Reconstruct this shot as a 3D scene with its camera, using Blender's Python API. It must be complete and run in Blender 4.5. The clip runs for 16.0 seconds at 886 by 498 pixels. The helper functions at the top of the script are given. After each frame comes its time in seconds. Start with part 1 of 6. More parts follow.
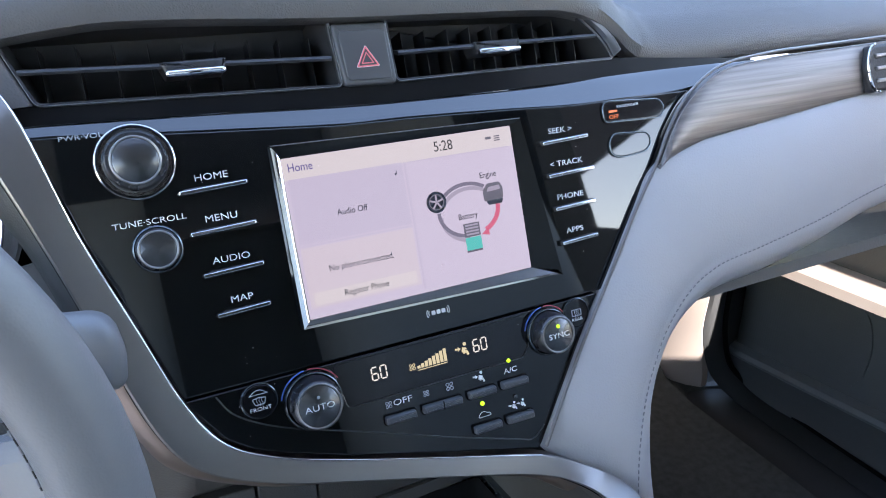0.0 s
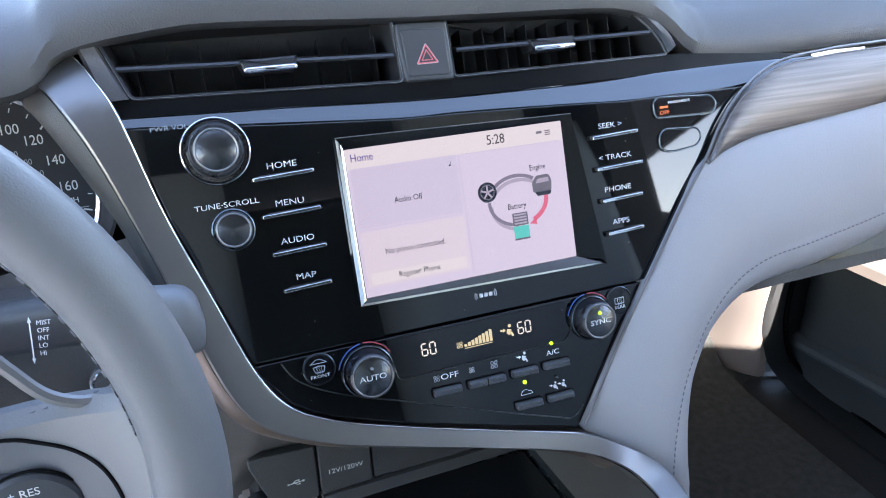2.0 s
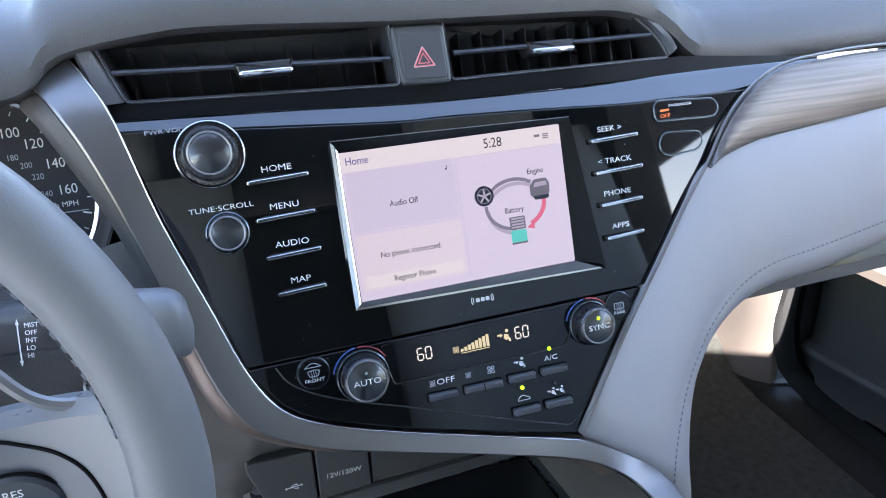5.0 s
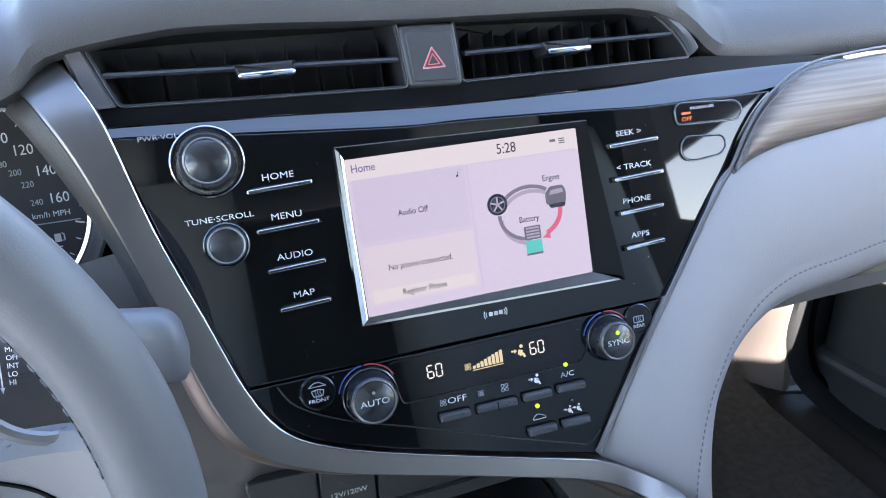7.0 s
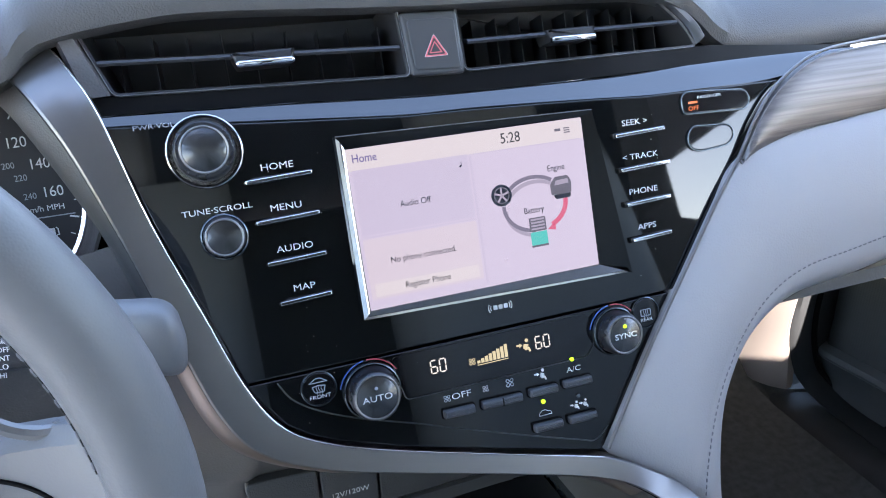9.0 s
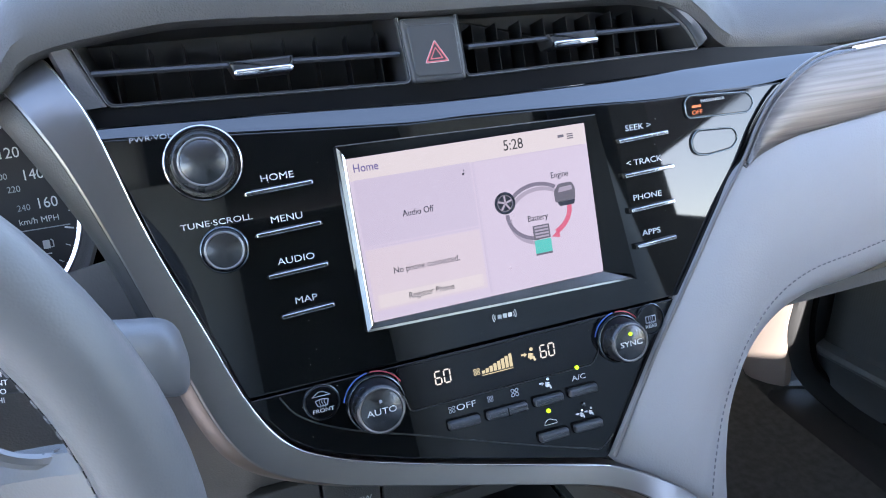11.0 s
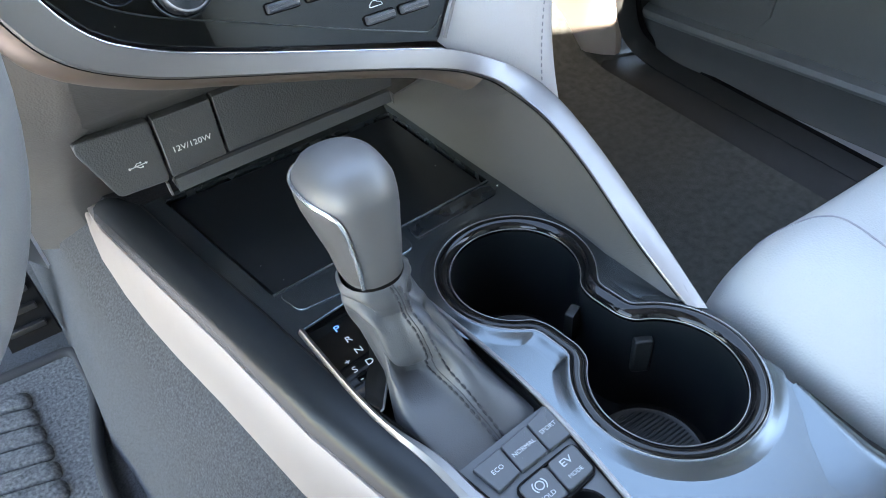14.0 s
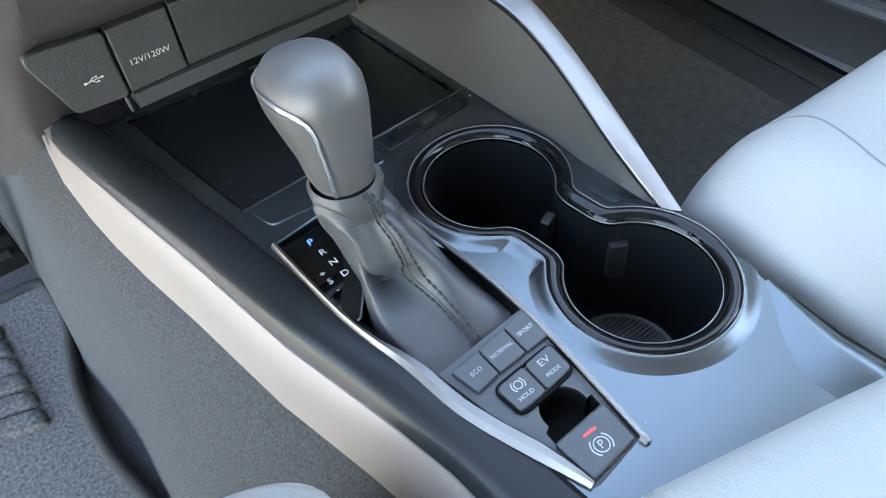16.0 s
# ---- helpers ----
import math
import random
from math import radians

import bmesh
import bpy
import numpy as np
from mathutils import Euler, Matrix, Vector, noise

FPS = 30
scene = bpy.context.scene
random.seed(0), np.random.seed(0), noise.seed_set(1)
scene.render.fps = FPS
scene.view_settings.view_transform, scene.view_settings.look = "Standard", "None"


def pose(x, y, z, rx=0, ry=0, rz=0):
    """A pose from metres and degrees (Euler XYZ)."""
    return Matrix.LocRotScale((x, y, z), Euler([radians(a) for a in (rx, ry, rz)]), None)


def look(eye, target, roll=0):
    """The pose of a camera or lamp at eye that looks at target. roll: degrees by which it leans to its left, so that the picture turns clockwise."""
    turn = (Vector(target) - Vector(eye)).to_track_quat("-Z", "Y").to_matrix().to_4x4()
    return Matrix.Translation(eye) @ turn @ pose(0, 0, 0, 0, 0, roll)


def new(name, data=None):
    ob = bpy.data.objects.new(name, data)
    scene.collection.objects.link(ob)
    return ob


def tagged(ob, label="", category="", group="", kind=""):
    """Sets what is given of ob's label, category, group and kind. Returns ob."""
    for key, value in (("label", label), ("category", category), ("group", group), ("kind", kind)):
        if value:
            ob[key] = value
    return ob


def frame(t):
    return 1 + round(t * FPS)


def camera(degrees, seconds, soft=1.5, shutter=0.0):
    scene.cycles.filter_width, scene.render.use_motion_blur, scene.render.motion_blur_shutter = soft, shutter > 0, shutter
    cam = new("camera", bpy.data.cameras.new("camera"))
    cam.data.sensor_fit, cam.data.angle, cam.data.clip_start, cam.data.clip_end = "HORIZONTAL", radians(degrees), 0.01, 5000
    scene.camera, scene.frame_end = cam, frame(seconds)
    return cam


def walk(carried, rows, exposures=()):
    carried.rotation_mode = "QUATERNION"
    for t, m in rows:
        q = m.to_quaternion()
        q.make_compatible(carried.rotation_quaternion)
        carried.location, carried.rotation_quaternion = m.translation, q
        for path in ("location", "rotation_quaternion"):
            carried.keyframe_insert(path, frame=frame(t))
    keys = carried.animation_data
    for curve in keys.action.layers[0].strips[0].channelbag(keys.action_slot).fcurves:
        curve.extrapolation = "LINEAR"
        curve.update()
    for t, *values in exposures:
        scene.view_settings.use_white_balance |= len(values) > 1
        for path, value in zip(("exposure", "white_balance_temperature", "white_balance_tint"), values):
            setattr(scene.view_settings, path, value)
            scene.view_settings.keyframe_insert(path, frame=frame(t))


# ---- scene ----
from mathutils.bvhtree import BVHTree

cam = camera(64.0, 16.0, soft=1.0)
walk(cam, [
    (0.0, pose(-0.1556, -0.3695, 0.7625, 65.40, 0.93, -25.80)),
    (0.5, pose(-0.1590, -0.3846, 0.7744, 64.09, 1.06, -22.06)),
    (1.0, pose(-0.1577, -0.3890, 0.7770, 63.60, 1.23, -21.09)),
    (1.5, pose(-0.1551, -0.3926, 0.7783, 63.43, 1.37, -20.48)),
    (2.0, pose(-0.1552, -0.3963, 0.7819, 63.50, 1.50, -20.09)),
    (2.5, pose(-0.1528, -0.3987, 0.7809, 63.45, 1.55, -19.76)),
    (3.0, pose(-0.1505, -0.4003, 0.7792, 63.46, 1.59, -19.49)),
    (3.5, pose(-0.1488, -0.4026, 0.7800, 63.52, 1.63, -19.32)),
    (6.0, pose(-0.1414, -0.3839, 0.7802, 63.99, 1.93, -18.86)),
    (6.5, pose(-0.1428, -0.3748, 0.7761, 63.92, 1.94, -18.96)),
    (7.0, pose(-0.1409, -0.3723, 0.7755, 63.93, 2.00, -18.91)),
    (7.5, pose(-0.1403, -0.3670, 0.7704, 64.02, 2.10, -18.94)),
    (8.0, pose(-0.1412, -0.3653, 0.7713, 63.89, 2.11, -19.08)),
    (8.5, pose(-0.1418, -0.3668, 0.7649, 64.17, 2.18, -19.15)),
    (11.0, pose(-0.1448, -0.3550, 0.7702, 63.78, 2.46, -19.96)),
    (11.5, pose(-0.1423, -0.3553, 0.7644, 62.74, 2.84, -20.84)),
    (12.0, pose(-0.1488, -0.3673, 0.7508, 60.32, 3.09, -23.17)),
    (12.5, pose(-0.1587, -0.3734, 0.7221, 55.81, 3.35, -26.57)),
    (13.0, pose(-0.1605, -0.3871, 0.6939, 51.97, 3.26, -29.67)),
    (13.5, pose(-0.1625, -0.3987, 0.6793, 48.28, 3.04, -32.19)),
    (14.0, pose(-0.1602, -0.4127, 0.6689, 45.30, 2.84, -33.90)),
    (14.5, pose(-0.1630, -0.4150, 0.6618, 43.17, 2.68, -34.88)),
    (15.0, pose(-0.1638, -0.4196, 0.6547, 41.56, 2.56, -35.58)),
    (15.5, pose(-0.1644, -0.4184, 0.6544, 40.47, 2.44, -36.05)),
    (16.0, pose(-0.1647, -0.4180, 0.6541, 39.84, 2.36, -36.43)),
], exposures=[(0, 3.18, 6500, 17), (0.5, 3.33, 6500, 17), (11, 3.33, 6500, 17), (12, 3.32, 6500, 15), (13, 3.93, 6850, 13), (13.5, 4.28, 7050, 13), (14, 4.32, 7350, 13), (15, 4.26, 7650, 12), (16, 4.28, 7650, 12)])

# ---- world and sun ----
world = bpy.data.worlds.new("sky")
scene.world = world
world.use_nodes = True
wn = world.node_tree.nodes
sky = wn.new("ShaderNodeTexSky")
sky.sky_type, sky.sun_disc = "NISHITA", False
SUN_ELEVATION, SUN_AZIMUTH = 27.0, 171.0          # azimuth: degrees from straight ahead towards the passenger side
sky.sun_elevation, sky.sun_rotation = radians(SUN_ELEVATION), radians(SUN_AZIMUTH)
sky.dust_density, sky.air_density, sky.ozone_density = 0.6, 1.1, 0.5
wn["Background"].inputs[1].default_value = 0.15
world.node_tree.links.new(sky.outputs[0], wn["Background"].inputs[0])
sun = new("sun", bpy.data.lights.new("sun", "SUN"))
sun.data.energy, sun.data.angle, sun.data.color = 3.0, radians(0.5), (1.0, 0.95, 0.88)
e, a = radians(SUN_ELEVATION), radians(SUN_AZIMUTH)
sun.matrix_world = look((math.sin(a) * math.cos(e) * 9, math.cos(a) * math.cos(e) * 9, math.sin(e) * 9), (0, 0, 0))

# ---- materials ----


def surface(name, color, rough, metal=0.0, vary=0.06, scale=6.0, grain=0.0, grain_scale=900.0, pebble=False,
            coat=0.0, rough_vary=0.05, stretch=None, sheen=0.0, spec=0.5):
    m = bpy.data.materials.new(name)
    m.use_nodes = True
    nt = m.node_tree
    n, link = nt.nodes, nt.links.new
    b = n["Principled BSDF"]
    b.inputs["Metallic"].default_value = metal
    b.inputs["Coat Weight"].default_value = coat
    b.inputs["Coat Roughness"].default_value = 0.03
    b.inputs["Sheen Weight"].default_value = sheen
    b.inputs["Specular IOR Level"].default_value = spec
    tc = n.new("ShaderNodeTexCoord")
    mp = n.new("ShaderNodeMapping")
    link(tc.outputs["Object"], mp.inputs[0])
    if stretch:
        mp.inputs["Scale"].default_value = stretch
    big = n.new("ShaderNodeTexNoise")
    big.inputs["Scale"].default_value, big.inputs["Detail"].default_value = scale, 6
    link(mp.outputs[0], big.inputs[0])
    ramp = n.new("ShaderNodeMapRange")
    ramp.inputs[3].default_value, ramp.inputs[4].default_value = 1 - vary * 2, 1 + vary * 2
    link(big.outputs[0], ramp.inputs[0])
    mul = n.new("ShaderNodeVectorMath")
    mul.operation = "SCALE"
    mul.inputs[0].default_value = color
    link(ramp.outputs[0], mul.inputs["Scale"])
    link(mul.outputs[0], b.inputs["Base Color"])
    rr = n.new("ShaderNodeMapRange")
    rr.inputs[3].default_value, rr.inputs[4].default_value = max(0.0, rough - rough_vary), rough + rough_vary
    fine = n.new("ShaderNodeTexNoise")
    fine.inputs["Scale"].default_value, fine.inputs["Detail"].default_value = scale * 14, 4
    link(mp.outputs[0], fine.inputs[0])
    link(fine.outputs[0], rr.inputs[0])
    link(rr.outputs[0], b.inputs["Roughness"])
    if grain:
        if pebble:
            tx = n.new("ShaderNodeTexVoronoi")
            tx.feature = "SMOOTH_F1"
            tx.inputs["Scale"].default_value = grain_scale
        else:
            tx = n.new("ShaderNodeTexNoise")
            tx.inputs["Scale"].default_value, tx.inputs["Detail"].default_value = grain_scale, 3
        link(mp.outputs[0], tx.inputs[0])
        bp = n.new("ShaderNodeBump")
        bp.inputs["Strength"].default_value, bp.inputs["Distance"].default_value = grain, 0.0006
        link(tx.outputs[0], bp.inputs["Height"])
        link(bp.outputs[0], b.inputs["Normal"])
    return m


def glowing(name, color, strength, gloss=0.25):
    m = surface(name, (0.01, 0.01, 0.01), gloss, vary=0.0)
    b = m.node_tree.nodes["Principled BSDF"]
    b.inputs["Emission Color"].default_value = (*color, 1)
    b.inputs["Emission Strength"].default_value = strength * 0.133
    return m


LEATHER = surface("grey_leather", (0.368, 0.364, 0.374), 0.47, vary=0.03, scale=9, grain=0.28, grain_scale=820, pebble=True)
SEAT = surface("seat_leather", (0.335, 0.348, 0.345), 0.46, vary=0.03, scale=7, grain=0.45, grain_scale=750, pebble=True)
PAD = surface("dash_pad", (0.113, 0.109, 0.106), 0.46, vary=0.06, scale=8, grain=0.38, grain_scale=1000, pebble=True)
WHEEL = surface("wheel_leather", (0.180, 0.179, 0.184), 0.42, vary=0.05, scale=12, grain=0.14, grain_scale=1100, pebble=True)
PLASTIC = surface("grey_plastic", (0.13, 0.125, 0.125), 0.5, vary=0.05, grain=0.4, grain_scale=800, pebble=True)
TAUPE = surface("lower_dash_plastic", (0.118, 0.111, 0.106), 0.5, vary=0.05, grain=0.3, grain_scale=800, pebble=True)
DARK = surface("dark_plastic", (0.018, 0.018, 0.02), 0.45, vary=0.1, grain=0.3, grain_scale=800, pebble=True)
BLACK = surface("matt_black", (0.006, 0.006, 0.0065), 0.7, vary=0.1, spec=0.08)
GLOSS = surface("gloss_black", (0.005, 0.0058, 0.0062), 0.03, vary=0.0, rough_vary=0.012, spec=0.65)
SATIN_BLACK = surface("satin_black", (0.125, 0.147, 0.160), 0.25, metal=0.9, vary=0.02, rough_vary=0.02)
SILVER = surface("satin_silver", (0.275, 0.265, 0.26), 0.45, metal=0.85, vary=0.04, rough_vary=0.06, grain=0.05, grain_scale=1500)
STRIP = surface("brushed_strip_silver", (0.225, 0.216, 0.211), 0.36, metal=0.9, vary=0.06, scale=20, rough_vary=0.06, grain=0.05, grain_scale=1500)
BRUSHED = surface("brushed_metal", (0.215, 0.195, 0.182), 0.42, metal=0.75, vary=0.3, scale=26, rough_vary=0.1, stretch=(0.3, 16.0, 16.0), grain=0.15, grain_scale=300)
POLISHED = surface("polished_trim", (0.78, 0.77, 0.75), 0.22, metal=0.9, vary=0.02, rough_vary=0.03)
SOFT_BLACK = surface("soft_black", (0.015, 0.0175, 0.020), 0.25, vary=0.05, rough_vary=0.04, spec=0.22)
TRAY_BLACK = surface("tray_black", (0.008, 0.0105, 0.0125), 0.27, vary=0.05, spec=0.5)
CHROME = surface("chrome", (0.86, 0.87, 0.9), 0.08, metal=1.0, vary=0.01, rough_vary=0.02)
GREY_WALL = surface("grey_brown_plastic", (0.066, 0.065, 0.063), 0.5, vary=0.06, grain=0.28, grain_scale=1000, pebble=True)
CREAM = surface("cream_plastic", (0.42, 0.358, 0.312), 0.42, vary=0.03, grain=0.12, grain_scale=900)
CARPET = surface("grey_carpet", (0.064, 0.067, 0.073), 0.95, vary=0.42, scale=560, grain=1.0, grain_scale=900, spec=0.1)
CHARCOAL = surface("charcoal_carpet", (0.072, 0.075, 0.070), 0.95, vary=0.25, scale=90, grain=1.0, grain_scale=900, spec=0.1)
MAT_CARPET = surface("floor_mat_carpet", (0.118, 0.119, 0.123), 0.95, vary=0.60, scale=300, grain=1.0, grain_scale=380, spec=0.1)
SOCKET = surface("socket_plastic", (0.060, 0.061, 0.062), 0.42, vary=0.06, grain=0.45, grain_scale=950, pebble=True)
DOOR_DARK = surface("door_dark", (0.092, 0.094, 0.092), 0.6, vary=0.08, grain=0.4, grain_scale=500, pebble=True)
SILL_DARK = surface("sill_dark", (0.030, 0.032, 0.033), 0.7, vary=0.08, grain=0.3, grain_scale=700, pebble=True)
THREAD = surface("thread", (0.20, 0.20, 0.22), 0.8, vary=0.05)
THREAD_DARK = surface("dark_thread", (0.03, 0.03, 0.035), 0.8, vary=0.05)
WHITE_PRINT = surface("white_print", (0.75, 0.75, 0.75), 0.5, vary=0.0)
GREY_PRINT = surface("grey_print", (0.4, 0.42, 0.45), 0.5, vary=0.0)
CONCRETE = surface("pale_concrete", (0.42, 0.42, 0.43), 0.9, vary=0.1, scale=1.2, grain=0.5, grain_scale=60)
PAINT = surface("car_paint", (0.5, 0.5, 0.52), 0.3, metal=0.3, coat=0.6)
HEADLINER = surface("headliner", (0.36, 0.352, 0.345), 0.9, vary=0.04, grain=0.4, grain_scale=700)
SCREEN = glowing("screen_lilac", (0.70, 0.63, 0.78), 0.70)
SCREEN_PALE = glowing("screen_pale", (0.775, 0.715, 0.735), 0.72)
SCREEN_DEEP = glowing("screen_deep", (0.655, 0.595, 0.75), 0.69)
SCREEN_MID = glowing("screen_mid", (0.74, 0.66, 0.74), 0.70)
INK = surface("screen_ink", (0.02, 0.02, 0.03), 0.4, vary=0.0)
INK_BLUE = glowing("screen_blue_ink", (0.16, 0.13, 0.50), 0.45)
INK_DARK = glowing("screen_dark_ink", (0.07, 0.065, 0.08), 0.4)
INK_GREY = glowing("screen_grey_ink", (0.22, 0.21, 0.28), 0.5)
TEAL = glowing("screen_teal", (0.10, 0.62, 0.56), 0.7)
PINK = glowing("screen_pink", (0.75, 0.14, 0.25), 0.7)
LED = glowing("green_led", (0.45, 0.95, 0.02), 1.6)
LCD = glowing("lcd_digits", (0.92, 0.87, 0.78), 0.8)
LCD_WARM = glowing("lcd_warm", (0.85, 0.74, 0.45), 0.7)
ORANGE = glowing("orange_lamp", (0.95, 0.22, 0.03), 0.8)
RED = glowing("red_mark", (0.85, 0.06, 0.08), 0.7)
BLUE_LED = glowing("blue_led", (0.10, 0.32, 1.0), 0.9)
COLD = surface("blue_print", (0.08, 0.16, 0.5), 0.4, vary=0.0)
HOT = surface("red_print", (0.5, 0.06, 0.08), 0.4, vary=0.0)
GLASS = bpy.data.materials.new("window_glass")
GLASS.use_nodes = True
GLASS.node_tree.nodes["Principled BSDF"].inputs["Transmission Weight"].default_value = 1
GLASS.node_tree.nodes["Principled BSDF"].inputs["Roughness"].default_value = 0

# ---- tools for building ----
LEAN = radians(20)
S, C = math.sin(LEAN), math.cos(LEAN)
SCREEN_Z = 0.60
# face frame of the centre stack: x to the passenger, y up the face, z out of it towards the seats
FACE = Matrix(((1, 0, 0, 0), (0, S, -C, 0), (0, C, S, SCREEN_Z), (0, 0, 0, 1)))
TOP_Z, SLOPE = 0.3188, -0.042
k = 1 / math.hypot(1, SLOPE)
# frame of the console's top: x to the passenger, y ahead, z up from it
TOP = Matrix(((1, 0, 0, 0), (0, k, -SLOPE * k, 0), (0, SLOPE * k, k, TOP_Z), (0, 0, 0, 1)))


def face(u, v, out=0.0):
    return FACE @ Vector((u, v, out))


def top(x, y, h=0.0):
    return TOP @ Vector((x, y, h))


def thing(name, label, category, m=None, group="", kind=""):
    ob = new(name)
    ob.empty_display_size = 0.02
    ob.matrix_world = m or Matrix()
    return tagged(ob, label, category, group, kind)


def mesh_of(bm, name, smooth=40):
    bmesh.ops.recalc_face_normals(bm, faces=bm.faces)
    me = bpy.data.meshes.new(name)
    bm.to_mesh(me)
    bm.free()
    if smooth:
        me.polygons.foreach_set("use_smooth", [True] * len(me.polygons))
        me.set_sharp_from_angle(angle=radians(smooth))
    return me


def part(name, bm, material, parent, label="", smooth=40, at=None):
    ob = new(name, mesh_of(bm, name, smooth))
    ob.data.materials.append(material)
    ob.parent = parent
    if at is not None:
        ob.matrix_basis = at
    return tagged(ob, label)


def curve(pts, n=8, closed=False):
    """A smooth line through control points."""
    p = [Vector(q) for q in pts]
    out = []
    m = len(p)
    for i in range(m if closed else m - 1):
        if closed:
            a, b, c, d = p[i - 1], p[i], p[(i + 1) % m], p[(i + 2) % m]
        else:
            a, b, c, d = p[max(i - 1, 0)], p[i], p[i + 1], p[min(i + 2, m - 1)]
        for j in range(n):
            t = j / n
            out.append(0.5 * (2 * b + (c - a) * t + (2 * a - 5 * b + 4 * c - d) * t * t + (3 * b - a - 3 * c + d) * t ** 3))
    if not closed:
        out.append(p[-1])
    return out


def rounded(pts, r, n=5):
    """A closed outline with its corners rounded."""
    out, m = [], len(pts)
    for i in range(m):
        a, b, c = Vector(pts[i - 1]), Vector(pts[i]), Vector(pts[(i + 1) % m])
        da, dc = (a - b), (c - b)
        q = min(r, da.length * 0.48, dc.length * 0.48)
        p0, p1 = b + da.normalized() * q, b + dc.normalized() * q
        for j in range(n + 1):
            t = j / n
            out.append((1 - t) ** 2 * p0 + 2 * t * (1 - t) * b + t * t * p1)
    return out


def rect(w, h, r=0.0, cx=0.0, cy=0.0, n=4):
    q = [(cx - w / 2, cy - h / 2), (cx + w / 2, cy - h / 2), (cx + w / 2, cy + h / 2), (cx - w / 2, cy + h / 2)]
    return rounded(q, r, n) if r else [Vector(p) for p in q]


def circle(r, n=32, cx=0.0, cy=0.0, a0=0.0, a1=360.0):
    closed = abs(a1 - a0) >= 360
    m = n if closed else n + 1
    return [Vector((cx + r * math.cos(radians(a0 + (a1 - a0) * i / n)), cy + r * math.sin(radians(a0 + (a1 - a0) * i / n)))) for i in range(m)]


def inset(pts, d):
    """The outline moved inwards by d (counter-clockwise outlines)."""
    area = sum(pts[i - 1][0] * pts[i][1] - pts[i][0] * pts[i - 1][1] for i in range(len(pts)))
    s = 1 if area > 0 else -1
    out, m = [], len(pts)
    for i in range(m):
        a, b, c = Vector(pts[i - 1][:2]), Vector(pts[i][:2]), Vector(pts[(i + 1) % m][:2])
        t = (c - a)
        t = t.normalized() if t.length > 1e-9 else Vector((1, 0))
        out.append(b + s * d * Vector((-t.y, t.x)))
    return out


def loft(rings, closed=True, caps=True, bm=None):
    """Skin through rings of 3D points, all of one length."""
    bm = bm or bmesh.new()
    vs = [[bm.verts.new(q) for q in r] for r in rings]
    m = len(rings[0])
    for a, b in zip(vs, vs[1:]):
        for i in range(m if closed else m - 1):
            j = (i + 1) % m
            try:
                bm.faces.new((a[i], a[j], b[j], b[i]))
            except ValueError:
                pass
    if caps and closed:
        for r in (vs[0], vs[-1]):
            try:
                bm.faces.new(r)
            except ValueError:
                pass
    return bm


def plate(outline, z0, z1, bevel=0.0, steps=3, bm=None):
    """A flat piece of that outline from z0 up to z1, its upper edge rounded off."""
    o = [Vector(p[:2]) for p in outline]
    rings = [[(p.x, p.y, z0) for p in o]]
    if bevel:
        for i in range(steps + 1):
            t = i / steps * math.pi / 2
            q = inset(o, bevel * (1 - math.cos(t))) if i else o
            rings.append([(p.x, p.y, z1 - bevel + bevel * math.sin(t)) for p in q])
        rings.append([(p.x, p.y, z1) for p in inset(o, bevel * 1.12)])
    else:
        rings.append([(p.x, p.y, z1) for p in o])
    return loft(rings, bm=bm)


def ring_plate(outer, inner, z0, z1, bevel=0.0, bm=None):
    """A flat frame between two outlines of the same number of points."""
    bv = bevel
    rings = [[(*p[:2], z0) for p in outer], [(*p[:2], z1 - bv) for p in outer]]
    if bv:
        rings.append([(*p[:2], z1) for p in inset(outer, bv)])
        rings.append([(*p[:2], z1) for p in inset(inner, -bv)])
    else:
        rings.append([(*p[:2], z1) for p in inner])
    rings += [[(*p[:2], z1 - bv) for p in inner]] if bv else []
    rings.append([(*p[:2], z0) for p in inner])
    rings.append(rings[0])
    bm = loft(rings, caps=False, bm=bm)
    bmesh.ops.remove_doubles(bm, verts=bm.verts, dist=1e-6)
    return bm


def turned(profile, n=32, cx=0.0, cy=0.0, bm=None):
    """A body of revolution about z: profile of (radius, height)."""
    rings = []
    for r, z in profile:
        rings.append([(cx + r * math.cos(2 * math.pi * i / n), cy + r * math.sin(2 * math.pi * i / n), z) for i in range(n)])
    return loft(rings, bm=bm)


def tube(path, r, n=8, closed=False, bm=None):
    """A round bar along a line; r may be a list, one radius for each point."""
    path = [Vector(p) for p in path]
    rings, m, last = [], len(path), None
    for i, p in enumerate(path):
        a = path[i - 1] if (i or closed) else p
        b = path[(i + 1) % m] if (i < m - 1 or closed) else p
        t = (b - a).normalized()
        if last is None:
            side = t.orthogonal().normalized()
        else:
            side = (last - t * last.dot(t)).normalized()
        last = side
        up = t.cross(side)
        rad = r[i] if isinstance(r, (list, tuple)) else r
        rings.append([p + rad * (math.cos(2 * math.pi * j / n) * side + math.sin(2 * math.pi * j / n) * up) for j in range(n)])
    if closed:
        rings.append(rings[0])
    bm = loft(rings, caps=not closed, bm=bm)
    if closed:
        bmesh.ops.remove_doubles(bm, verts=bm.verts, dist=1e-6)
    return bm


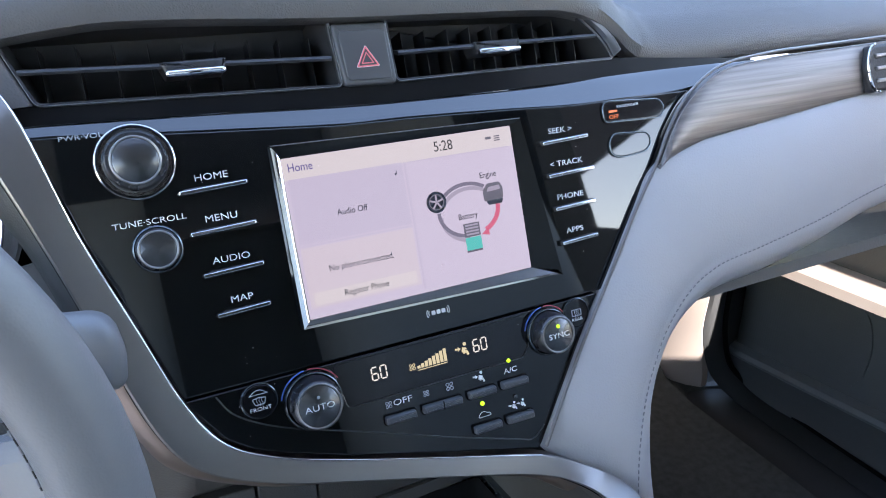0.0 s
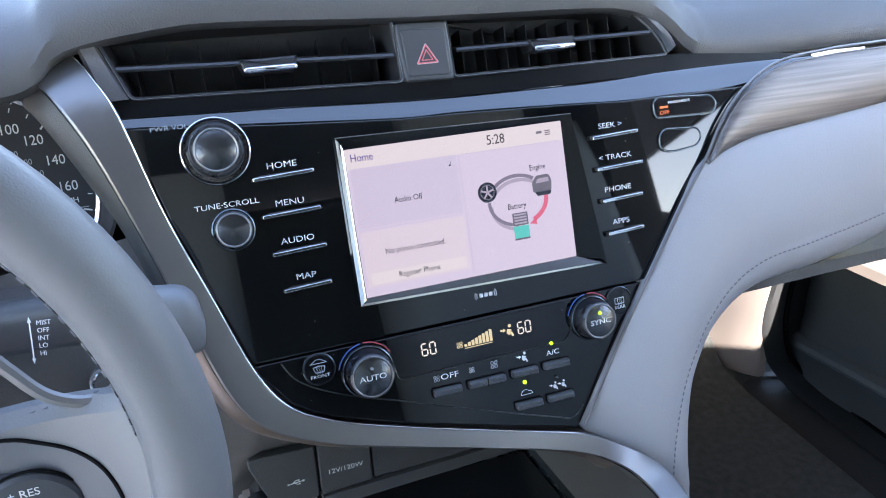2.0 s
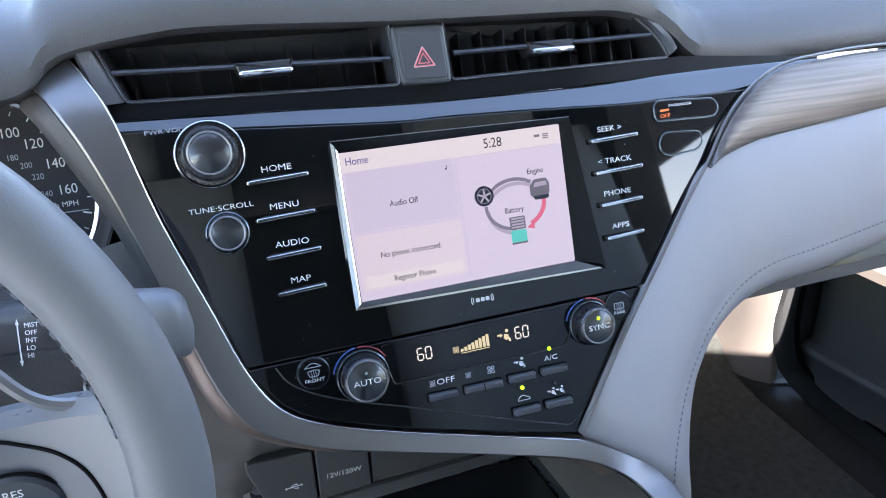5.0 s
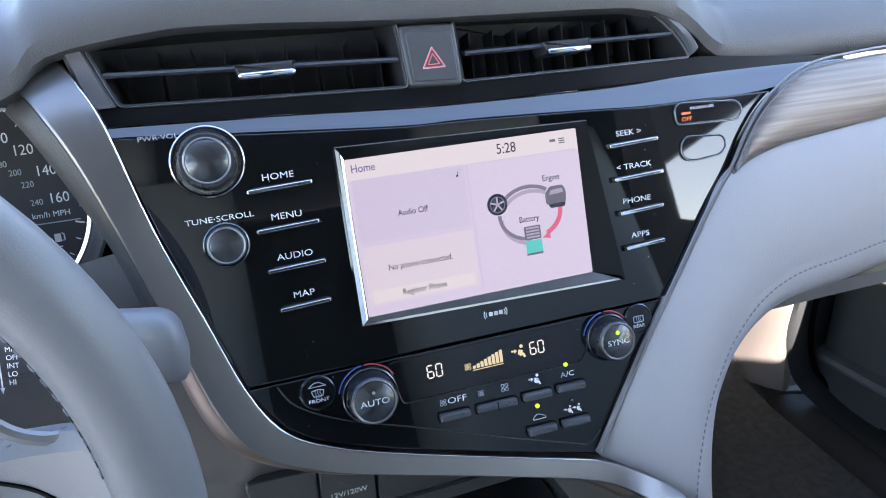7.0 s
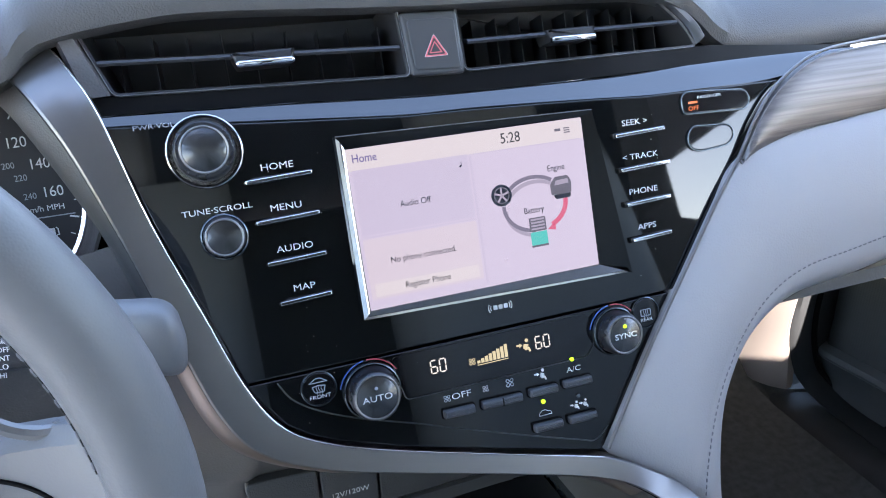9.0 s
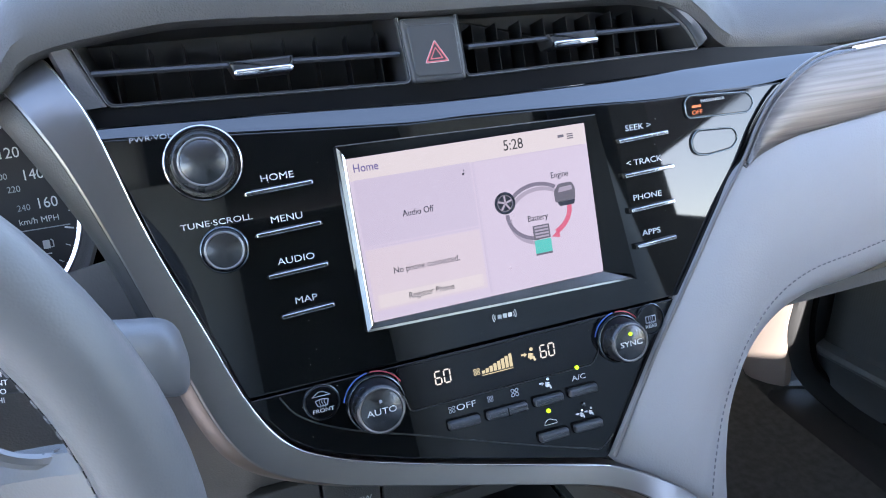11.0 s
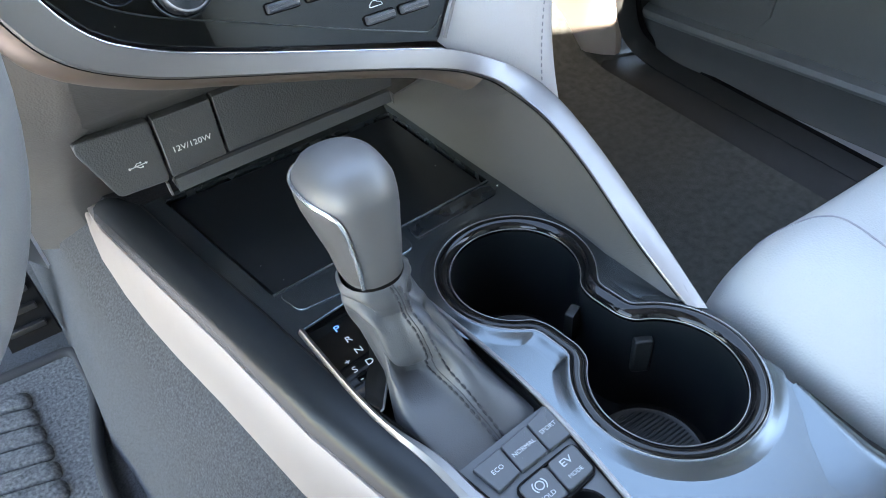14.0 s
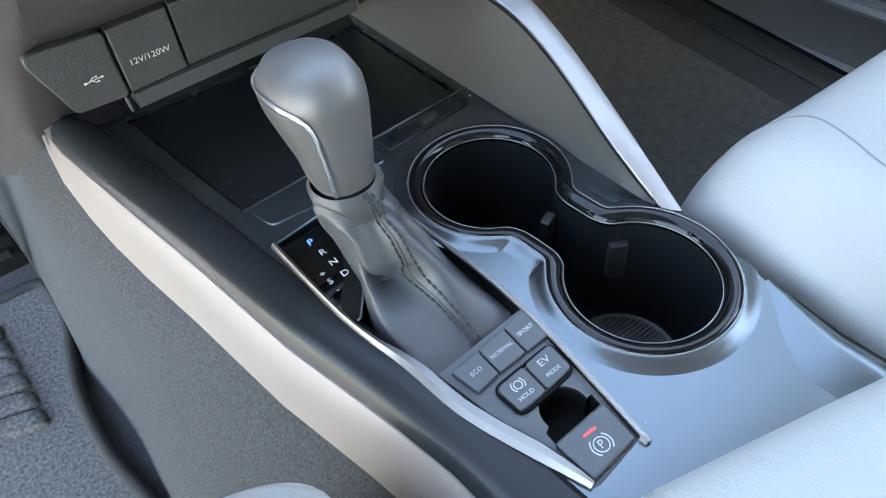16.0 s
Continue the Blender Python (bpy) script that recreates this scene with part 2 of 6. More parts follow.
def box(x0, x1, y0, y1, z0, z1, bevel=0.0, bm=None):
    own = bmesh.new()
    bmesh.ops.create_cube(own, size=1)
    for v in own.verts:
        v.co = Vector((x0 + (v.co.x + 0.5) * (x1 - x0), y0 + (v.co.y + 0.5) * (y1 - y0), z0 + (v.co.z + 0.5) * (z1 - z0)))
    if bevel:
        bmesh.ops.bevel(own, geom=own.edges[:], offset=bevel, segments=3, profile=0.5, affect="EDGES")
    if bm is None:
        return own
    me = bpy.data.meshes.new("scratch")
    own.to_mesh(me)
    own.free()
    bm.from_mesh(me)
    bpy.data.meshes.remove(me)
    return bm


def lettering(text, size, material, parent, x, y, z, name="lettering", turn=0.0, wide=1.0, align="CENTER", label=""):
    """Raised print of that text, size being the height of its capitals."""
    cu = bpy.data.curves.new("print", "FONT")
    cu.body, cu.size, cu.align_x, cu.align_y = text, size / 0.70, align, "CENTER"
    cu.extrude, cu.resolution_u = 0.00008, 3
    tmp = new("print", cu)
    me = bpy.data.meshes.new_from_object(tmp.evaluated_get(bpy.context.evaluated_depsgraph_get()))
    bpy.data.objects.remove(tmp)
    ob = new(name, me)
    me.materials.clear()
    me.materials.append(material)
    ob.parent = parent
    ob.matrix_basis = pose(x, y, z, 0, 0, turn) @ Matrix.Diagonal((wide, 1, 1, 1))
    return tagged(ob, label)


def holed(outer, holes, z0, z1):
    """A flat sheet with holes through it."""
    bm = bmesh.new()
    loops = []
    for o in [outer, *holes]:
        vs = [bm.verts.new((p[0], p[1], z1)) for p in o]
        loops.append([bm.edges.new((vs[i - 1], vs[i])) for i in range(len(vs))])
    flat = bmesh.ops.triangle_fill(bm, use_beauty=True, use_dissolve=False, edges=[e for l in loops for e in l])
    faces = [f for f in flat["geom"] if isinstance(f, bmesh.types.BMFace)]
    got = bmesh.ops.extrude_face_region(bm, geom=faces)
    for v in [g for g in got["geom"] if isinstance(g, bmesh.types.BMVert)]:
        v.co.z = z0
    return bm


def mix(a, b, t):
    return Vector(a) * (1 - t) + Vector(b) * t


def skin(lines, back=0.0, bm=None):
    """An open sheet through lines of points, given a thickness backwards."""
    bm = loft([[Vector(q) for q in l] for l in lines], closed=False, caps=False, bm=bm)
    if back:
        bmesh.ops.recalc_face_normals(bm, faces=bm.faces)
        bmesh.ops.solidify(bm, geom=bm.faces[:], thickness=back)
    return bm


# ---- shell of the car: floor, roof, sides, ground ----
ground = thing("ground", "pale sunlit concrete ground outside the car", "ground", kind="structure")
part("slab", box(-400, 400, -400, 400, -0.40, -0.30), CONCRETE, ground, smooth=0)
floor = thing("floor", "dark grey carpeted car floor with tunnel and toe boards", "floor", kind="structure")


def side_line(y):
    """x of the console's driver side edge at y."""
    k = [(-0.9, -0.085), (-0.45, -0.082), (-0.36, -0.084), (-0.296, -0.091), (-0.255, -0.100), (-0.182, -0.119), (-0.088, -0.136), (0.0, -0.154), (0.097, -0.173), (0.6, -0.19)]
    for (y0, x0), (y1, x1) in zip(k, k[1:]):
        if y <= y1:
            return x0 + (x1 - x0) * (y - y0) / (y1 - y0)
    return k[-1][1]


YS = [-0.9, -0.6, -0.45, -0.36, -0.3, -0.25, -0.2, -0.15, -0.1, -0.05, 0.0, 0.05, 0.1, 0.15, 0.2, 0.3, 0.4, 0.62]
rows = []
for y in YS:
    lift = max(0.0, (y - 0.36)) * 1.0
    xs = side_line(y)
    bx = min(xs - 0.085, -0.243)
    rows.append([(-0.70, y, 0.03 + lift), (-0.45, y, 0.03 + lift), (bx - 0.05, y, 0.032 + lift), (bx, y, 0.040 + lift),
                 (bx + 0.022, y, 0.11 + lift * 0.6), (max(bx + 0.034, xs - 0.034), y, 0.24 + lift * 0.2), (xs + 0.015, y, 0.285), (0.0, y, 0.19), (0.115, y, 0.19), (0.135, y, 0.235 + lift * 0.2),
                 (0.16, y, 0.14 + lift * 0.6), (0.19, y, 0.06 + lift), (0.24, y, 0.035 + lift), (0.45, y, 0.03 + lift), (0.72, y, 0.03 + lift)])
part("carpet", skin([r[:9] for r in rows], 0.01), CARPET, floor, "grey driver side carpet")
part("carpet", skin([r[8:] for r in rows], 0.01), CHARCOAL, floor, "charcoal passenger side carpet")
part("floor_pan", box(-0.74, 0.74, -1.9, 1.1, -0.12, -0.02), PAINT, floor, smooth=0)

roof = thing("ceiling", "pale grey cloth headliner of the car roof", "ceiling", kind="structure")
bm = bmesh.new()
rows = []
for y, z in ((-1.75, 1.14), (-1.3, 1.22), (-0.8, 1.25), (-0.45, 1.235), (-0.20, 1.205)):
    rows.append([(x, y, z - 0.09 * (x / 0.70) ** 4) for x in (-0.70, -0.5, -0.2, 0, 0.2, 0.5, 0.70)])
part("headliner", skin(rows, 0.03), HEADLINER, roof)

for s, nm in ((-1, "wall_driver_side"), (1, "wall_passenger_side")):
    w = thing(nm, "car body side with door sill, belt line and pillars", "car body", kind="structure")
    part("sill", box(*sorted((s * 0.69, s * 0.76)), -1.9, 1.1, -0.12, 0.05, 0.01), PAINT, w)
    for name, (y0, z0), (y1, z1), r in (("front_pillar", (0.72, 0.80), (-0.32, 1.13), 0.035), ("rear_pillar", (-1.85, 0.80), (-1.45, 1.17), 0.07)):
        part(name, tube([(s * 0.71, y0, z0), (s * 0.68, y1, z1)], r, 10), HEADLINER, w)
    # unseen rear half: wide and dark to block floor sun and darken reflections
    part("rear_door", box(*sorted((s * 0.69, s * 0.90)), -1.9, -1.08, 0.05, 0.74, 0.03), DARK, w)
    part("rear_blind", box(*sorted((s * 0.685, s * 0.695)), -1.75, -1.08, 0.74, 1.19, 0.002), GLOSS, w, "unseen dark panel that closes off the rear side")
    part("middle_pillar", loft([[(s * 0.64, y0, z), (s * 0.66, y0 + 0.05, z), (s * x1, y0 + 0.04, z), (s * x1, y1, z), (s * 0.66, y1, z)] for y0, y1, x1, z in ((-0.95, -1.10, 0.90, 0.0), (-0.94, -1.10, 0.90, 0.73), (-0.93, -1.10, 0.77, 0.76), (-0.86, -1.10, 0.74, 1.20))]), DARK, w, "unseen dark middle pillar, widened low down to block sun")
rear = thing("wall_rear", "unseen rear seat back, raised to block low sun, and parcel shelf", "car body", kind="structure")
# taller and darker than a seat needs: stops low sun, darkens the stack's reflection
part("rear_seat_back", box(-0.68, 0.68, -1.62, -1.45, 0.0, 1.10, 0.05), CHARCOAL, rear)
part("parcel_shelf", box(-0.7, 0.7, -2.0, -1.6, 0.82, 0.86), PLASTIC, rear)
firewall = thing("wall_front", "dark bulkhead behind the dashboard", "car body", kind="structure")
part("bulkhead", box(-0.74, 0.74, 0.70, 0.74, -0.1, 0.74), BLACK, firewall, smooth=0)

# ---- unseen roof slab, added to darken the upper reflection in the gloss stack ----
reflection_slab = thing("carport", "unseen flat slab on posts, added to darken the stack's reflection", "carport")
part("roof_slab", box(3.2, 4.9, -10.4, -3.2, 2.67, 2.84, 0.02), SILL_DARK, reflection_slab, "dark flat roof slab", smooth=0)
part("fascia", box(4.9, 4.94, -10.4, -3.2, 2.65, 2.86, 0.004), SILL_DARK, reflection_slab, smooth=0)
for y in (-3.4, -10.2):
    part("post", box(4.66, 4.76, y - 0.05, y + 0.05, -0.30, 2.67, 0.01), PLASTIC, reflection_slab, smooth=0)

# ---- dashboard ----
dash = thing("dashboard", "grey soft-touch dashboard with stitched pale leather trim", "dashboard")
STATIONS = [(-0.74, 0.03, 0.690), (-0.45, 0.03, 0.700), (-0.33, 0.032, 0.692), (-0.26, 0.040, 0.688), (-0.235, 0.047, 0.692), (-0.218, 0.054, 0.707),
            (-0.17, 0.057, 0.7145), (-0.127, 0.0575, 0.7158), (-0.022, 0.056, 0.7105), (0.108, 0.055, 0.7068), (0.143, 0.055, 0.7036), (0.1665, 0.0555, 0.6960),
            (0.1850, 0.0550, 0.6840), (0.1985, 0.0540, 0.6725), (0.2150, 0.053, 0.6645), (0.245, 0.053, 0.6610), (0.394, 0.053, 0.660), (0.74, 0.05, 0.655)]
SECTION = [(0.06, 0.006), (0.006, -0.002), (-0.003, 0.003), (-0.004, 0.012), (0.003, 0.024), (0.020, 0.036), (0.06, 0.045)]
rows = []
for p in curve(STATIONS, 4):
    x, y0, z0 = p
    rows.append([(x, y0 + a, z0 + b) for a, b in SECTION] + [(x, 0.2, 0.755), (x, 0.4, 0.765), (x, 0.72, 0.77), (x, 0.74, 0.70)])
part("upper_pad", skin(rows, 0.004), PAD, dash, "pebbled dark grey upper pad")

LEATHER_UP = [(0.0635, -0.166), (0.086, -0.132), (0.1085, -0.099), (0.137, -0.060), (0.1645, -0.022), (0.184, 0.003), (0.217, 0.014), (0.30, 0.022), (0.438, 0.033), (0.62, 0.04)]
LEATHER_LOW = [(0.161, -0.286), (0.158, -0.224), (0.164, -0.172), (0.178, -0.137), (0.207, -0.111), (0.244, -0.099), (0.291, -0.095), (0.349, -0.086), (0.45, -0.066), (0.62, -0.06)]
CROSS = [(0.0, -0.004), (0.0, 0.003), (0.04, 0.0055), (0.2, 0.008), (0.45, 0.0095), (0.66, 0.0075), (0.73, 0.0055), (0.76, 0.0045), (0.80, 0.0052), (0.88, 0.002), (0.95, -0.005), (1.0, -0.016), (1.0, -0.03), (0.97, -0.06)]
up, low = curve(LEATHER_UP, 6), curve(LEATHER_LOW, 6)


def bent(t, i):
    """The seam draws in towards the lower end."""
    return t - 1.1 * max(0.0, 1 - i / 16) * t * t * (1 - t)


rows = []
for i, (a, b) in enumerate(zip(up, low)):
    g = min(1.0, 0.25 + 0.13 * i)
    rows.append([face(*mix(a, b, bent(t, i)), (o * g if o > 0 else o) - 0.010 * max(0.0, 1 - i / 4)) for t, o in CROSS])
part("leather_trim", skin(rows, 0.004), LEATHER, dash, "pale grey stitched leather trim")
seam = [(mix(a, b, bent(0.785, i)), a) for i, (a, b) in enumerate(zip(up, low)) if i > 1]
line = [face(*p, 0.0053) for p, _ in seam]


def stitches(path, step, length, r, material, parent, name="stitch", flat=0.5):
    """Single stitches along a line, all sharing one mesh."""
    me = None
    path = [Vector(p) for p in path]
    want, gone = step / 2, 0.0
    for a, b in zip(path, path[1:]):
        d = (b - a).length
        while want <= gone + d:
            p = a.lerp(b, (want - gone) / d)
            if me is None:
                bm = tube([(-length / 2, 0, 0), (-length * 0.3, 0, r * 0.5), (length * 0.3, 0, r * 0.5), (length / 2, 0, 0)], [r * 0.5, r, r, r * 0.5], 6)
                me = mesh_of(bm, name)
                me.materials.append(material)
            ob = new(name, me)
            ob.parent = parent
            q = (b - a).to_track_quat("X", "Z")
            ob.matrix_basis = Matrix.LocRotScale(p, q, None)
            want += step
        gone += d


# brushed strip and bright line over the leather on the passenger side
BR_LOW = [(0.1880, 0.0010), (0.2020, 0.0080), (0.2220, 0.0140), (0.250, 0.0185), (0.325, 0.0240), (0.405, 0.0300), (0.62, 0.0405)]
BR_UP = [(0.1895, 0.0060), (0.2050, 0.0285), (0.2255, 0.0485), (0.2575, 0.0645), (0.303, 0.0690), (0.364, 0.0705), (0.62, 0.0725)]
rows = []
for a, b in zip(curve(BR_LOW, 8), curve(BR_UP, 8)):
    rows.append([face(*mix(a, b, t), o) for t, o in ((0, 0.0), (0.0, 0.004), (0.1, 0.0058), (0.4, 0.0075), (0.8, 0.0062), (0.97, 0.004), (1, 0.0))])
part("brushed_strip", skin(rows, 0.003), BRUSHED, dash, "brushed metal-look strip")
edge = [(0.0645, -0.1655), (0.087, -0.1305), (0.1095, -0.0975), (0.138, -0.0585), (0.1655, -0.0205), (0.1865, 0.0055), (0.203, 0.030), (0.224, 0.051), (0.257, 0.0675), (0.303, 0.0725), (0.364, 0.074), (0.62, 0.076)]
part("inner_line", tube([face(p.x, p.y - 0.0008, 0.0052) for p in curve(BR_UP, 8)], 0.0004, 6), SILVER, dash, "fine bright line")
part("backing", loft([[face(u, v, o) for u, v in ((0.17, -0.03), (0.64, 0.03), (0.64, 0.074), (0.21, 0.0685), (0.185, 0.02))] for o in (-0.026, -0.020)]), DARK, dash)
part("bright_line", tube([face(u, v, 0.0040) for u, v in curve(edge, 6)], 0.0012, 8), SILVER, dash, "thin polished edge line")

# ---- satin silver strip that frames the stack and runs down to the console ----
band = thing("trim_strip", "satin silver trim strip sweeping from dash to console", "trim")
IN = [face(-0.2145, 0.121, -0.022), face(-0.205, 0.105, -0.008), face(-0.1945, 0.0806), face(-0.180, 0.021), face(-0.1635, -0.030), face(-0.1485, -0.075), face(-0.132, -0.1025), face(-0.106, -0.1185), face(-0.066, -0.1330),
      face(0.0, -0.1530), face(0.062, -0.1715), (0.0970, -0.0712, 0.4235), (0.1185, -0.082, 0.4085), (0.1240, -0.110, 0.399), (0.1248, -0.151, 0.382), (0.1242, -0.201, 0.3555), (0.1205, -0.258, 0.3275)]
OUT = [face(-0.2355, 0.107, -0.02), face(-0.225, 0.092, -0.004), face(-0.211, 0.062), face(-0.1955, 0.015), face(-0.1805, -0.037), face(-0.1655, -0.0855), face(-0.1475, -0.1125), face(-0.1125, -0.1315), face(-0.070, -0.1450),
       face(-0.003, -0.1645), face(0.0575, -0.1840), (0.0848, -0.0770, 0.4170), (0.1005, -0.092, 0.4040), (0.105, -0.120, 0.3960), (0.107, -0.155, 0.380), (0.1085, -0.206, 0.350), (0.1105, -0.250, 0.328)]
nf = FACE.to_3x3() @ Vector((0, 0, 1))
NORMAL = [nf] * 11 + [nf + Vector((-0.15, 0, 0.2)), Vector((-0.3, -0.75, 0.55)), Vector((-0.45, -0.5, 0.75))] + [Vector((-0.55, -0.35, 0.8))] * 3
rows = []
for a, b, n in zip(curve(IN, 6), curve(OUT, 6), curve(NORMAL, 6)):
    n = n.normalized()
    rows.append([a - n * 0.012, a + n * 0.0012, mix(a, b, 0.04) + n * 0.0018, mix(a, b, 0.5) + n * 0.0036, mix(a, b, 0.92) + n * 0.0048, mix(a, b, 0.98) + n * 0.0042, b + n * 0.0022,
                 b - n * 0.003, mix(a, b, 0.93) - n * 0.004])
part("face", loft(rows), STRIP, band, smooth=22)
rows = []
for i, (a, b, n) in enumerate(zip(curve(IN[:12], 6), curve(OUT[:12], 6), curve(NORMAL[:12], 6))):
    n = n.normalized()
    rows.append([mix(a, b, 0.95) - n * 0.004, mix(a, b, 1.05) - n * 0.0045, mix(a, b, 1.32) - n * 0.0090, mix(a, b, 1.56) - n * 0.016, mix(a, b, 1.64) - n * 0.028, mix(a, b, 0.9) - n * 0.042, mix(a, b, 0.6) - n * 0.036])
part("side_return", loft(rows[:23]), GREY_WALL, band, "dark grey return edge beside the wheel")
# lower run painted warmer: the reflected light at the corner is in its colour
part("underside", loft(rows[22:]), surface("warm_reflection_grey", (0.20, 0.157, 0.128), 0.40, metal=0.55, vary=0.05), band, "return edge with warm reflected light in its colour")
part("inner_edge", tube([a + n.normalized() * 0.0016 for a, n in zip(curve(IN[:11], 6), curve(NORMAL[:11], 6))], 0.00035, 6), POLISHED, band, "thin polished inner edge")
part("groove", tube([b - n.normalized() * 0.0022 for b, n in zip(curve(OUT, 6), curve(NORMAL, 6))], 0.0010, 6), BLACK, band)

# lower dash behind the strip, knee panel on the driver side, wall beside the console
b_line = curve(OUT, 6)
n_line = curve(NORMAL, 6)
FAR = curve([(-0.60, 0.03, 0.56), (-0.45, 0.03, 0.505), (-0.27, 0.034, 0.445), (-0.160, 0.038, 0.414)], 6)
LOWER = curve([(-0.60, 0.06, 0.42), (-0.45, 0.15, 0.39), (-0.27, 0.15, 0.330), (-0.182, 0.135, 0.305)], 6)
rows = []
for i, (e, f) in enumerate(zip(FAR, LOWER)):
    p, n = b_line[18 + i], n_line[18 + i].normalized()
    q = p - n * 0.028
    rows.append([q, mix(q, e, 0.25) + Vector((0, 0.004, -0.006)), mix(q, e, 0.6) + Vector((0, 0.002, -0.008)), e + Vector((0, -0.003, 0.004)), mix(e, f, 0.2) + Vector((0, 0.002, 0)), mix(e, f, 0.6) + Vector((0, 0.001, 0)), f, f + Vector((0, 0.04, -0.08))])
rows.append([q + Vector((0.04, 0.02, 0)) for q in rows[-1]])
part("knee_panel", skin(rows, 0.004), TAUPE, dash, "grey-brown lower dash panel")
rows = []
for i in range(36, 73, 3):
    p = b_line[i]
    x = p.x
    rows.append([p + Vector((0, 0.004, 0.004)), p + Vector((0, 0.02, -0.006)), (x - 0.004, 0.025, 0.428), (x - 0.006, 0.045, 0.412), (x - 0.006, 0.05, 0.40)])
# darker plastic than the knee panel: the shade underneath is in its colour
part("dash_underside", skin(rows, 0.003), GREY_WALL, dash)
rows = []
for i in range(60, len(b_line)):
    p = b_line[i]
    y = max(min(p.y + 0.0, 0.1), -0.265)
    t = (i - 60) / (len(b_line) - 61)
    yb = 0.085 + (-0.266 - 0.085) * t
    xb = 0.0865 + (0.1095 - 0.0865) * t
    q = top(xb, yb, 0.0)
    rows.append([p + Vector((0.004, 0, 0.0)), mix(p, q, 0.3) + Vector((0.005, 0, 0)), mix(p, q, 0.65) + Vector((0.004, 0, 0)), q, q + Vector((0.0, 0, -0.02))])
part("side_wall", skin(rows, 0.003), GREY_WALL, dash, "grey-brown wall beside the console")
# passenger side below the leather: glove box face and footwell back
rows = []
for x in (0.135, 0.2, 0.4, 0.72):
    rows.append([(x, -0.01 if x > 0.14 else 0.02, 0.50), (x, 0.03, 0.488), (x, 0.10, 0.455), (x, 0.25, 0.40), (x, 0.48, 0.36), (x, 0.62, 0.36)])
part("glove_box_underside", skin(rows, 0.01), DOOR_DARK, dash, "dark underside of the glove box")

# ---- gloss black stack ----
stack = thing("infotainment_unit", "gloss black centre stack with a lit touch screen", "infotainment", FACE)
SPLIT = -0.073
outline = [(-0.1478, SPLIT), (0.1285, SPLIT), (0.1665, -0.022), (0.1878, 0.004), (0.2060, 0.030), (0.2265, 0.0495), (0.2275, 0.0540), (0.165, 0.0543), (0.127, 0.0545), (0.075, 0.0575), (0.004, 0.0606), (-0.035, 0.0615), (-0.105, 0.0670), (-0.193, 0.0745), (-0.179, 0.021), (-0.162, -0.030)]
part("panel", plate(outline, -0.012, 0.0, 0.0012), GLOSS, stack)
# sloped gloss ledge above the panel, up to the vents
LEDGE_LOW = curve([(-0.1945, 0.0745), (-0.105, 0.0670), (-0.035, 0.0615), (0.004, 0.0606), (0.075, 0.0575), (0.127, 0.0545), (0.165, 0.0543), (0.22, 0.0545), (0.30, 0.0640)], 6)
LEDGE_UP = curve([(-0.200, 0.0815), (-0.105, 0.0775), (-0.035, 0.0735), (0.004, 0.0718), (0.075, 0.0710), (0.127, 0.0710), (0.165, 0.0715), (0.22, 0.0718), (0.30, 0.0700)], 6)
rows = []
for p, q in zip(LEDGE_LOW, LEDGE_UP):
    w = q.y - p.y
    rows.append([(p.x, p.y - 0.001, -0.010), (p.x, p.y - 0.0003, -0.001), (p.x, p.y + 0.0004, -0.0004)] + [(*mix(p, q, t).xy, -0.0008 - w * (0.50 * t + 0.12 * t * t)) for t in (0.12, 0.35, 0.6, 0.85)] + [(q.x, q.y, -0.0012 - w * 0.64), (q.x, q.y + 0.0004, -0.022)])
part("ledge", skin(rows, 0.002), surface("gloss_ledge", (0.006, 0.007, 0.0075), 0.04, vary=0.0, rough_vary=0.01, spec=0.8, coat=0.9), stack, "sloped gloss ledge")

# ---- screen ----
BEZEL_BLACK = surface("bezel_black", (0.006, 0.0065, 0.007), 0.12, vary=0.0, spec=0.25)
display = part("display", plate([(-0.0775, -0.050), (0.096, -0.0545), (0.0815, 0.0500), (-0.0775, 0.0538)], -0.004, 0.0022, 0.001), BEZEL_BLACK, stack, "screen surround")
L, R, T, B = -0.0738, 0.0745, 0.0468, -0.0458
part("screen", plate(rect(R - L, T - B, 0.001, (L + R) / 2, (T + B) / 2), 0.0, 0.0030), SCREEN, display, "lit pale lilac screen", smooth=0)
bm = loft([[(-0.0775, -0.0505, 0.002), (-0.0785, -0.050, 0.0050), (-0.0757, -0.0475, 0.0046), (-0.0738, -0.0458, 0.0032)],
           [(-0.0775, 0.0538, 0.002), (-0.0782, 0.0538, 0.0045), (-0.0758, 0.0512, 0.0042), (-0.0738, 0.0468, 0.0032)]], caps=True)
part("bezel_left", bm, CHROME, display, "polished bezel edge")
part("bezel_bottom", loft([[(-0.0785, -0.0508, 0.002), (-0.0785, -0.0500, 0.0050), (-0.0768, -0.0486, 0.0048), (-0.0765, -0.0484, 0.0030)],
                           [(0.0935, -0.0548, 0.002), (0.0935, -0.0542, 0.0048), (0.0915, -0.0530, 0.0046), (0.0912, -0.0528, 0.0030)]], caps=True), CHROME, display, "polished bezel edge")
# blue-grey metal colour carries the sky's reflection on this slope
part("bezel_slope", loft([[(-0.0766, -0.0486, 0.002), (-0.0766, -0.0484, 0.0046), (-0.0738, -0.0458, 0.0032), (-0.0738, -0.0458, 0.002)],
                          [(0.0912, -0.0530, 0.002), (0.0912, -0.0528, 0.0044), (0.0745, -0.0460, 0.0032), (0.0745, -0.0460, 0.002)]], caps=True), surface("bezel_sky_tint", (0.26, 0.29, 0.33), 0.16, metal=0.9, vary=0.02), display, "lower bezel with a pale sky reflection in its colour")
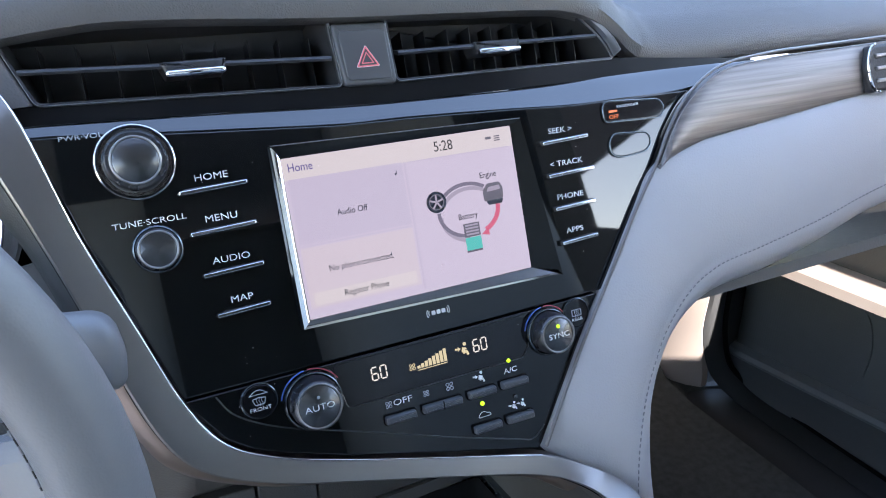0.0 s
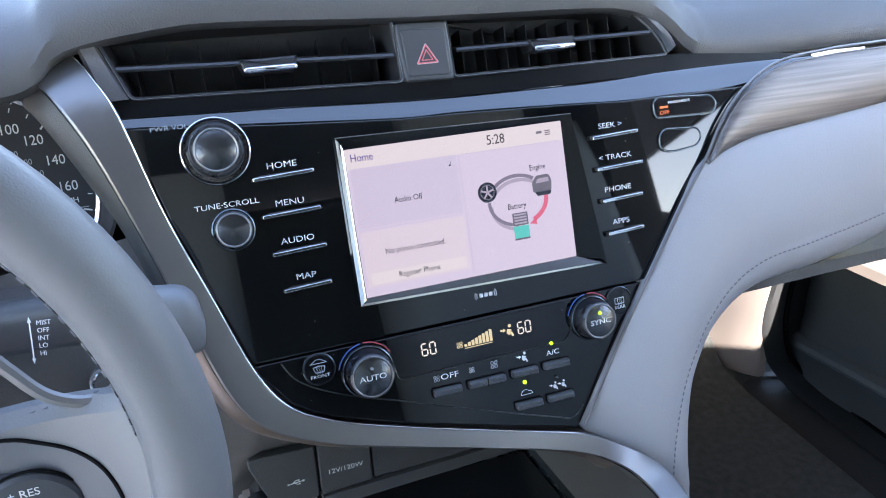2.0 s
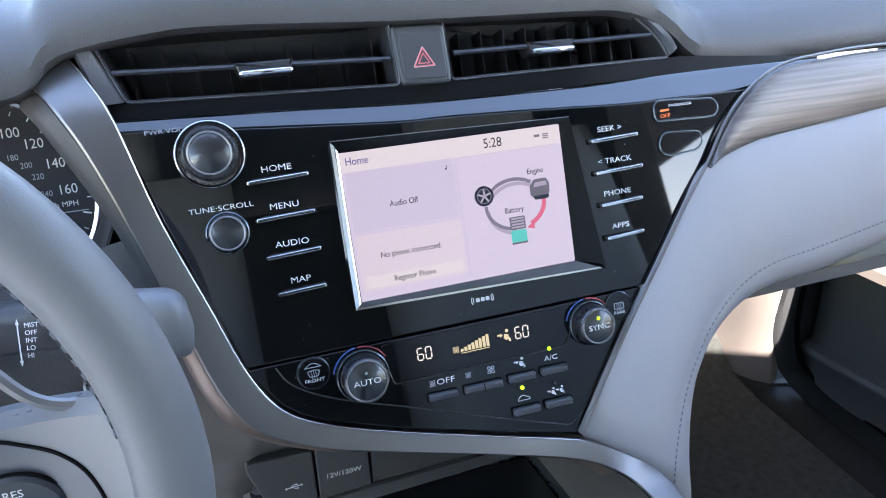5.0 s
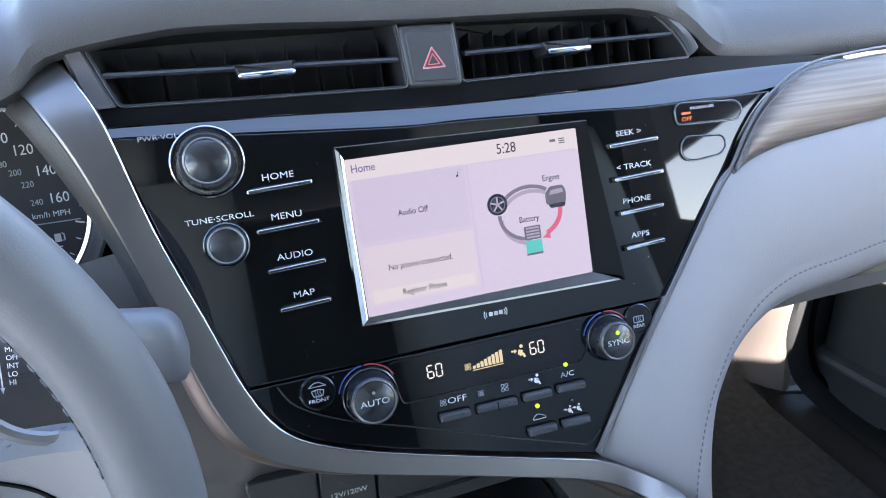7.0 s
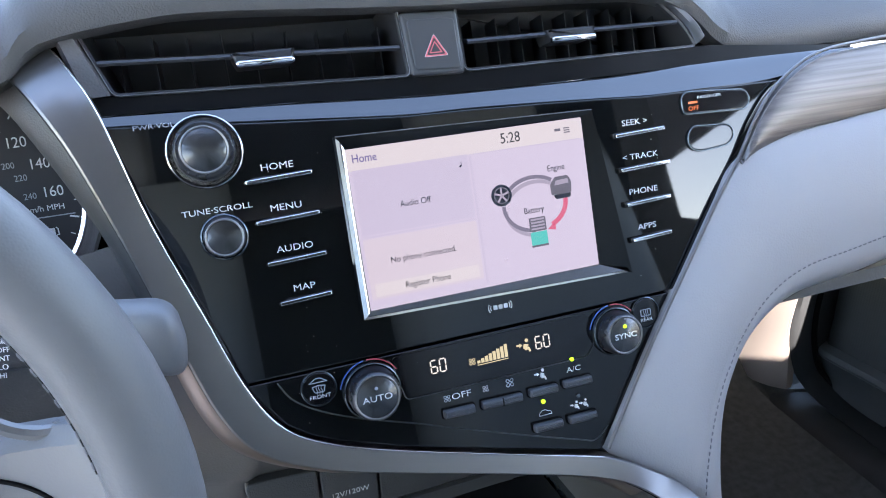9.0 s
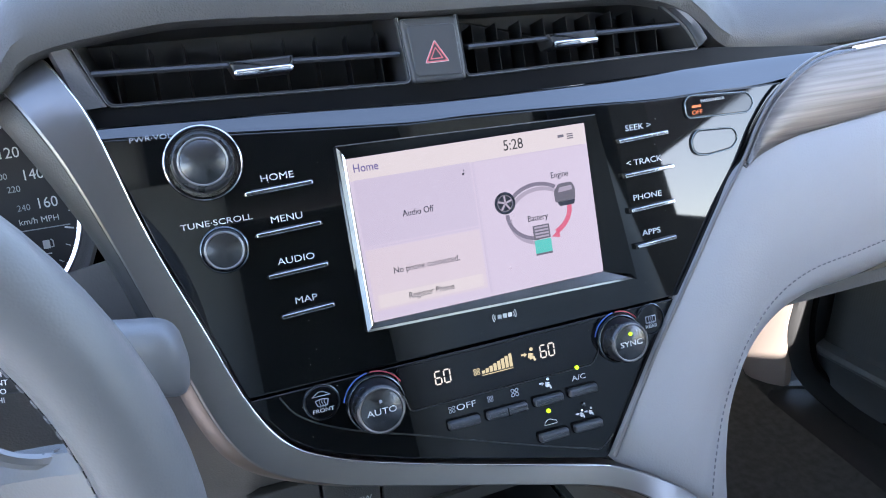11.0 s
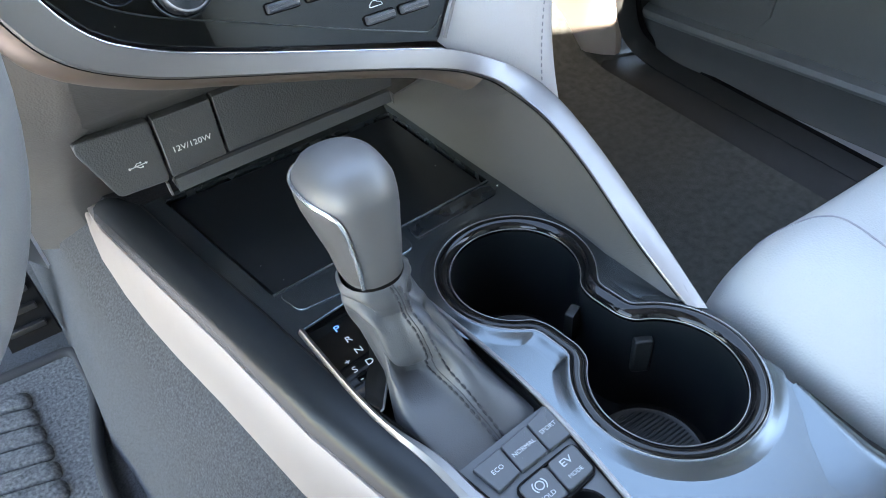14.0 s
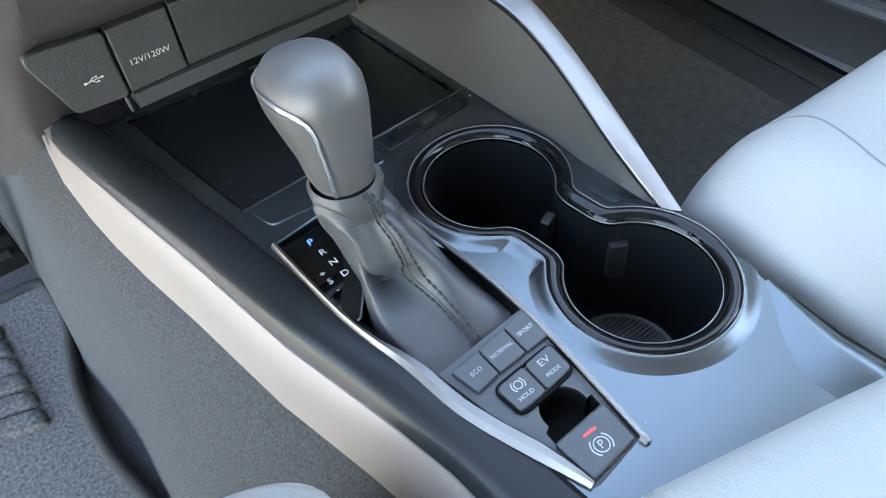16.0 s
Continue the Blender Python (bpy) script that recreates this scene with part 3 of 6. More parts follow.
part("bezel_top", loft([[(-0.0782, 0.0540, 0.002), (-0.0782, 0.0544, 0.0045), (-0.0758, 0.0512, 0.0042), (-0.0738, 0.047, 0.0032)],
                        [(0.0815, 0.0500, 0.002), (0.0818, 0.0505, 0.0045), (0.0785, 0.0485, 0.0042), (0.0745, 0.047, 0.0032)]]), BEZEL_BLACK, display)
part("bezel_right", loft([[(0.0815, 0.0500, 0.002), (0.0818, 0.0505, 0.0045), (0.0785, 0.0485, 0.0042), (0.0745, 0.047, 0.0032)],
                          [(0.0955, -0.0548, 0.002), (0.096, -0.055, 0.0055), (0.0925, -0.0508, 0.0052), (0.0745, -0.046, 0.0032)]]), BEZEL_BLACK, display)
part("bezel_line", tube([(-0.0782, 0.0544, 0.0046), (0.0818, 0.0505, 0.0046)], 0.0003, 6), SILVER, display, "thin bright edge")
Z = 0.00312


def shown(name, outline, material, z=Z, label=""):
    return part(name, plate(outline, z - 0.0001, z), material, display, label, smooth=0)


shown("header_bar", rect(0.1478, 0.0125, 0, 0.0003, 0.0403), SCREEN_PALE)
shown("tile", rect(0.0690, 0.0365, 0.0006, -0.0372, 0.0155), SCREEN_DEEP, Z)
shown("tile", rect(0.0690, 0.0350, 0.0006, -0.0372, -0.0225), SCREEN_MID, Z)
shown("tile", rect(0.0705, 0.0770, 0.0006, 0.0362, -0.0048), SCREEN, Z)
shown("divider", rect(0.0012, 0.0775, 0, -0.0008, -0.0045), SCREEN_DEEP, Z + 0.0002)
shown("divider", rect(0.0690, 0.0008, 0, -0.0372, -0.0040), SCREEN_DEEP, Z + 0.0002)
shown("divider", rect(0.0690, 0.0006, 0, -0.0372, 0.0342), SCREEN_DEEP, Z + 0.0002)
shown("divider", rect(0.0705, 0.0006, 0, 0.0362, 0.0340), SCREEN_DEEP, Z + 0.0002)
shown("register_button", rect(0.0640, 0.0075, 0.0004, -0.0372, -0.0348), SCREEN_PALE, Z + 0.0003)
ZT = Z + 0.0006
for text, size, x, y, m in (("Home", 0.0047, -0.0636, 0.0408, INK_BLUE), ("5:28", 0.0062, 0.0258, 0.0403, INK_DARK), ("Audio Off", 0.0037, -0.0380, 0.0118, INK),
                            ("No phone connected.", 0.0037, -0.0377, -0.0190, INK), ("Register Phone", 0.0037, -0.0375, -0.0348, INK),
                            ("Engine", 0.0037, 0.0530, 0.0185, INK), ("Battery", 0.0037, 0.0349, -0.0048, INK)):
    lettering(text, size, m, display, x, y, ZT, wide=0.86)
shown("note_icon", circle(0.0006, 10, -0.0078, 0.0282), INK, ZT)
shown("note_icon", rect(0.0003, 0.0026, 0, -0.0071, 0.0295), INK, ZT)
for i in range(3):
    shown("status_icon", rect(0.0040, 0.0007, 0, 0.0635, 0.0416 - 0.0013 * i), INK_GREY, ZT)
shown("status_icon", rect(0.0040, 0.0016, 0.0003, 0.0573, 0.0410), INK_GREY, ZT)


def arc(cx, cy, rx, ry, a0, a1, w, n=20):
    o, i = [], []
    for j in range(n + 1):
        a = radians(a0 + (a1 - a0) * j / n)
        o.append(Vector((cx + (rx + w / 2) * math.cos(a), cy + (ry + w / 2) * math.sin(a))))
        i.append(Vector((cx + (rx - w / 2) * math.cos(a), cy + (ry - w / 2) * math.sin(a))))
    return o + i[::-1]


SHADE = glowing("screen_shade", (0.50, 0.45, 0.58), 0.60)
FLOW = glowing("screen_flow", (0.30, 0.27, 0.38), 0.5)
for dz, dx, dy, m in ((0.0000, 0.0012, -0.0030, SHADE), (0.0002, 0, 0, FLOW)):
    shown("flow_ring", arc(0.0362 + dx, -0.0010 + dy, 0.0205, 0.0162, 52, 152, 0.0023), m, ZT + dz)
    shown("flow_ring", arc(0.0362 + dx, -0.0010 + dy, 0.0205, 0.0162, 176, 264, 0.0023), m, ZT + dz)
shown("flow_arrow", arc(0.0362, -0.0010, 0.0205, 0.0162, -62, 10, 0.0030), PINK, ZT + 0.0003)
shown("flow_arrow", [(0.0425, -0.0178), (0.0478, -0.0138), (0.0478, -0.0190)], PINK, ZT + 0.0003)
shown("wheel_icon", circle(0.0066, 28, 0.0152, 0.0072), INK, ZT + 0.0003)
part("wheel_icon_rim", ring_plate(circle(0.0050, 28, 0.0152, 0.0072), circle(0.0044, 28, 0.0152, 0.0072), ZT + 0.0003, ZT + 0.0005), INK_GREY, display)
for i in range(5):
    a = radians(90 + 72 * i)
    d, s = Vector((math.cos(a), math.sin(a))), Vector((-math.sin(a), math.cos(a))) * 0.0006
    c0 = Vector((0.0152, 0.0072))
    shown("wheel_icon_spoke", [c0 + s, c0 + d * 0.0046 + s, c0 + d * 0.0046 - s, c0 - s], SHADE, ZT + 0.0006)
ENGINE = glowing("screen_engine", (0.20, 0.19, 0.25), 0.5)
shown("engine_icon", rounded([(0.0478, 0.0020), (0.0612, 0.0020), (0.0620, 0.0090), (0.0600, 0.0132), (0.0510, 0.0130), (0.0475, 0.0085)], 0.0015), ENGINE, ZT + 0.0004)
shown("engine_icon", rounded([(0.0500, 0.0078), (0.0600, 0.0084), (0.0596, 0.0112), (0.0515, 0.0108)], 0.0006), SHADE, ZT + 0.0006)
shown("engine_icon", rounded([(0.0505, -0.0005), (0.0600, -0.0005), (0.0610, 0.0022), (0.0490, 0.0022)], 0.0008), INK, ZT + 0.0005)
shown("battery_icon", rect(0.0110, 0.0085, 0.0005, 0.0360, -0.0136), ENGINE, ZT + 0.0004)
for i in range(4):
    shown("battery_icon", rect(0.0090, 0.0011, 0, 0.0360, -0.0106 - 0.0019 * i), SHADE, ZT + 0.0006)
shown("battery_charge", rect(0.0110, 0.0080, 0.0005, 0.0360, -0.0222), TEAL, ZT + 0.0005)
shown("battery_base", rect(0.0110, 0.0012, 0, 0.0360, -0.0268), ENGINE, ZT + 0.0005)


# ---- buttons and knobs of the stack ----
def bar_button(parent, x0, x1, y, text, tx, ty, slant=0.0042):
    """A slim bright-edged key with its name printed above."""
    o = rounded([(x0 + slant, y - 0.0031), (x1, y - 0.0014), (x1, y + 0.0014), (x0 + slant * 1.2, y + 0.0008), (x0, y - 0.0016)], 0.0008, 3) if slant > 0 else rounded([(x0, y - 0.0030), (x1, y - 0.0014), (x1 + 0.0004, y + 0.0012), (x0 - 0.0004, y + 0.0006)], 0.0006, 3)
    b = part("button", plate(o, -0.001, 0.0028, 0.0010), GLOSS, parent, f"black key marked {text}")
    lo = rounded([(x0 + 0.0014, y - 0.0026), (x1 - 0.0004, y - 0.0014), (x1 - 0.0004, y + 0.0010), (x0 + 0.0012, y - 0.0002)], 0.0005, 3)
    part("bright_edge", plate(lo, 0.0015, 0.0037, 0.0007), CHROME, b, "polished key edge")
    lettering(text, 0.0036, WHITE_PRINT, parent, tx, ty, 0.0001, wide=1.25)
    return b


for text, x0, x1, y in (("HOME", -0.1310, -0.0930, 0.0378), ("MENU", -0.1292, -0.0925, 0.0152), ("AUDIO", -0.1270, -0.0926, -0.0078), ("MAP", -0.1240, -0.0932, -0.0306)):
    bar_button(stack, x0, x1, y, text, (x0 + x1) / 2 + 0.0005, y + 0.0055)
for text, x0, x1, y in (("SEEK >", 0.0958, 0.1335, 0.0332), ("< TRACK", 0.0969, 0.1350, 0.0114), ("PHONE", 0.0983, 0.1324, -0.0108), ("APPS", 0.0998, 0.1304, -0.0340)):
    bar_button(stack, x0, x1, y, text, (x0 + x1) / 2 - 0.001, y + 0.0060, slant=0.0)
lettering("PWR·VOL", 0.0025, GREY_PRINT, stack, -0.1700, 0.0722, 0.0001, wide=1.35)
lettering("TUNE·SCROLL", 0.0031, WHITE_PRINT, stack, -0.1463, 0.0245, 0.0001, wide=1.3)


def spun(name):
    """Metal with fine circular turning marks about the local z axis."""
    m = surface(name, (0.13, 0.135, 0.142), 0.24, metal=0.95, vary=0.0, rough_vary=0.0)
    nt = m.node_tree
    rings = nt.nodes.new("ShaderNodeTexWave")
    rings.wave_type, rings.rings_direction, rings.wave_profile = "RINGS", "Z", "SIN"
    rings.inputs["Scale"].default_value, rings.inputs["Distortion"].default_value = 560.0, 0.0
    bump = nt.nodes.new("ShaderNodeBump")
    bump.inputs["Strength"].default_value, bump.inputs["Distance"].default_value = 0.16, 0.0002
    tc = next(n for n in nt.nodes if n.type == "TEX_COORD")
    nt.links.new(tc.outputs["Object"], rings.inputs[0])
    nt.links.new(rings.outputs["Fac"], bump.inputs["Height"])
    nt.links.new(bump.outputs[0], nt.nodes["Principled BSDF"].inputs["Normal"])
    return m


SPUN = spun("spun_metal")
KNOB_DARK = surface("knob_dark", (0.085, 0.088, 0.096), 0.28, metal=0.75, vary=0.02)


KNOB_RING = surface("knob_ring", (0.52, 0.52, 0.53), 0.16, metal=1.0, vary=0.02)


def knob(parent, x, y, r, h, label, ring=KNOB_RING, ring_r=None, cap=0.78):
    base = part("knob", turned([(r * 1.0, 0), (r * 1.0, h * 0.35), (r * 0.97, h * 0.8), (r * 0.93, h * 0.95), (r * 0.88, h), (r * cap, h), (r * cap, h * 0.9), (0.0005, h * 0.9)], 48), KNOB_DARK, parent, label, at=pose(x, y, 0))
    if ring_r:
        part("ring", turned([(ring_r, 0), (ring_r, 0.0012), (ring_r - 0.0004, 0.0024), (ring_r - 0.0011, 0.0028), (ring_r - 0.0018, 0.0022), (ring_r - 0.0022, 0.0006), (ring_r - 0.0022, 0)], 64), ring, base, "polished ring")
    part("cap_edge", turned([(r * cap + 0.0005, h * 0.9), (r * cap + 0.0005, h + 0.0002), (r * cap, h + 0.0005), (r * cap - 0.0006, h + 0.0002), (r * cap - 0.0006, h * 0.9)], 48), SILVER, base, "thin bright cap edge")
    part("cap", turned([(r * cap - 0.0006, h * 0.6), (r * cap - 0.0006, h * 0.98), (r * cap - 0.0014, h * 1.02), (0.0003, h * 1.03)], 48), SPUN, base, "spun metal cap")
    return base


knob(stack, -0.1472, 0.0562, 0.0160, 0.0145, "round volume knob with spun cap", ring_r=0.0200, cap=0.74)
knob(stack, -0.1452, 0.0098, 0.0112, 0.0080, "small tuning knob with spun cap", ring=SATIN_BLACK, ring_r=0.0128, cap=0.86)
SMOKED = surface("smoked_gloss", (0.008, 0.008, 0.009), 0.05, vary=0.0, rough_vary=0.01)
sign = part("passenger_sign", plate(rounded([(0.1495, 0.0395), (0.1985, 0.0375), (0.2028, 0.0440), (0.1985, 0.0505), (0.1530, 0.0535), (0.1490, 0.0500)], 0.004), -0.001, 0.0012, 0.0008), SMOKED, stack, "smoked airbag status window")
o = rounded([(0.1495, 0.0395), (0.1985, 0.0375), (0.2028, 0.0440), (0.1985, 0.0505), (0.1530, 0.0535), (0.1490, 0.0500)], 0.004)
part("rim", ring_plate(inset(o, -0.0006), inset(o, 0.0004), 0.0002, 0.0017, 0.0003), SATIN_BLACK, sign)
lettering("PASSENGER", 0.0018, WHITE_PRINT, sign, 0.1705, 0.0490, 0.0014, wide=1.4)
lettering("OFF", 0.0028, ORANGE, sign, 0.1578, 0.0424, 0.0014, wide=1.2)
part("airbag_mark", plate(rect(0.0070, 0.0016, 0, 0.1576, 0.0463), 0.0012, 0.0014), ORANGE, sign)
o = rounded([(0.1515, 0.0172), (0.1600, 0.0142), (0.1820, 0.0160), (0.1872, 0.0215), (0.1845, 0.0290), (0.1560, 0.0310), (0.1512, 0.0260)], 0.0045)
sensor = part("blank_window", plate(o, -0.001, 0.0010, 0.0008), GLOSS, stack, "blank gloss black window")
part("rim", ring_plate(inset(o, -0.0007), inset(o, 0.0002), 0.0002, 0.0016, 0.0003), SATIN_BLACK, sensor)

# ---- climate controls ----
VENT_EDGE = surface("dark_edge", (0.05, 0.053, 0.057), 0.3, metal=0.5, vary=0.02)
climate = thing("climate_control", "gloss black climate control panel with two knobs", "climate control", FACE)
outline = [(-0.1475, SPLIT - 0.0012), (-0.140, -0.0880), (-0.131, -0.1010), (-0.119, -0.1100), (-0.105, -0.1170), (-0.066, -0.1310), (0.0, -0.1500), (0.0610, -0.1670), (0.0640, -0.1645), (0.0858, -0.132), (0.1080, -0.099), (0.1240, SPLIT - 0.0012)]
part("panel", plate(outline, -0.012, -0.0004, 0.0010), GLOSS, climate)
line = [(-0.132, -0.076), (-0.126, -0.0865), (-0.116, -0.0945), (-0.103, -0.1015), (-0.085, -0.1090), (-0.0562, -0.1190), (-0.004, -0.1385), (0.045, -0.1555), (0.058, -0.1590), (0.068, -0.1520)]
part("edge_line", tube([(u, v, -0.0002) for u, v in curve(line, 6)], 0.0005, 6), VENT_EDGE, climate)
panel2 = rounded([(-0.0600, -0.1020), (0.0600, -0.1020), (0.0640, -0.0960), (0.0640, -0.0760), (-0.0660, -0.0760), (-0.0620, -0.0980)], 0.003)
part("digit_window", plate(panel2, -0.001, 0.0002, 0.0003), SMOKED, climate, "dark digit window")
part("window_line", tube([(u, v, 0.0001) for u, v in rounded([(-0.0720, -0.0750), (-0.0660, -0.0790), (-0.0610, -0.1030), (0.0600, -0.1035), (0.0655, -0.0960), (0.0660, -0.0750)], 0.003)[6:-6]], 0.0004, 6), VENT_EDGE, climate)


def digit(n, x, y, h, m, parent):
    """A seven-segment digit."""
    w, t = h * 0.48, h * 0.105
    on = {"6": "afgedc", "0": "abcdef"}[n]
    seg = {"a": (0, h / 2, 1), "g": (0, 0, 1), "d": (0, -h / 2, 1), "f": (-w / 2, h / 4, 0), "b": (w / 2, h / 4, 0), "e": (-w / 2, -h / 4, 0), "c": (w / 2, -h / 4, 0)}
    bm = bmesh.new()
    for s in on:
        dx, dy, flat = seg[s]
        a, b = (w * 0.40, t / 2) if flat else (t / 2, h * 0.21)
        o = [(x + dx - a, y + dy - b), (x + dx + a, y + dy - b), (x + dx + a, y + dy + b), (x + dx - a, y + dy + b)]
        plate(rounded(o, t * 0.3, 1), 0.0002, 0.0004, bm=bm)
    part("digit", bm, m, parent, "lit digit", smooth=0)


for x0 in (-0.0385, 0.0302):
    digit("6", x0 - 0.0028, -0.0872, 0.0078, LCD, climate)
    digit("0", x0 + 0.0028, -0.0872, 0.0078, LCD, climate)
for i in range(8):
    h = 0.0018 + 0.0009 * i
    part("fan_bar", plate(rect(0.0020, h, 0, -0.0130 + 0.00262 * i, -0.0915 + h / 2), 0.0002, 0.0004), LCD_WARM, climate, smooth=0)
part("fan_base", plate(rect(0.0205, 0.0005, 0, -0.0038, -0.0925), 0.0002, 0.0004), LCD_WARM, climate, smooth=0)


def fan_icon(x, y, r, m, parent, blades=4):
    """A clover of outlined blades."""
    bm = bmesh.new()
    for i in range(blades):
        a = 2 * math.pi * (i + 0.5) / blades
        d, s = Vector((math.cos(a), math.sin(a))), Vector((-math.sin(a), math.cos(a)))
        c0 = Vector((x, y)) + d * r * 0.62
        o = [c0 + d * r * 0.46 * math.cos(t) + s * r * 0.40 * math.sin(t) for t in [2 * math.pi * j / 14 for j in range(14)]]
        ring_plate(o, inset(o, r * 0.17), 0.0002, 0.0004, bm=bm)
    return part("fan_icon", bm, m, parent, smooth=0)


def body_icon(x, y, s, m, parent):
    """A small seated-figure sign drawn as three plain strokes and a dot."""
    bm = bmesh.new()
    for pts, w in (([(0.20, 0.30), (0.02, -0.40)], 0.30), ([(0.02, -0.42), (0.62, -0.34)], 0.24), ([(0.62, -0.34), (0.82, -0.90)], 0.19), ([(0.18, 0.18), (0.62, 0.05)], 0.13)):
        tube([(x + s * a, y + s * b, 0.0003) for a, b in pts], s * w, 6, bm=bm)
    plate(circle(s * 0.28, 12, x + s * 0.42, y + s * 0.82), 0.0002, 0.0005, bm=bm)
    tube([(x - s * 1.25, y + s * 0.30, 0.0003), (x - s * 0.75, y + s * 0.25, 0.0003)], s * 0.15, 5, bm=bm)
    plate([(x - s * 0.8, y - s * 0.10), (x - s * 0.30, y + s * 0.22), (x - s * 0.75, y + s * 0.58)], 0.0002, 0.0005, bm=bm)
    return part("airflow_icon", bm, m, parent, smooth=0)


fan_icon(-0.0172, -0.0895, 0.0024, LCD_WARM, climate)
body_icon(0.0178, -0.0875, 0.0042, LCD_WARM, climate)
bm = bmesh.new()
for i in range(3):
    plate(rounded([(0.0012 + 0.0034 * i, -0.0610), (0.0038 + 0.0034 * i, -0.0612), (0.0040 + 0.0034 * i, -0.0586), (0.0014 + 0.0034 * i, -0.0584)], 0.0004, 2), 0.0001, 0.0003, bm=bm)
for s in (-1, 1):
    for q in (0, 1):
        plate(arc(0.0058 + s * 0.0042, -0.0598, 0.0022 + 0.0013 * q, 0.0022 + 0.0013 * q, 90 - s * 90 - 42, 90 - s * 90 + 42, 0.0005, 8), 0.0001, 0.0003, bm=bm)
part("radio_mark", bm, WHITE_PRINT, stack, "white radio mark", smooth=0)
for x, y, r, h, text in ((-0.0800, -0.0925, 0.0150, 0.0150, "AUTO"), (0.0808, -0.0912, 0.0138, 0.0140, "SYNC")):
    kb = knob(climate, x, y, r, h, f"round temperature knob marked {text}", ring=SATIN_BLACK, ring_r=r + 0.0022, cap=0.84)
    lettering(text, 0.0035, WHITE_PRINT, kb, 0, -0.0006, h * 1.035, wide=1.25)
    part("cold_arc", plate(arc(0, 0, r + 0.0036, r + 0.0036, 98, 165, 0.0007), 0.0001, 0.0005), COLD, kb)
    part("hot_arc", plate(arc(0, 0, r + 0.0036, r + 0.0036, 30, 92, 0.0007), 0.0001, 0.0005), HOT, kb)
    if text == "SYNC":
        part("lamp", turned([(0.0014, 0.0138), (0.0013, 0.0148), (0.0006, 0.0151), (0.0001, 0.0151)], 12), LED, kb, "lit green lamp", at=pose(0.0, 0.0056, 0))
    else:
        part("lamp", turned([(0.0011, 0.015), (0.0009, 0.0158), (0.0001, 0.0159)], 12), GREY_PRINT, kb, at=pose(0, 0.0052, 0))
for x, y, text in ((-0.1100, -0.0840, "FRONT"), (0.1046, -0.0838, "REAR")):
    db = part("defrost_button", turned([(0.0096, -0.0005), (0.0096, 0.0006), (0.0090, 0.0012), (0.0001, 0.0014)], 36), SMOKED, climate, f"round {text.lower()} defrost key", at=pose(x, y, 0))
    part("rim", turned([(0.0104, 0), (0.0104, 0.0009), (0.0098, 0.0012), (0.0095, 0.0004)], 36), SATIN_BLACK, db)
    lettering(text, 0.0022, WHITE_PRINT, db, 0, -0.0046, 0.0015, wide=1.2)
    o = rounded([(-0.0040, 0.0016), (-0.0028, -0.0022), (0.0028, -0.0022), (0.0040, 0.0016), (0.0, 0.0024)] if text == "FRONT" else [(-0.0038, -0.0022), (0.0038, -0.0022), (0.0038, 0.0024), (-0.0038, 0.0024)], 0.0006, 2)
    part("screen_icon", ring_plate(o, inset(o, 0.0005), 0.0012, 0.0016), GREY_PRINT, db, smooth=0)
    bm = bmesh.new()
    for i in (-1, 0, 1):
        tube([(i * 0.0014, -0.0030, 0.0016), (i * 0.0014 + 0.0004, -0.0012, 0.0016), (i * 0.0014 - 0.0003, 0.0004, 0.0016), (i * 0.0014 + 0.0002, 0.0016, 0.0016)], 0.0002, 5, bm=bm)
    part("heat_icon", bm, GREY_PRINT, db)
    if text == "FRONT":
        o = rounded([(-0.0056, 0.0036), (0.0056, 0.0036), (0.0036, 0.0050), (0.0014, 0.0064), (-0.0014, 0.0064), (-0.0036, 0.0050)], 0.0006)
        part("car_icon", ring_plate(o, inset(o, 0.0004), 0.0012, 0.0016), GREY_PRINT, db, smooth=0)
KEY = surface("soft_grey_key", (0.07, 0.075, 0.085), 0.35, vary=0.03)


def key(parent, x0, x1, y, label):
    o = rounded([(x0, y - 0.0024), (x1, y - 0.0028), (x1, y + 0.0022), (x0, y + 0.0026)], 0.0012, 3)
    b = part("key", plate(o, -0.001, 0.0042, 0.0014), KEY, parent, label)
    part("gap", ring_plate(inset(o, -0.0009), inset(o, -0.0001), -0.0002, 0.0004), BLACK, b)
    return b


key(climate, -0.0402, -0.0203, -0.1172, "slim grey fan off key")
fk = key(climate, -0.0156, 0.0111, -0.1175, "slim grey fan speed rocker")
part("split", plate(rect(0.0007, 0.0050, 0, -0.0022, -0.1176), 0.0030, 0.0044), BLACK, fk)
key(climate, 0.0160, 0.0355, -0.1174, "slim grey airflow key")
key(climate, 0.0400, 0.0596, -0.1174, "slim grey air conditioning key")
key(climate, 0.0162, 0.0359, -0.1406, "slim grey recirculation key")
key(climate, 0.0404, 0.0600, -0.1410, "slim grey split airflow key")
lettering("OFF", 0.0038, WHITE_PRINT, climate, -0.0270, -0.1082, 0.0001, wide=1.35)
fan_icon(-0.0362, -0.1082, 0.0024, GREY_PRINT, climate)
fan_icon(-0.0113, -0.1080, 0.0022, GREY_PRINT, climate)
fan_icon(0.0049, -0.1080, 0.0030, GREY_PRINT, climate)
body_icon(0.0262, -0.1080, 0.0036, WHITE_PRINT, climate)
lettering("A/C", 0.0034, WHITE_PRINT, climate, 0.0490, -0.1094, 0.0001, wide=1.25)
body_icon(0.0468, -0.1332, 0.0028, WHITE_PRINT, climate)
body_icon(0.0532, -0.1332, 0.0028, WHITE_PRINT, climate)
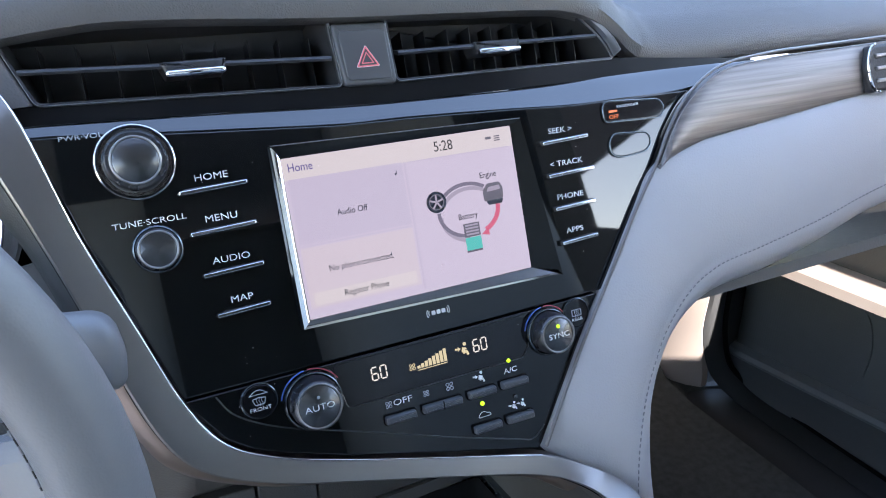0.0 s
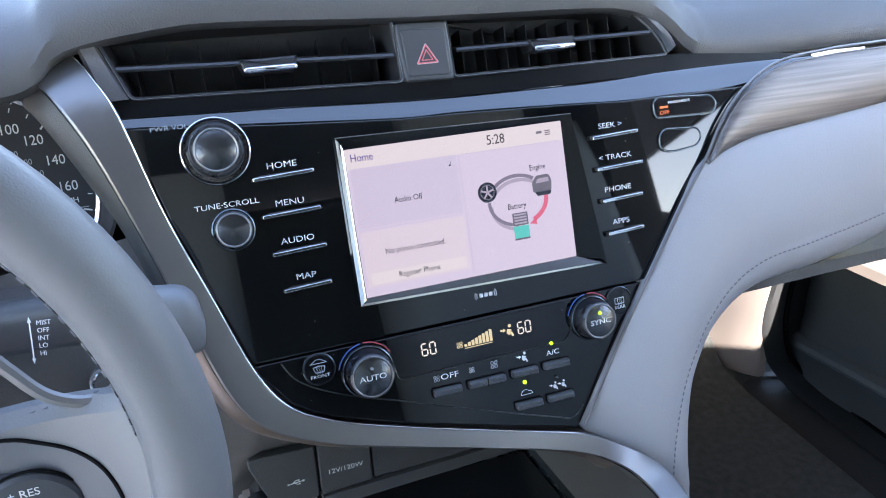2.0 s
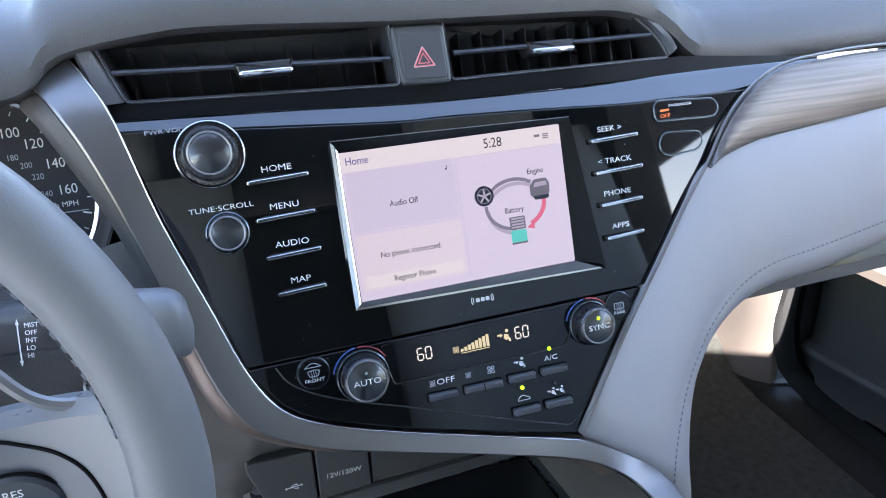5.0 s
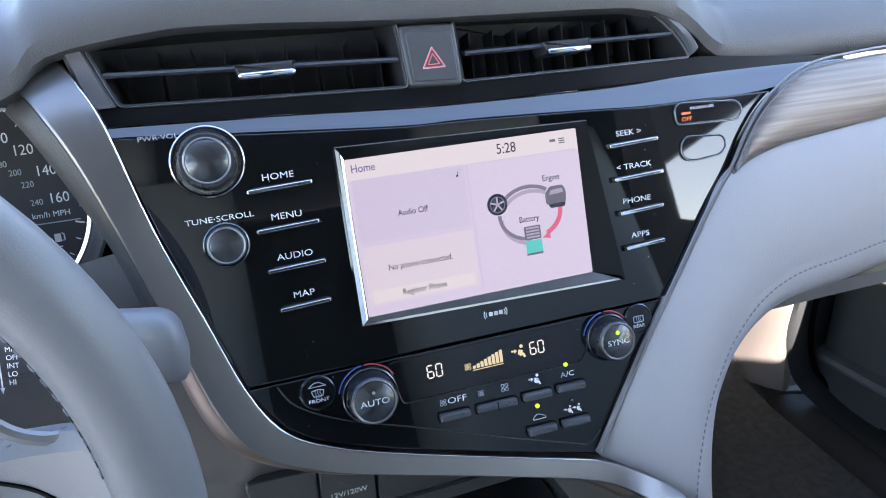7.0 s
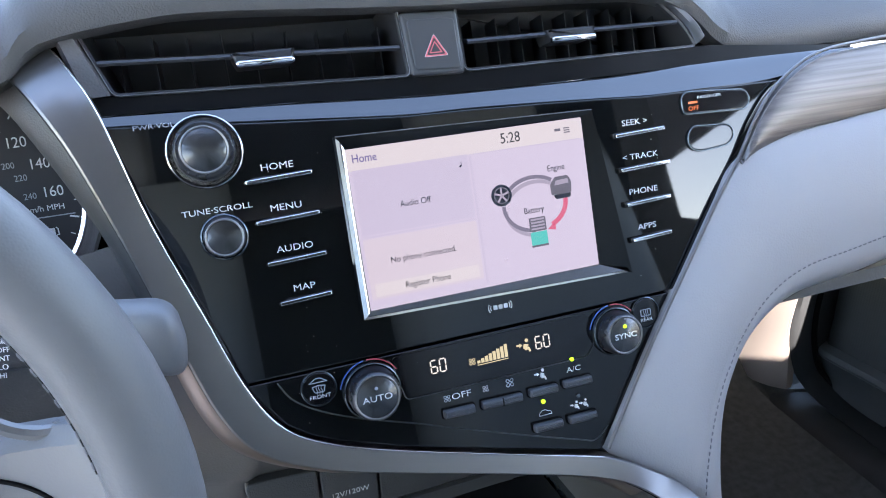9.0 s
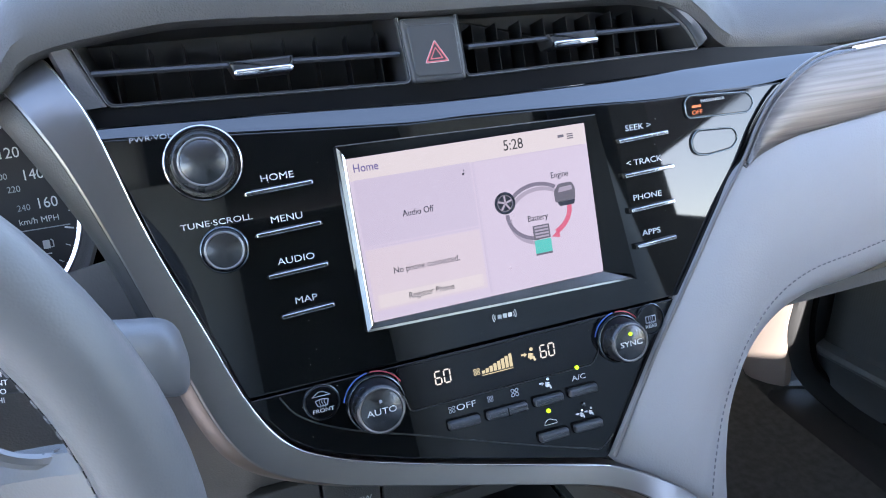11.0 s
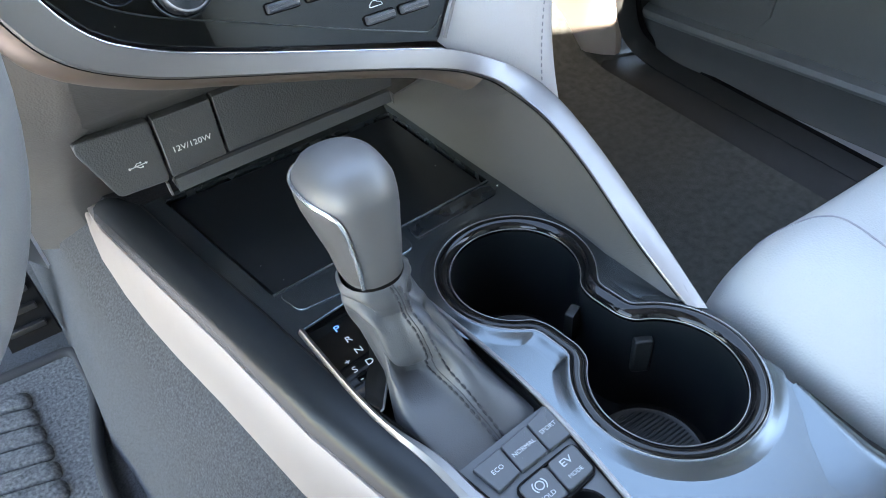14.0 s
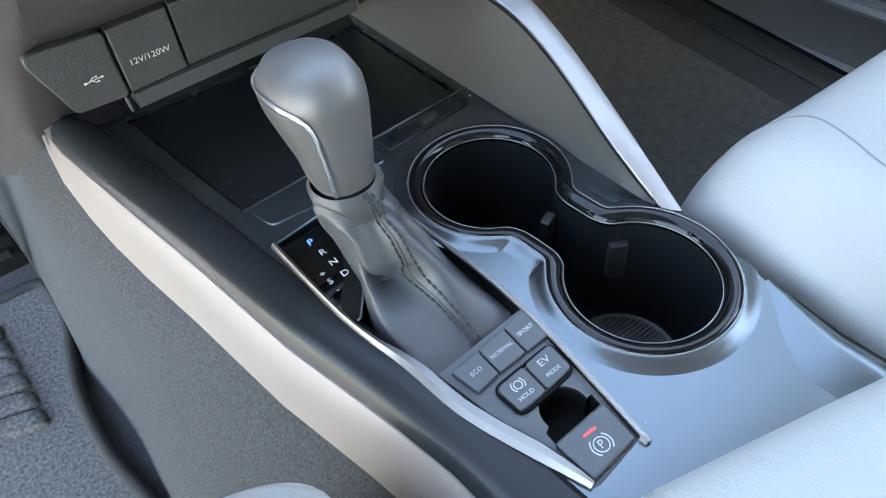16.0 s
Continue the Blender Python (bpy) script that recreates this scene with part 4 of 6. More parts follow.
part("car_icon", ring_plate(rounded([(0.0212, -0.1342), (0.0304, -0.1342), (0.0298, -0.1322), (0.0274, -0.1316), (0.0262, -0.1306), (0.0238, -0.1306), (0.0218, -0.1322)], 0.0006),
                            inset(rounded([(0.0212, -0.1342), (0.0304, -0.1342), (0.0298, -0.1322), (0.0274, -0.1316), (0.0262, -0.1306), (0.0238, -0.1306), (0.0218, -0.1322)], 0.0006), 0.0003), 0.0, 0.0003), WHITE_PRINT, climate, smooth=0)
for x, y, m in ((0.0486, -0.1028, LED), (0.0254, -0.1253, LED), (0.0497, -0.1275, SATIN_BLACK)):
    part("lamp", turned([(0.0015, -0.0002), (0.0014, 0.0006), (0.0008, 0.0010), (0.0001, 0.0011)], 14), m, climate, "lit green lamp" if m is LED else "", at=pose(x, y, 0))

# ---- air vents and hazard switch ----
VENT_DARK = surface("vent_dark", (0.040, 0.041, 0.045), 0.34, metal=0.1, vary=0.03)
VENT_DEEP = surface("vent_deep", (0.043, 0.044, 0.048), 0.5, vary=0.04)
VANE = surface("vane_black", (0.016, 0.0165, 0.018), 0.4, vary=0.03, spec=0.3)
VENT_FACE = FACE @ Matrix.Translation((0, 0, -0.02))


def vent(label, outline, mid, split_n, tab_x, tab_w, x0, x1):
    v = thing("air_vent", label, "air vent", VENT_FACE, group="dashboard air vents")
    o = rounded(outline, 0.003, 3)
    part("duct", loft([[(p.x, p.y, -0.001) for p in o], [(p.x, p.y, -0.040) for p in inset(o, 0.004)]], caps=False), VENT_DEEP, v)
    part("duct_end", plate(inset(o, 0.003), -0.043, -0.040), VENT_DEEP, v)
    part("frame", ring_plate(inset(o, -0.0015), inset(o, 0.0006), -0.002, 0.0012, 0.0004), VENT_DARK, v)
    part("frame_line", tube([(p.x, p.y, 0.0013) for p in inset(o, -0.0010)], 0.0003, 5, closed=True), SILVER, v, "thin bright edge")
    rows = []
    for x in (x0, x0 + 0.001, (x0 + x1) / 2, x1 - 0.001, x1):
        y = mid(x)
        rows.append([(x, y - 0.0012, 0.002), (x, y, 0.0032), (x, y + 0.0016, 0.0024), (x, y + 0.0060, -0.018), (x, y + 0.0045, -0.018)])
    part("slat", loft(rows), VENT_DARK, v, "wide horizontal slat")
    for i in range(split_n):
        x = x0 + 0.010 + (x1 - x0 - 0.018) * i / (split_n - 1)
        y = mid(x)
        part("vane", loft([[(x - 0.0003, y - 0.015, -0.013), (x + 0.0003, y - 0.015, -0.013), (x + 0.0016, y - 0.015, -0.034), (x + 0.0008, y - 0.015, -0.034)],
                           [(x - 0.0003, y + 0.016, -0.013), (x + 0.0003, y + 0.016, -0.013), (x + 0.0016, y + 0.016, -0.034), (x + 0.0008, y + 0.016, -0.034)]]), VANE, v)
    y = mid(tab_x) - 0.0034
    t = part("tab", plate(rounded([(tab_x - tab_w / 2 - 0.003, y + 0.0062), (tab_x + tab_w / 2 + 0.002, y + 0.0062), (tab_x + tab_w / 2, y - 0.0015), (tab_x - tab_w / 2, y - 0.0015)], 0.001), -0.014, 0.0050, 0.0016), VENT_DARK, v, "slider tab")
    rows = []
    for x in (tab_x - tab_w / 2 - 0.0005, tab_x - tab_w / 2 + 0.001, tab_x + tab_w / 2 - 0.001, tab_x + tab_w / 2 + 0.0005):
        q = 0.6 if x in (tab_x - tab_w / 2 - 0.0005, tab_x + tab_w / 2 + 0.0005) else 1
        rows.append([(x, y + 0.0022 * math.sin(a) * q - 0.0006, 0.0056 + 0.0024 * math.cos(a) * q) for a in [math.pi * 2 * j / 10 for j in range(10)]])
    part("tab_edge", loft(rows), CHROME, t, "polished tab edge")
    return v


vent("black air vent with polished slider tab", [(-0.1875, 0.0933), (-0.0240, 0.0866), (-0.0270, 0.1340), (-0.2030, 0.1360)], lambda x: 0.1058 - 0.043 * (x + 0.105), 9, -0.1065, 0.0310, -0.1930, -0.0275)
vent("black air vent tapering to a point", [(0.0127, 0.0862), (0.1785, 0.0852)] + [(p.x, p.y) for p in curve([(0.1775, 0.0875), (0.1735, 0.0950), (0.1675, 0.1025), (0.1590, 0.1105), (0.1490, 0.1185), (0.1380, 0.1250), (0.1250, 0.1275)], 4)] + [(0.0112, 0.1320)], lambda x: 0.1016 - 0.006 * (x - 0.09), 9, 0.0861, 0.0300, 0.0155, 0.1660)
surround = thing("vent_surround", "dark satin fascia around the air vents", "vent trim", VENT_FACE)
part("end_plate", loft([[(-0.2130, 0.1290, 0.001), (-0.2105, 0.1280, 0.004), (-0.2030, 0.1270, 0.0035), (-0.2020, 0.1280, 0.000)], [(-0.2035, 0.0925, 0.001), (-0.2005, 0.0920, 0.005), (-0.1905, 0.0925, 0.0045), (-0.1890, 0.0930, 0.000)]]), PLASTIC, surround, "grey end piece")
rows = []
for p, w in zip(curve([(0.1802, 0.0856), (0.1762, 0.0945), (0.1698, 0.1032), (0.1610, 0.1118), (0.1505, 0.1200), (0.1390, 0.1268)], 5), [0.0092 - 0.0080 * (i / 25) ** 1.4 for i in range(26)]):
    out = Vector((0.78, 0.62))
    rows.append([(p.x, p.y, -0.004), (p.x, p.y, 0.0012), (p.x + out.x * w * 0.3, p.y + out.y * w * 0.3, 0.0034), (p.x + out.x * w * 0.75, p.y + out.y * w * 0.75, 0.0036), (p.x + out.x * w, p.y + out.y * w, 0.0014), (p.x + out.x * w, p.y + out.y * w, -0.006)])
part("end_crescent", loft(rows), surface("crescent_grey", (0.16, 0.165, 0.175), 0.30, metal=0.7, vary=0.03), surround, "satin grey crescent end piece")
part("lower_fascia", loft([[(-0.2060, 0.0940, -0.012), (-0.2060, 0.0930, 0.0), (-0.2060, 0.0780, 0.0), (-0.2060, 0.0780, -0.012)], [(-0.0250, 0.0860, -0.012), (-0.0250, 0.0858, 0.0), (-0.0250, 0.0740, 0.0), (-0.0250, 0.074, -0.012)],
                           [(0.0130, 0.0855, -0.012), (0.0130, 0.0853, 0.0), (0.0130, 0.0720, 0.0), (0.0130, 0.0720, -0.012)], [(0.1920, 0.0845, -0.012), (0.1920, 0.0843, 0.0), (0.1920, 0.072, 0.0), (0.1920, 0.072, -0.012)],
                           [(0.3200, 0.0740, -0.02), (0.3200, 0.0738, -0.005), (0.3200, 0.0700, -0.005), (0.3200, 0.0700, -0.02)]]), surface("fascia_black", (0.009, 0.0095, 0.011), 0.22, vary=0.04, spec=0.15), surround)
part("backing", plate([(-0.23, 0.06), (0.25, 0.05), (0.25, 0.10), (-0.23, 0.15)], -0.075, -0.070), BLACK, surround)
HAZ = surface("hazard_key", (0.075, 0.076, 0.08), 0.38, vary=0.04)
hazard = thing("hazard_switch", "grey hazard warning switch with red triangle", "switch", VENT_FACE)
o = rounded([(-0.0228, 0.0850), (0.0112, 0.0838), (0.0100, 0.1215), (-0.0255, 0.1225)], 0.003)
part("body", plate(o, -0.02, 0.0045, 0.002), HAZ, hazard)
part("key", plate(rounded([(-0.0205, 0.0880), (0.0085, 0.0868), (0.0080, 0.1170), (-0.0220, 0.1180)], 0.003), 0.001, 0.0052, 0.0010), HAZ, hazard)


def triangle(cx, cy, r):
    return rounded([(cx + r * math.cos(radians(a)), cy + r * math.sin(radians(a))) for a in (90, 210, 330)], r * 0.12, 2)


TRI = surface("red_print_mark", (0.80, 0.20, 0.22), 0.4, vary=0.0)
TRI_EDGE = surface("pink_print_mark", (0.85, 0.70, 0.71), 0.4, vary=0.0)
part("mark", ring_plate(triangle(-0.0065, 0.0995, 0.0084), triangle(-0.0065, 0.0995, 0.0069), 0.0056, 0.0058), TRI, hazard)
part("mark", ring_plate(triangle(-0.0065, 0.0995, 0.0089), triangle(-0.0065, 0.0995, 0.0084), 0.0056, 0.0057), TRI_EDGE, hazard)
part("mark", ring_plate(triangle(-0.0065, 0.0995, 0.0049), triangle(-0.0065, 0.0995, 0.0036), 0.0056, 0.0058), TRI, hazard)

# ---- instrument cluster ----
DIAL = Matrix.Translation((-0.295, 0.125, 0.607)) @ FACE.to_3x3().to_4x4()
cluster = thing("instrument_cluster", "black instrument cluster with a chrome-ringed speedometer", "instrument", DIAL)
part("dial", turned([(0.066, -0.012), (0.066, -0.004), (0.0001, -0.004)], 64), surface("dial_black", (0.012, 0.012, 0.016), 0.5, vary=0.05), cluster, "black dial face")
part("ring", turned([(0.0655, -0.005), (0.0655, 0.004), (0.0668, 0.0085), (0.0690, 0.0092), (0.0712, 0.0065), (0.0720, 0.0), (0.0720, -0.012)], 72), CHROME, cluster, "chrome dial ring")
for i in range(25):
    a = radians(205 - i * 10.5)
    major = i % 3 == 0
    r1, r0, w = 0.0630, (0.0575 if major else 0.0600), (0.0011 if major else 0.0006)
    d, s = Vector((math.cos(a), math.sin(a))), Vector((-math.sin(a), math.cos(a))) * w / 2
    part("tick", plate([d * r0 - s, d * r1 - s, d * r1 + s, d * r0 + s], -0.004, -0.0036), WHITE_PRINT, cluster, smooth=0)
for text, a in (("100", 66), ("120", 47), ("140", 25), ("160", 2)):
    lettering(text, 0.0068, WHITE_PRINT, cluster, 0.0485 * math.cos(radians(a)), 0.0485 * math.sin(radians(a)), -0.0037, wide=0.9)
for text, a in (("180", 58), ("200", 42), ("220", 25), ("240", 4)):
    lettering(text, 0.0040, GREY_PRINT, cluster, 0.0350 * math.cos(radians(a)), 0.0350 * math.sin(radians(a)) - 0.002, -0.0037, wide=0.9)
lettering("km/h MPH", 0.0038, WHITE_PRINT, cluster, 0.0420, -0.0085, -0.0037)
part("fuel_line", plate(rect(0.030, 0.0007, 0, 0.044, -0.0140), -0.004, -0.0036), GREY_PRINT, cluster, smooth=0)
lettering("F", 0.0052, WHITE_PRINT, cluster, 0.0340, -0.0245, -0.0037)
bm = plate(rect(0.0040, 0.0056, 0.0005, 0.0430, -0.0245), -0.004, -0.0036)
tube([(0.0455, -0.0265, -0.0037), (0.0470, -0.0265, -0.0037), (0.0470, -0.0225, -0.0037), (0.0458, -0.0215, -0.0037)], 0.0004, 5, bm=bm)
part("fuel_icon", bm, WHITE_PRINT, cluster, smooth=0)
part("fuel_line", plate(rect(0.0100, 0.0008, 0, 0.0400, -0.0305), -0.004, -0.0036), WHITE_PRINT, cluster, smooth=0)
binnacle = thing("cluster_surround", "dark plastic hood around the instrument cluster", "dash trim")
rows = []
for a in range(-70, 131, 10):
    d = Vector((math.cos(radians(a)), math.sin(radians(a)), 0))
    p0, p1, p2, p3 = (DIAL @ (d * 0.0715 + Vector((0, 0, z))) if i < 3 else None for i, z in enumerate((-0.006, 0.006, 0.006, 0)))
    p2 = DIAL @ (d * 0.0755 + Vector((0, 0, 0.011)))
    p3 = DIAL @ (d * 0.079 + Vector((0, 0, 0.018)))
    p4 = DIAL @ (d * 0.083 + Vector((0, 0, 0.030)))
    rows.append([p0, p1, p2, p3, p4])
part("bowl", skin(rows, 0.002), PLASTIC, binnacle)
rows = []
for p, n in list(zip(curve(OUT[:6], 6), curve(NORMAL[:6], 6))):
    rows.append([p - n.normalized() * 0.004 + Vector((0.004, 0, 0)), p + Vector((-0.002, 0.012, 0.002)), p + Vector((-0.006, 0.034, 0.004)), p + Vector((-0.012, 0.066, 0.006)), p + Vector((-0.016, 0.10, 0.006))])
part("cheek", skin(rows, 0.002), PLASTIC, binnacle, "grey plastic cheek beside the dial")
part("backing", box(-0.70, -0.19, 0.150, 0.160, 0.44, 0.74), BLACK, binnacle, smooth=0)
column = thing("steering_column", "dark plastic steering column shroud", "column")
part("shroud", tube([(-0.356, -0.06, 0.575), (-0.356, 0.0, 0.565), (-0.356, 0.16, 0.55)], [0.055, 0.062, 0.07], 20), DARK, column)
part("side_panel", box(-0.34, -0.225, -0.02, 0.05, 0.520, 0.585, 0.012), PAD, column, "pebbled grey panel")
part("start_ring", tube([Vector((-0.2245, -0.026, 0.5400)) + Vector((0.011 * math.cos(t), -0.003 * math.cos(t), 0.0125 * math.sin(t))) for t in [2 * math.pi * i / 24 for i in range(24)]], 0.002, 8, closed=True), CHROME, column, "polished ring")

# ---- steering wheel ----
T8 = radians(8.2)
WHEEL_M = Matrix(((1, 0, 0, -0.356), (0, math.sin(T8), -math.cos(T8), -0.159), (0, math.cos(T8), math.sin(T8), 0.587), (0, 0, 0, 1)))
wheel = thing("steering_wheel", "grey leather steering wheel with switches on its spoke", "steering wheel", WHEEL_M)
rows = []
for i in range(97):
    a = 2 * math.pi * i / 96
    c0, s0 = math.cos(a), math.sin(a)
    ring = []
    for j in range(16):
        t = 2 * math.pi * j / 16
        rr, zz = 0.0152 * math.cos(t), 0.0152 * math.sin(t)
        ring.append(((0.1748 + rr) * c0, (0.1748 + rr) * s0, zz))
    rows.append(ring)
bm = loft(rows, caps=False)
bmesh.ops.remove_doubles(bm, verts=bm.verts, dist=1e-5)
rim = part("rim", bm, WHEEL, wheel, "grey leather rim")
arcpts = [(0.1603 * math.cos(radians(a)), 0.1603 * math.sin(radians(a)), 0.0050) for a in range(6, 80, 2)]
stitches(arcpts, 0.0062, 0.0034, 0.0006, THREAD, rim)
part("joint", tube(arcpts, 0.0004, 6), DARK, rim, "dark sewn joint")
for s in (1, -1):
    rows = []
    for t in range(11):
        q = t / 10
        x = 0.035 + (0.168 - 0.035) * q
        h0 = 0.016 + 0.010 * q ** 3
        h1 = -0.052 - 0.055 * q ** 2.5
        z = -0.026 + 0.026 * max(0.0, (q - 0.55) / 0.45) ** 2
        rows.append([(s * x, h0, z - 0.016), (s * x, h0 + 0.002, z - 0.006), (s * x, h0 - 0.003, z), (s * x, (h0 + h1) / 2, z + 0.004), (s * x, h1 + 0.004, z), (s * x, h1, z - 0.01), (s * x, (h0 + h1) / 2, z - 0.02)])
    part("spoke", loft(rows), WHEEL, wheel, "grey leather spoke")
part("hub_pad", plate(rounded([(-0.075, -0.075), (0.075, -0.075), (0.082, 0.02), (0.06, 0.05), (-0.06, 0.05), (-0.082, 0.02)], 0.03), -0.055, -0.012, 0.014, 5), WHEEL, wheel, "grey hub cover")
part("switch_pad", plate(rounded([(0.060, -0.090), (0.118, -0.090), (0.136, -0.052), (0.128, -0.010), (0.105, 0.0), (0.060, 0.001)], 0.016), -0.032, -0.0195, 0.003), surface("switch_grey", (0.07, 0.072, 0.08), 0.4, grain=0.2, grain_scale=1500), wheel, "dark grey switch pad")
EDGE = curve([(0.085, 0.0130), (0.1084, 0.0112), (0.1196, 0.0077), (0.1315, 0.0029), (0.1400, -0.0039), (0.1448, -0.0128), (0.1470, -0.0239), (0.1468, -0.038), (0.1400, -0.052), (0.128, -0.060), (0.112, -0.060), (0.090, -0.052)], 4)


def spoke_z(x, y):
    """Height of the spoke's skin over the wheel's plane."""
    q = (x - 0.035) / 0.133
    h0, h1 = 0.016 + 0.010 * q ** 3, -0.052 - 0.055 * q ** 2.5
    v = (y - h1) / (h0 - h1)
    return -0.026 + 0.026 * max(0.0, (q - 0.55) / 0.45) ** 2 + 0.004 * max(0.0, 1 - abs(2 * v - 1))


rows = []
for f in (0.0, 0.12, 0.3, 0.5, 0.72, 0.95):
    line = [mix(Vector((p.x, p.y)), Vector((0.098, -0.022)), f) for p in EDGE]
    rows.append([(p.x, p.y, spoke_z(p.x, p.y) + (0.0011 if f else 0.0002)) for p in line])
part("switch_cover", skin(rows, 0.0006), surface("cover_grey", (0.125, 0.127, 0.135), 0.40, vary=0.04, grain=0.15, grain_scale=1500), wheel, "smooth grey switch cover")
part("cover_line", tube([(p.x, p.y, spoke_z(p.x, p.y) + 0.0004) for p in EDGE], 0.0009, 6), BLACK, wheel, "dark joint round the switch cover")
ctrl = part("switch", turned([(0.0200, -0.020), (0.0200, -0.0175), (0.0185, -0.0160), (0.0001, -0.0155)], 40), surface("switch_dark_grey", (0.055, 0.057, 0.062), 0.4, vary=0.04), wheel, "round cruise control switch", at=pose(0.1125, -0.0215, 0))
part("groove", turned([(0.0210, -0.0195), (0.0210, -0.0185), (0.0202, -0.0185), (0.0202, -0.0195)], 40), BLACK, ctrl)
part("centre_key", turned([(0.0085, -0.016), (0.0085, -0.0142), (0.0075, -0.0134), (0.0001, -0.0132)], 32), surface("key_black", (0.02, 0.02, 0.022), 0.35), ctrl)
part("centre_ring", turned([(0.0098, -0.0158), (0.0098, -0.0148), (0.0090, -0.0146), (0.0090, -0.0158)], 32), SATIN_BLACK, ctrl)
lettering("+ RES", 0.0034, WHITE_PRINT, ctrl, -0.0005, 0.0128, -0.0156)
lettering("- SET", 0.0036, WHITE_PRINT, ctrl, -0.002, -0.0128, -0.0156)
part("bright_strip", tube([(x, y, -0.024) for x, y in curve([(0.086, 0.079), (0.104, 0.060), (0.116, 0.042), (0.126, 0.028), (0.137, 0.0215), (0.149, 0.0205)], 6)], 0.0028, 8), SILVER, wheel, "silver spoke accent")
stitches([(x, 0.0185 + 0.010 * ((x - 0.035) / 0.133) ** 3, -0.0245) for x in [0.118 + 0.0035 * i for i in range(10)]], 0.0048, 0.0022, 0.0004, THREAD, wheel)

# ---- wiper stalk ----
stalk = thing("wiper_stalk", "dark grey wiper stalk with a rounded paddle tip", "stalk")
path = curve([(-0.315, -0.045, 0.600), (-0.27, -0.060, 0.606), (-0.235, -0.072, 0.611), (-0.205, -0.081, 0.612), (-0.182, -0.086, 0.608), (-0.1675, -0.088, 0.605)], 6)
rows = []
for i, p in enumerate(path):
    t = i / (len(path) - 1)
    hy = 0.012 - 0.003 * math.sin(t * math.pi) + 0.004 * max(0, t - 0.55)
    hz = 0.0125 + 0.0065 * max(0, (t - 0.5) * 2)
    if t > 0.8:
        q = max(0.02, 1 - ((t - 0.8) / 0.2) ** 2.6) ** 0.5
        hy, hz = hy * q, hz * q
    rows.append([p + Vector((0, hy * math.copysign(abs(math.cos(a)) ** 0.7, math.cos(a)), hz * math.copysign(abs(math.sin(a)) ** 0.7, math.sin(a)))) for a in [2 * math.pi * j / 20 for j in range(20)]])
cutoff = int(len(rows) * 0.64)
part("arm", loft(rows[:cutoff + 1]), surface("stalk_dark", (0.045, 0.046, 0.05), 0.45, grain=0.25, grain_scale=1200), stalk, "dark stalk shaft")
part("tip", loft(rows[cutoff:]), surface("stalk_grey", (0.17, 0.172, 0.18), 0.38, grain=0.15, grain_scale=1200), stalk, "rounded grey tip")
sm = Matrix.Translation((-0.2370, -0.0895, 0.6130)) @ (FACE.to_3x3().to_4x4() @ pose(0, 0, 0, 0, -12, -4))
for i, text in enumerate(("MIST", "OFF", "INT", "LO", "HI")):
    ob = lettering(text, 0.0021, WHITE_PRINT, stalk, 0, 0, 0, align="LEFT")
    ob.matrix_basis = sm @ Matrix.Translation((0.0005, 0.0070 - 0.0034 * i, 0))
bm = plate(rect(0.0005, 0.017, 0, -0.0022, -0.0005), 0, 0.0002)
plate([(-0.0030, 0.0075), (-0.0014, 0.0075), (-0.0022, 0.0100)], 0, 0.0002, bm=bm)
plate([(-0.0030, -0.0085), (-0.0022, -0.0110), (-0.0014, -0.0085)], 0, 0.0002, bm=bm)
part("arrow_mark", bm, WHITE_PRINT, stalk, at=sm, smooth=0)

# ---- sockets under the stack ----
SOCK = Matrix(((1, 0, 0, 0), (0, 0.12, -0.9928, 0.0345), (0, 0.9928, 0.12, 0.383), (0, 0, 0, 1)))
socket = thing("socket_panel", "dark pebbled socket panel with a socket flap", "socket panel", SOCK)
part("usb_panel", plate(rounded([(-0.150, -0.023), (-0.1145, -0.0245), (-0.1135, 0.0225), (-0.163, 0.0245), (-0.164, 0.018)], 0.004), -0.02, 0.002, 0.0015), SOCKET, socket, "pebbled panel with a USB sign")
part("flap", plate(rounded([(-0.1125, -0.0225), (-0.0715, -0.0205), (-0.0705, 0.0235), (-0.1115, 0.0228)], 0.0012), -0.02, 0.003, 0.001), SOCKET, socket, "dark socket flap")
part("blank", plate(rounded([(-0.0695, -0.0205), (0.070, -0.019), (0.074, 0.027), (-0.0685, 0.0238)], 0.0012), -0.02, 0.002, 0.001), SOCKET, socket)
lettering("12V/120W", 0.0042, WHITE_PRINT, socket, -0.0920, -0.0030, 0.0031, wide=1.08)
bm = tube([(-0.1380, -0.0050, 0.0022), (-0.1220, -0.0040, 0.0022)], 0.0005, 6)
tube([(-0.1335, -0.0047, 0.0022), (-0.1305, -0.0018, 0.0022), (-0.1270, -0.0018, 0.0022)], 0.00045, 6, bm=bm)
tube([(-0.1315, -0.0046, 0.0022), (-0.1285, -0.0072, 0.0022), (-0.1262, -0.0070, 0.0022)], 0.00045, 6, bm=bm)
plate(circle(0.0013, 12, -0.1385, -0.0050), 0.002, 0.0025, bm=bm)
plate(circle(0.0009, 10, -0.1265, -0.0018), 0.002, 0.0025, bm=bm)
plate(rect(0.0016, 0.0016, 0, -0.1258, -0.0070), 0.002, 0.0025, bm=bm)
plate([(-0.1222, -0.0054), (-0.1196, -0.0039), (-0.1222, -0.0026)], 0.002, 0.0025, bm=bm)
part("usb_sign", bm, WHITE_PRINT, socket, at=Matrix.Translation((-0.131, -0.005, 0)) @ Matrix.Diagonal((0.68, 0.68, 1, 1)) @ Matrix.Translation((0.130, 0.0046, 0)))
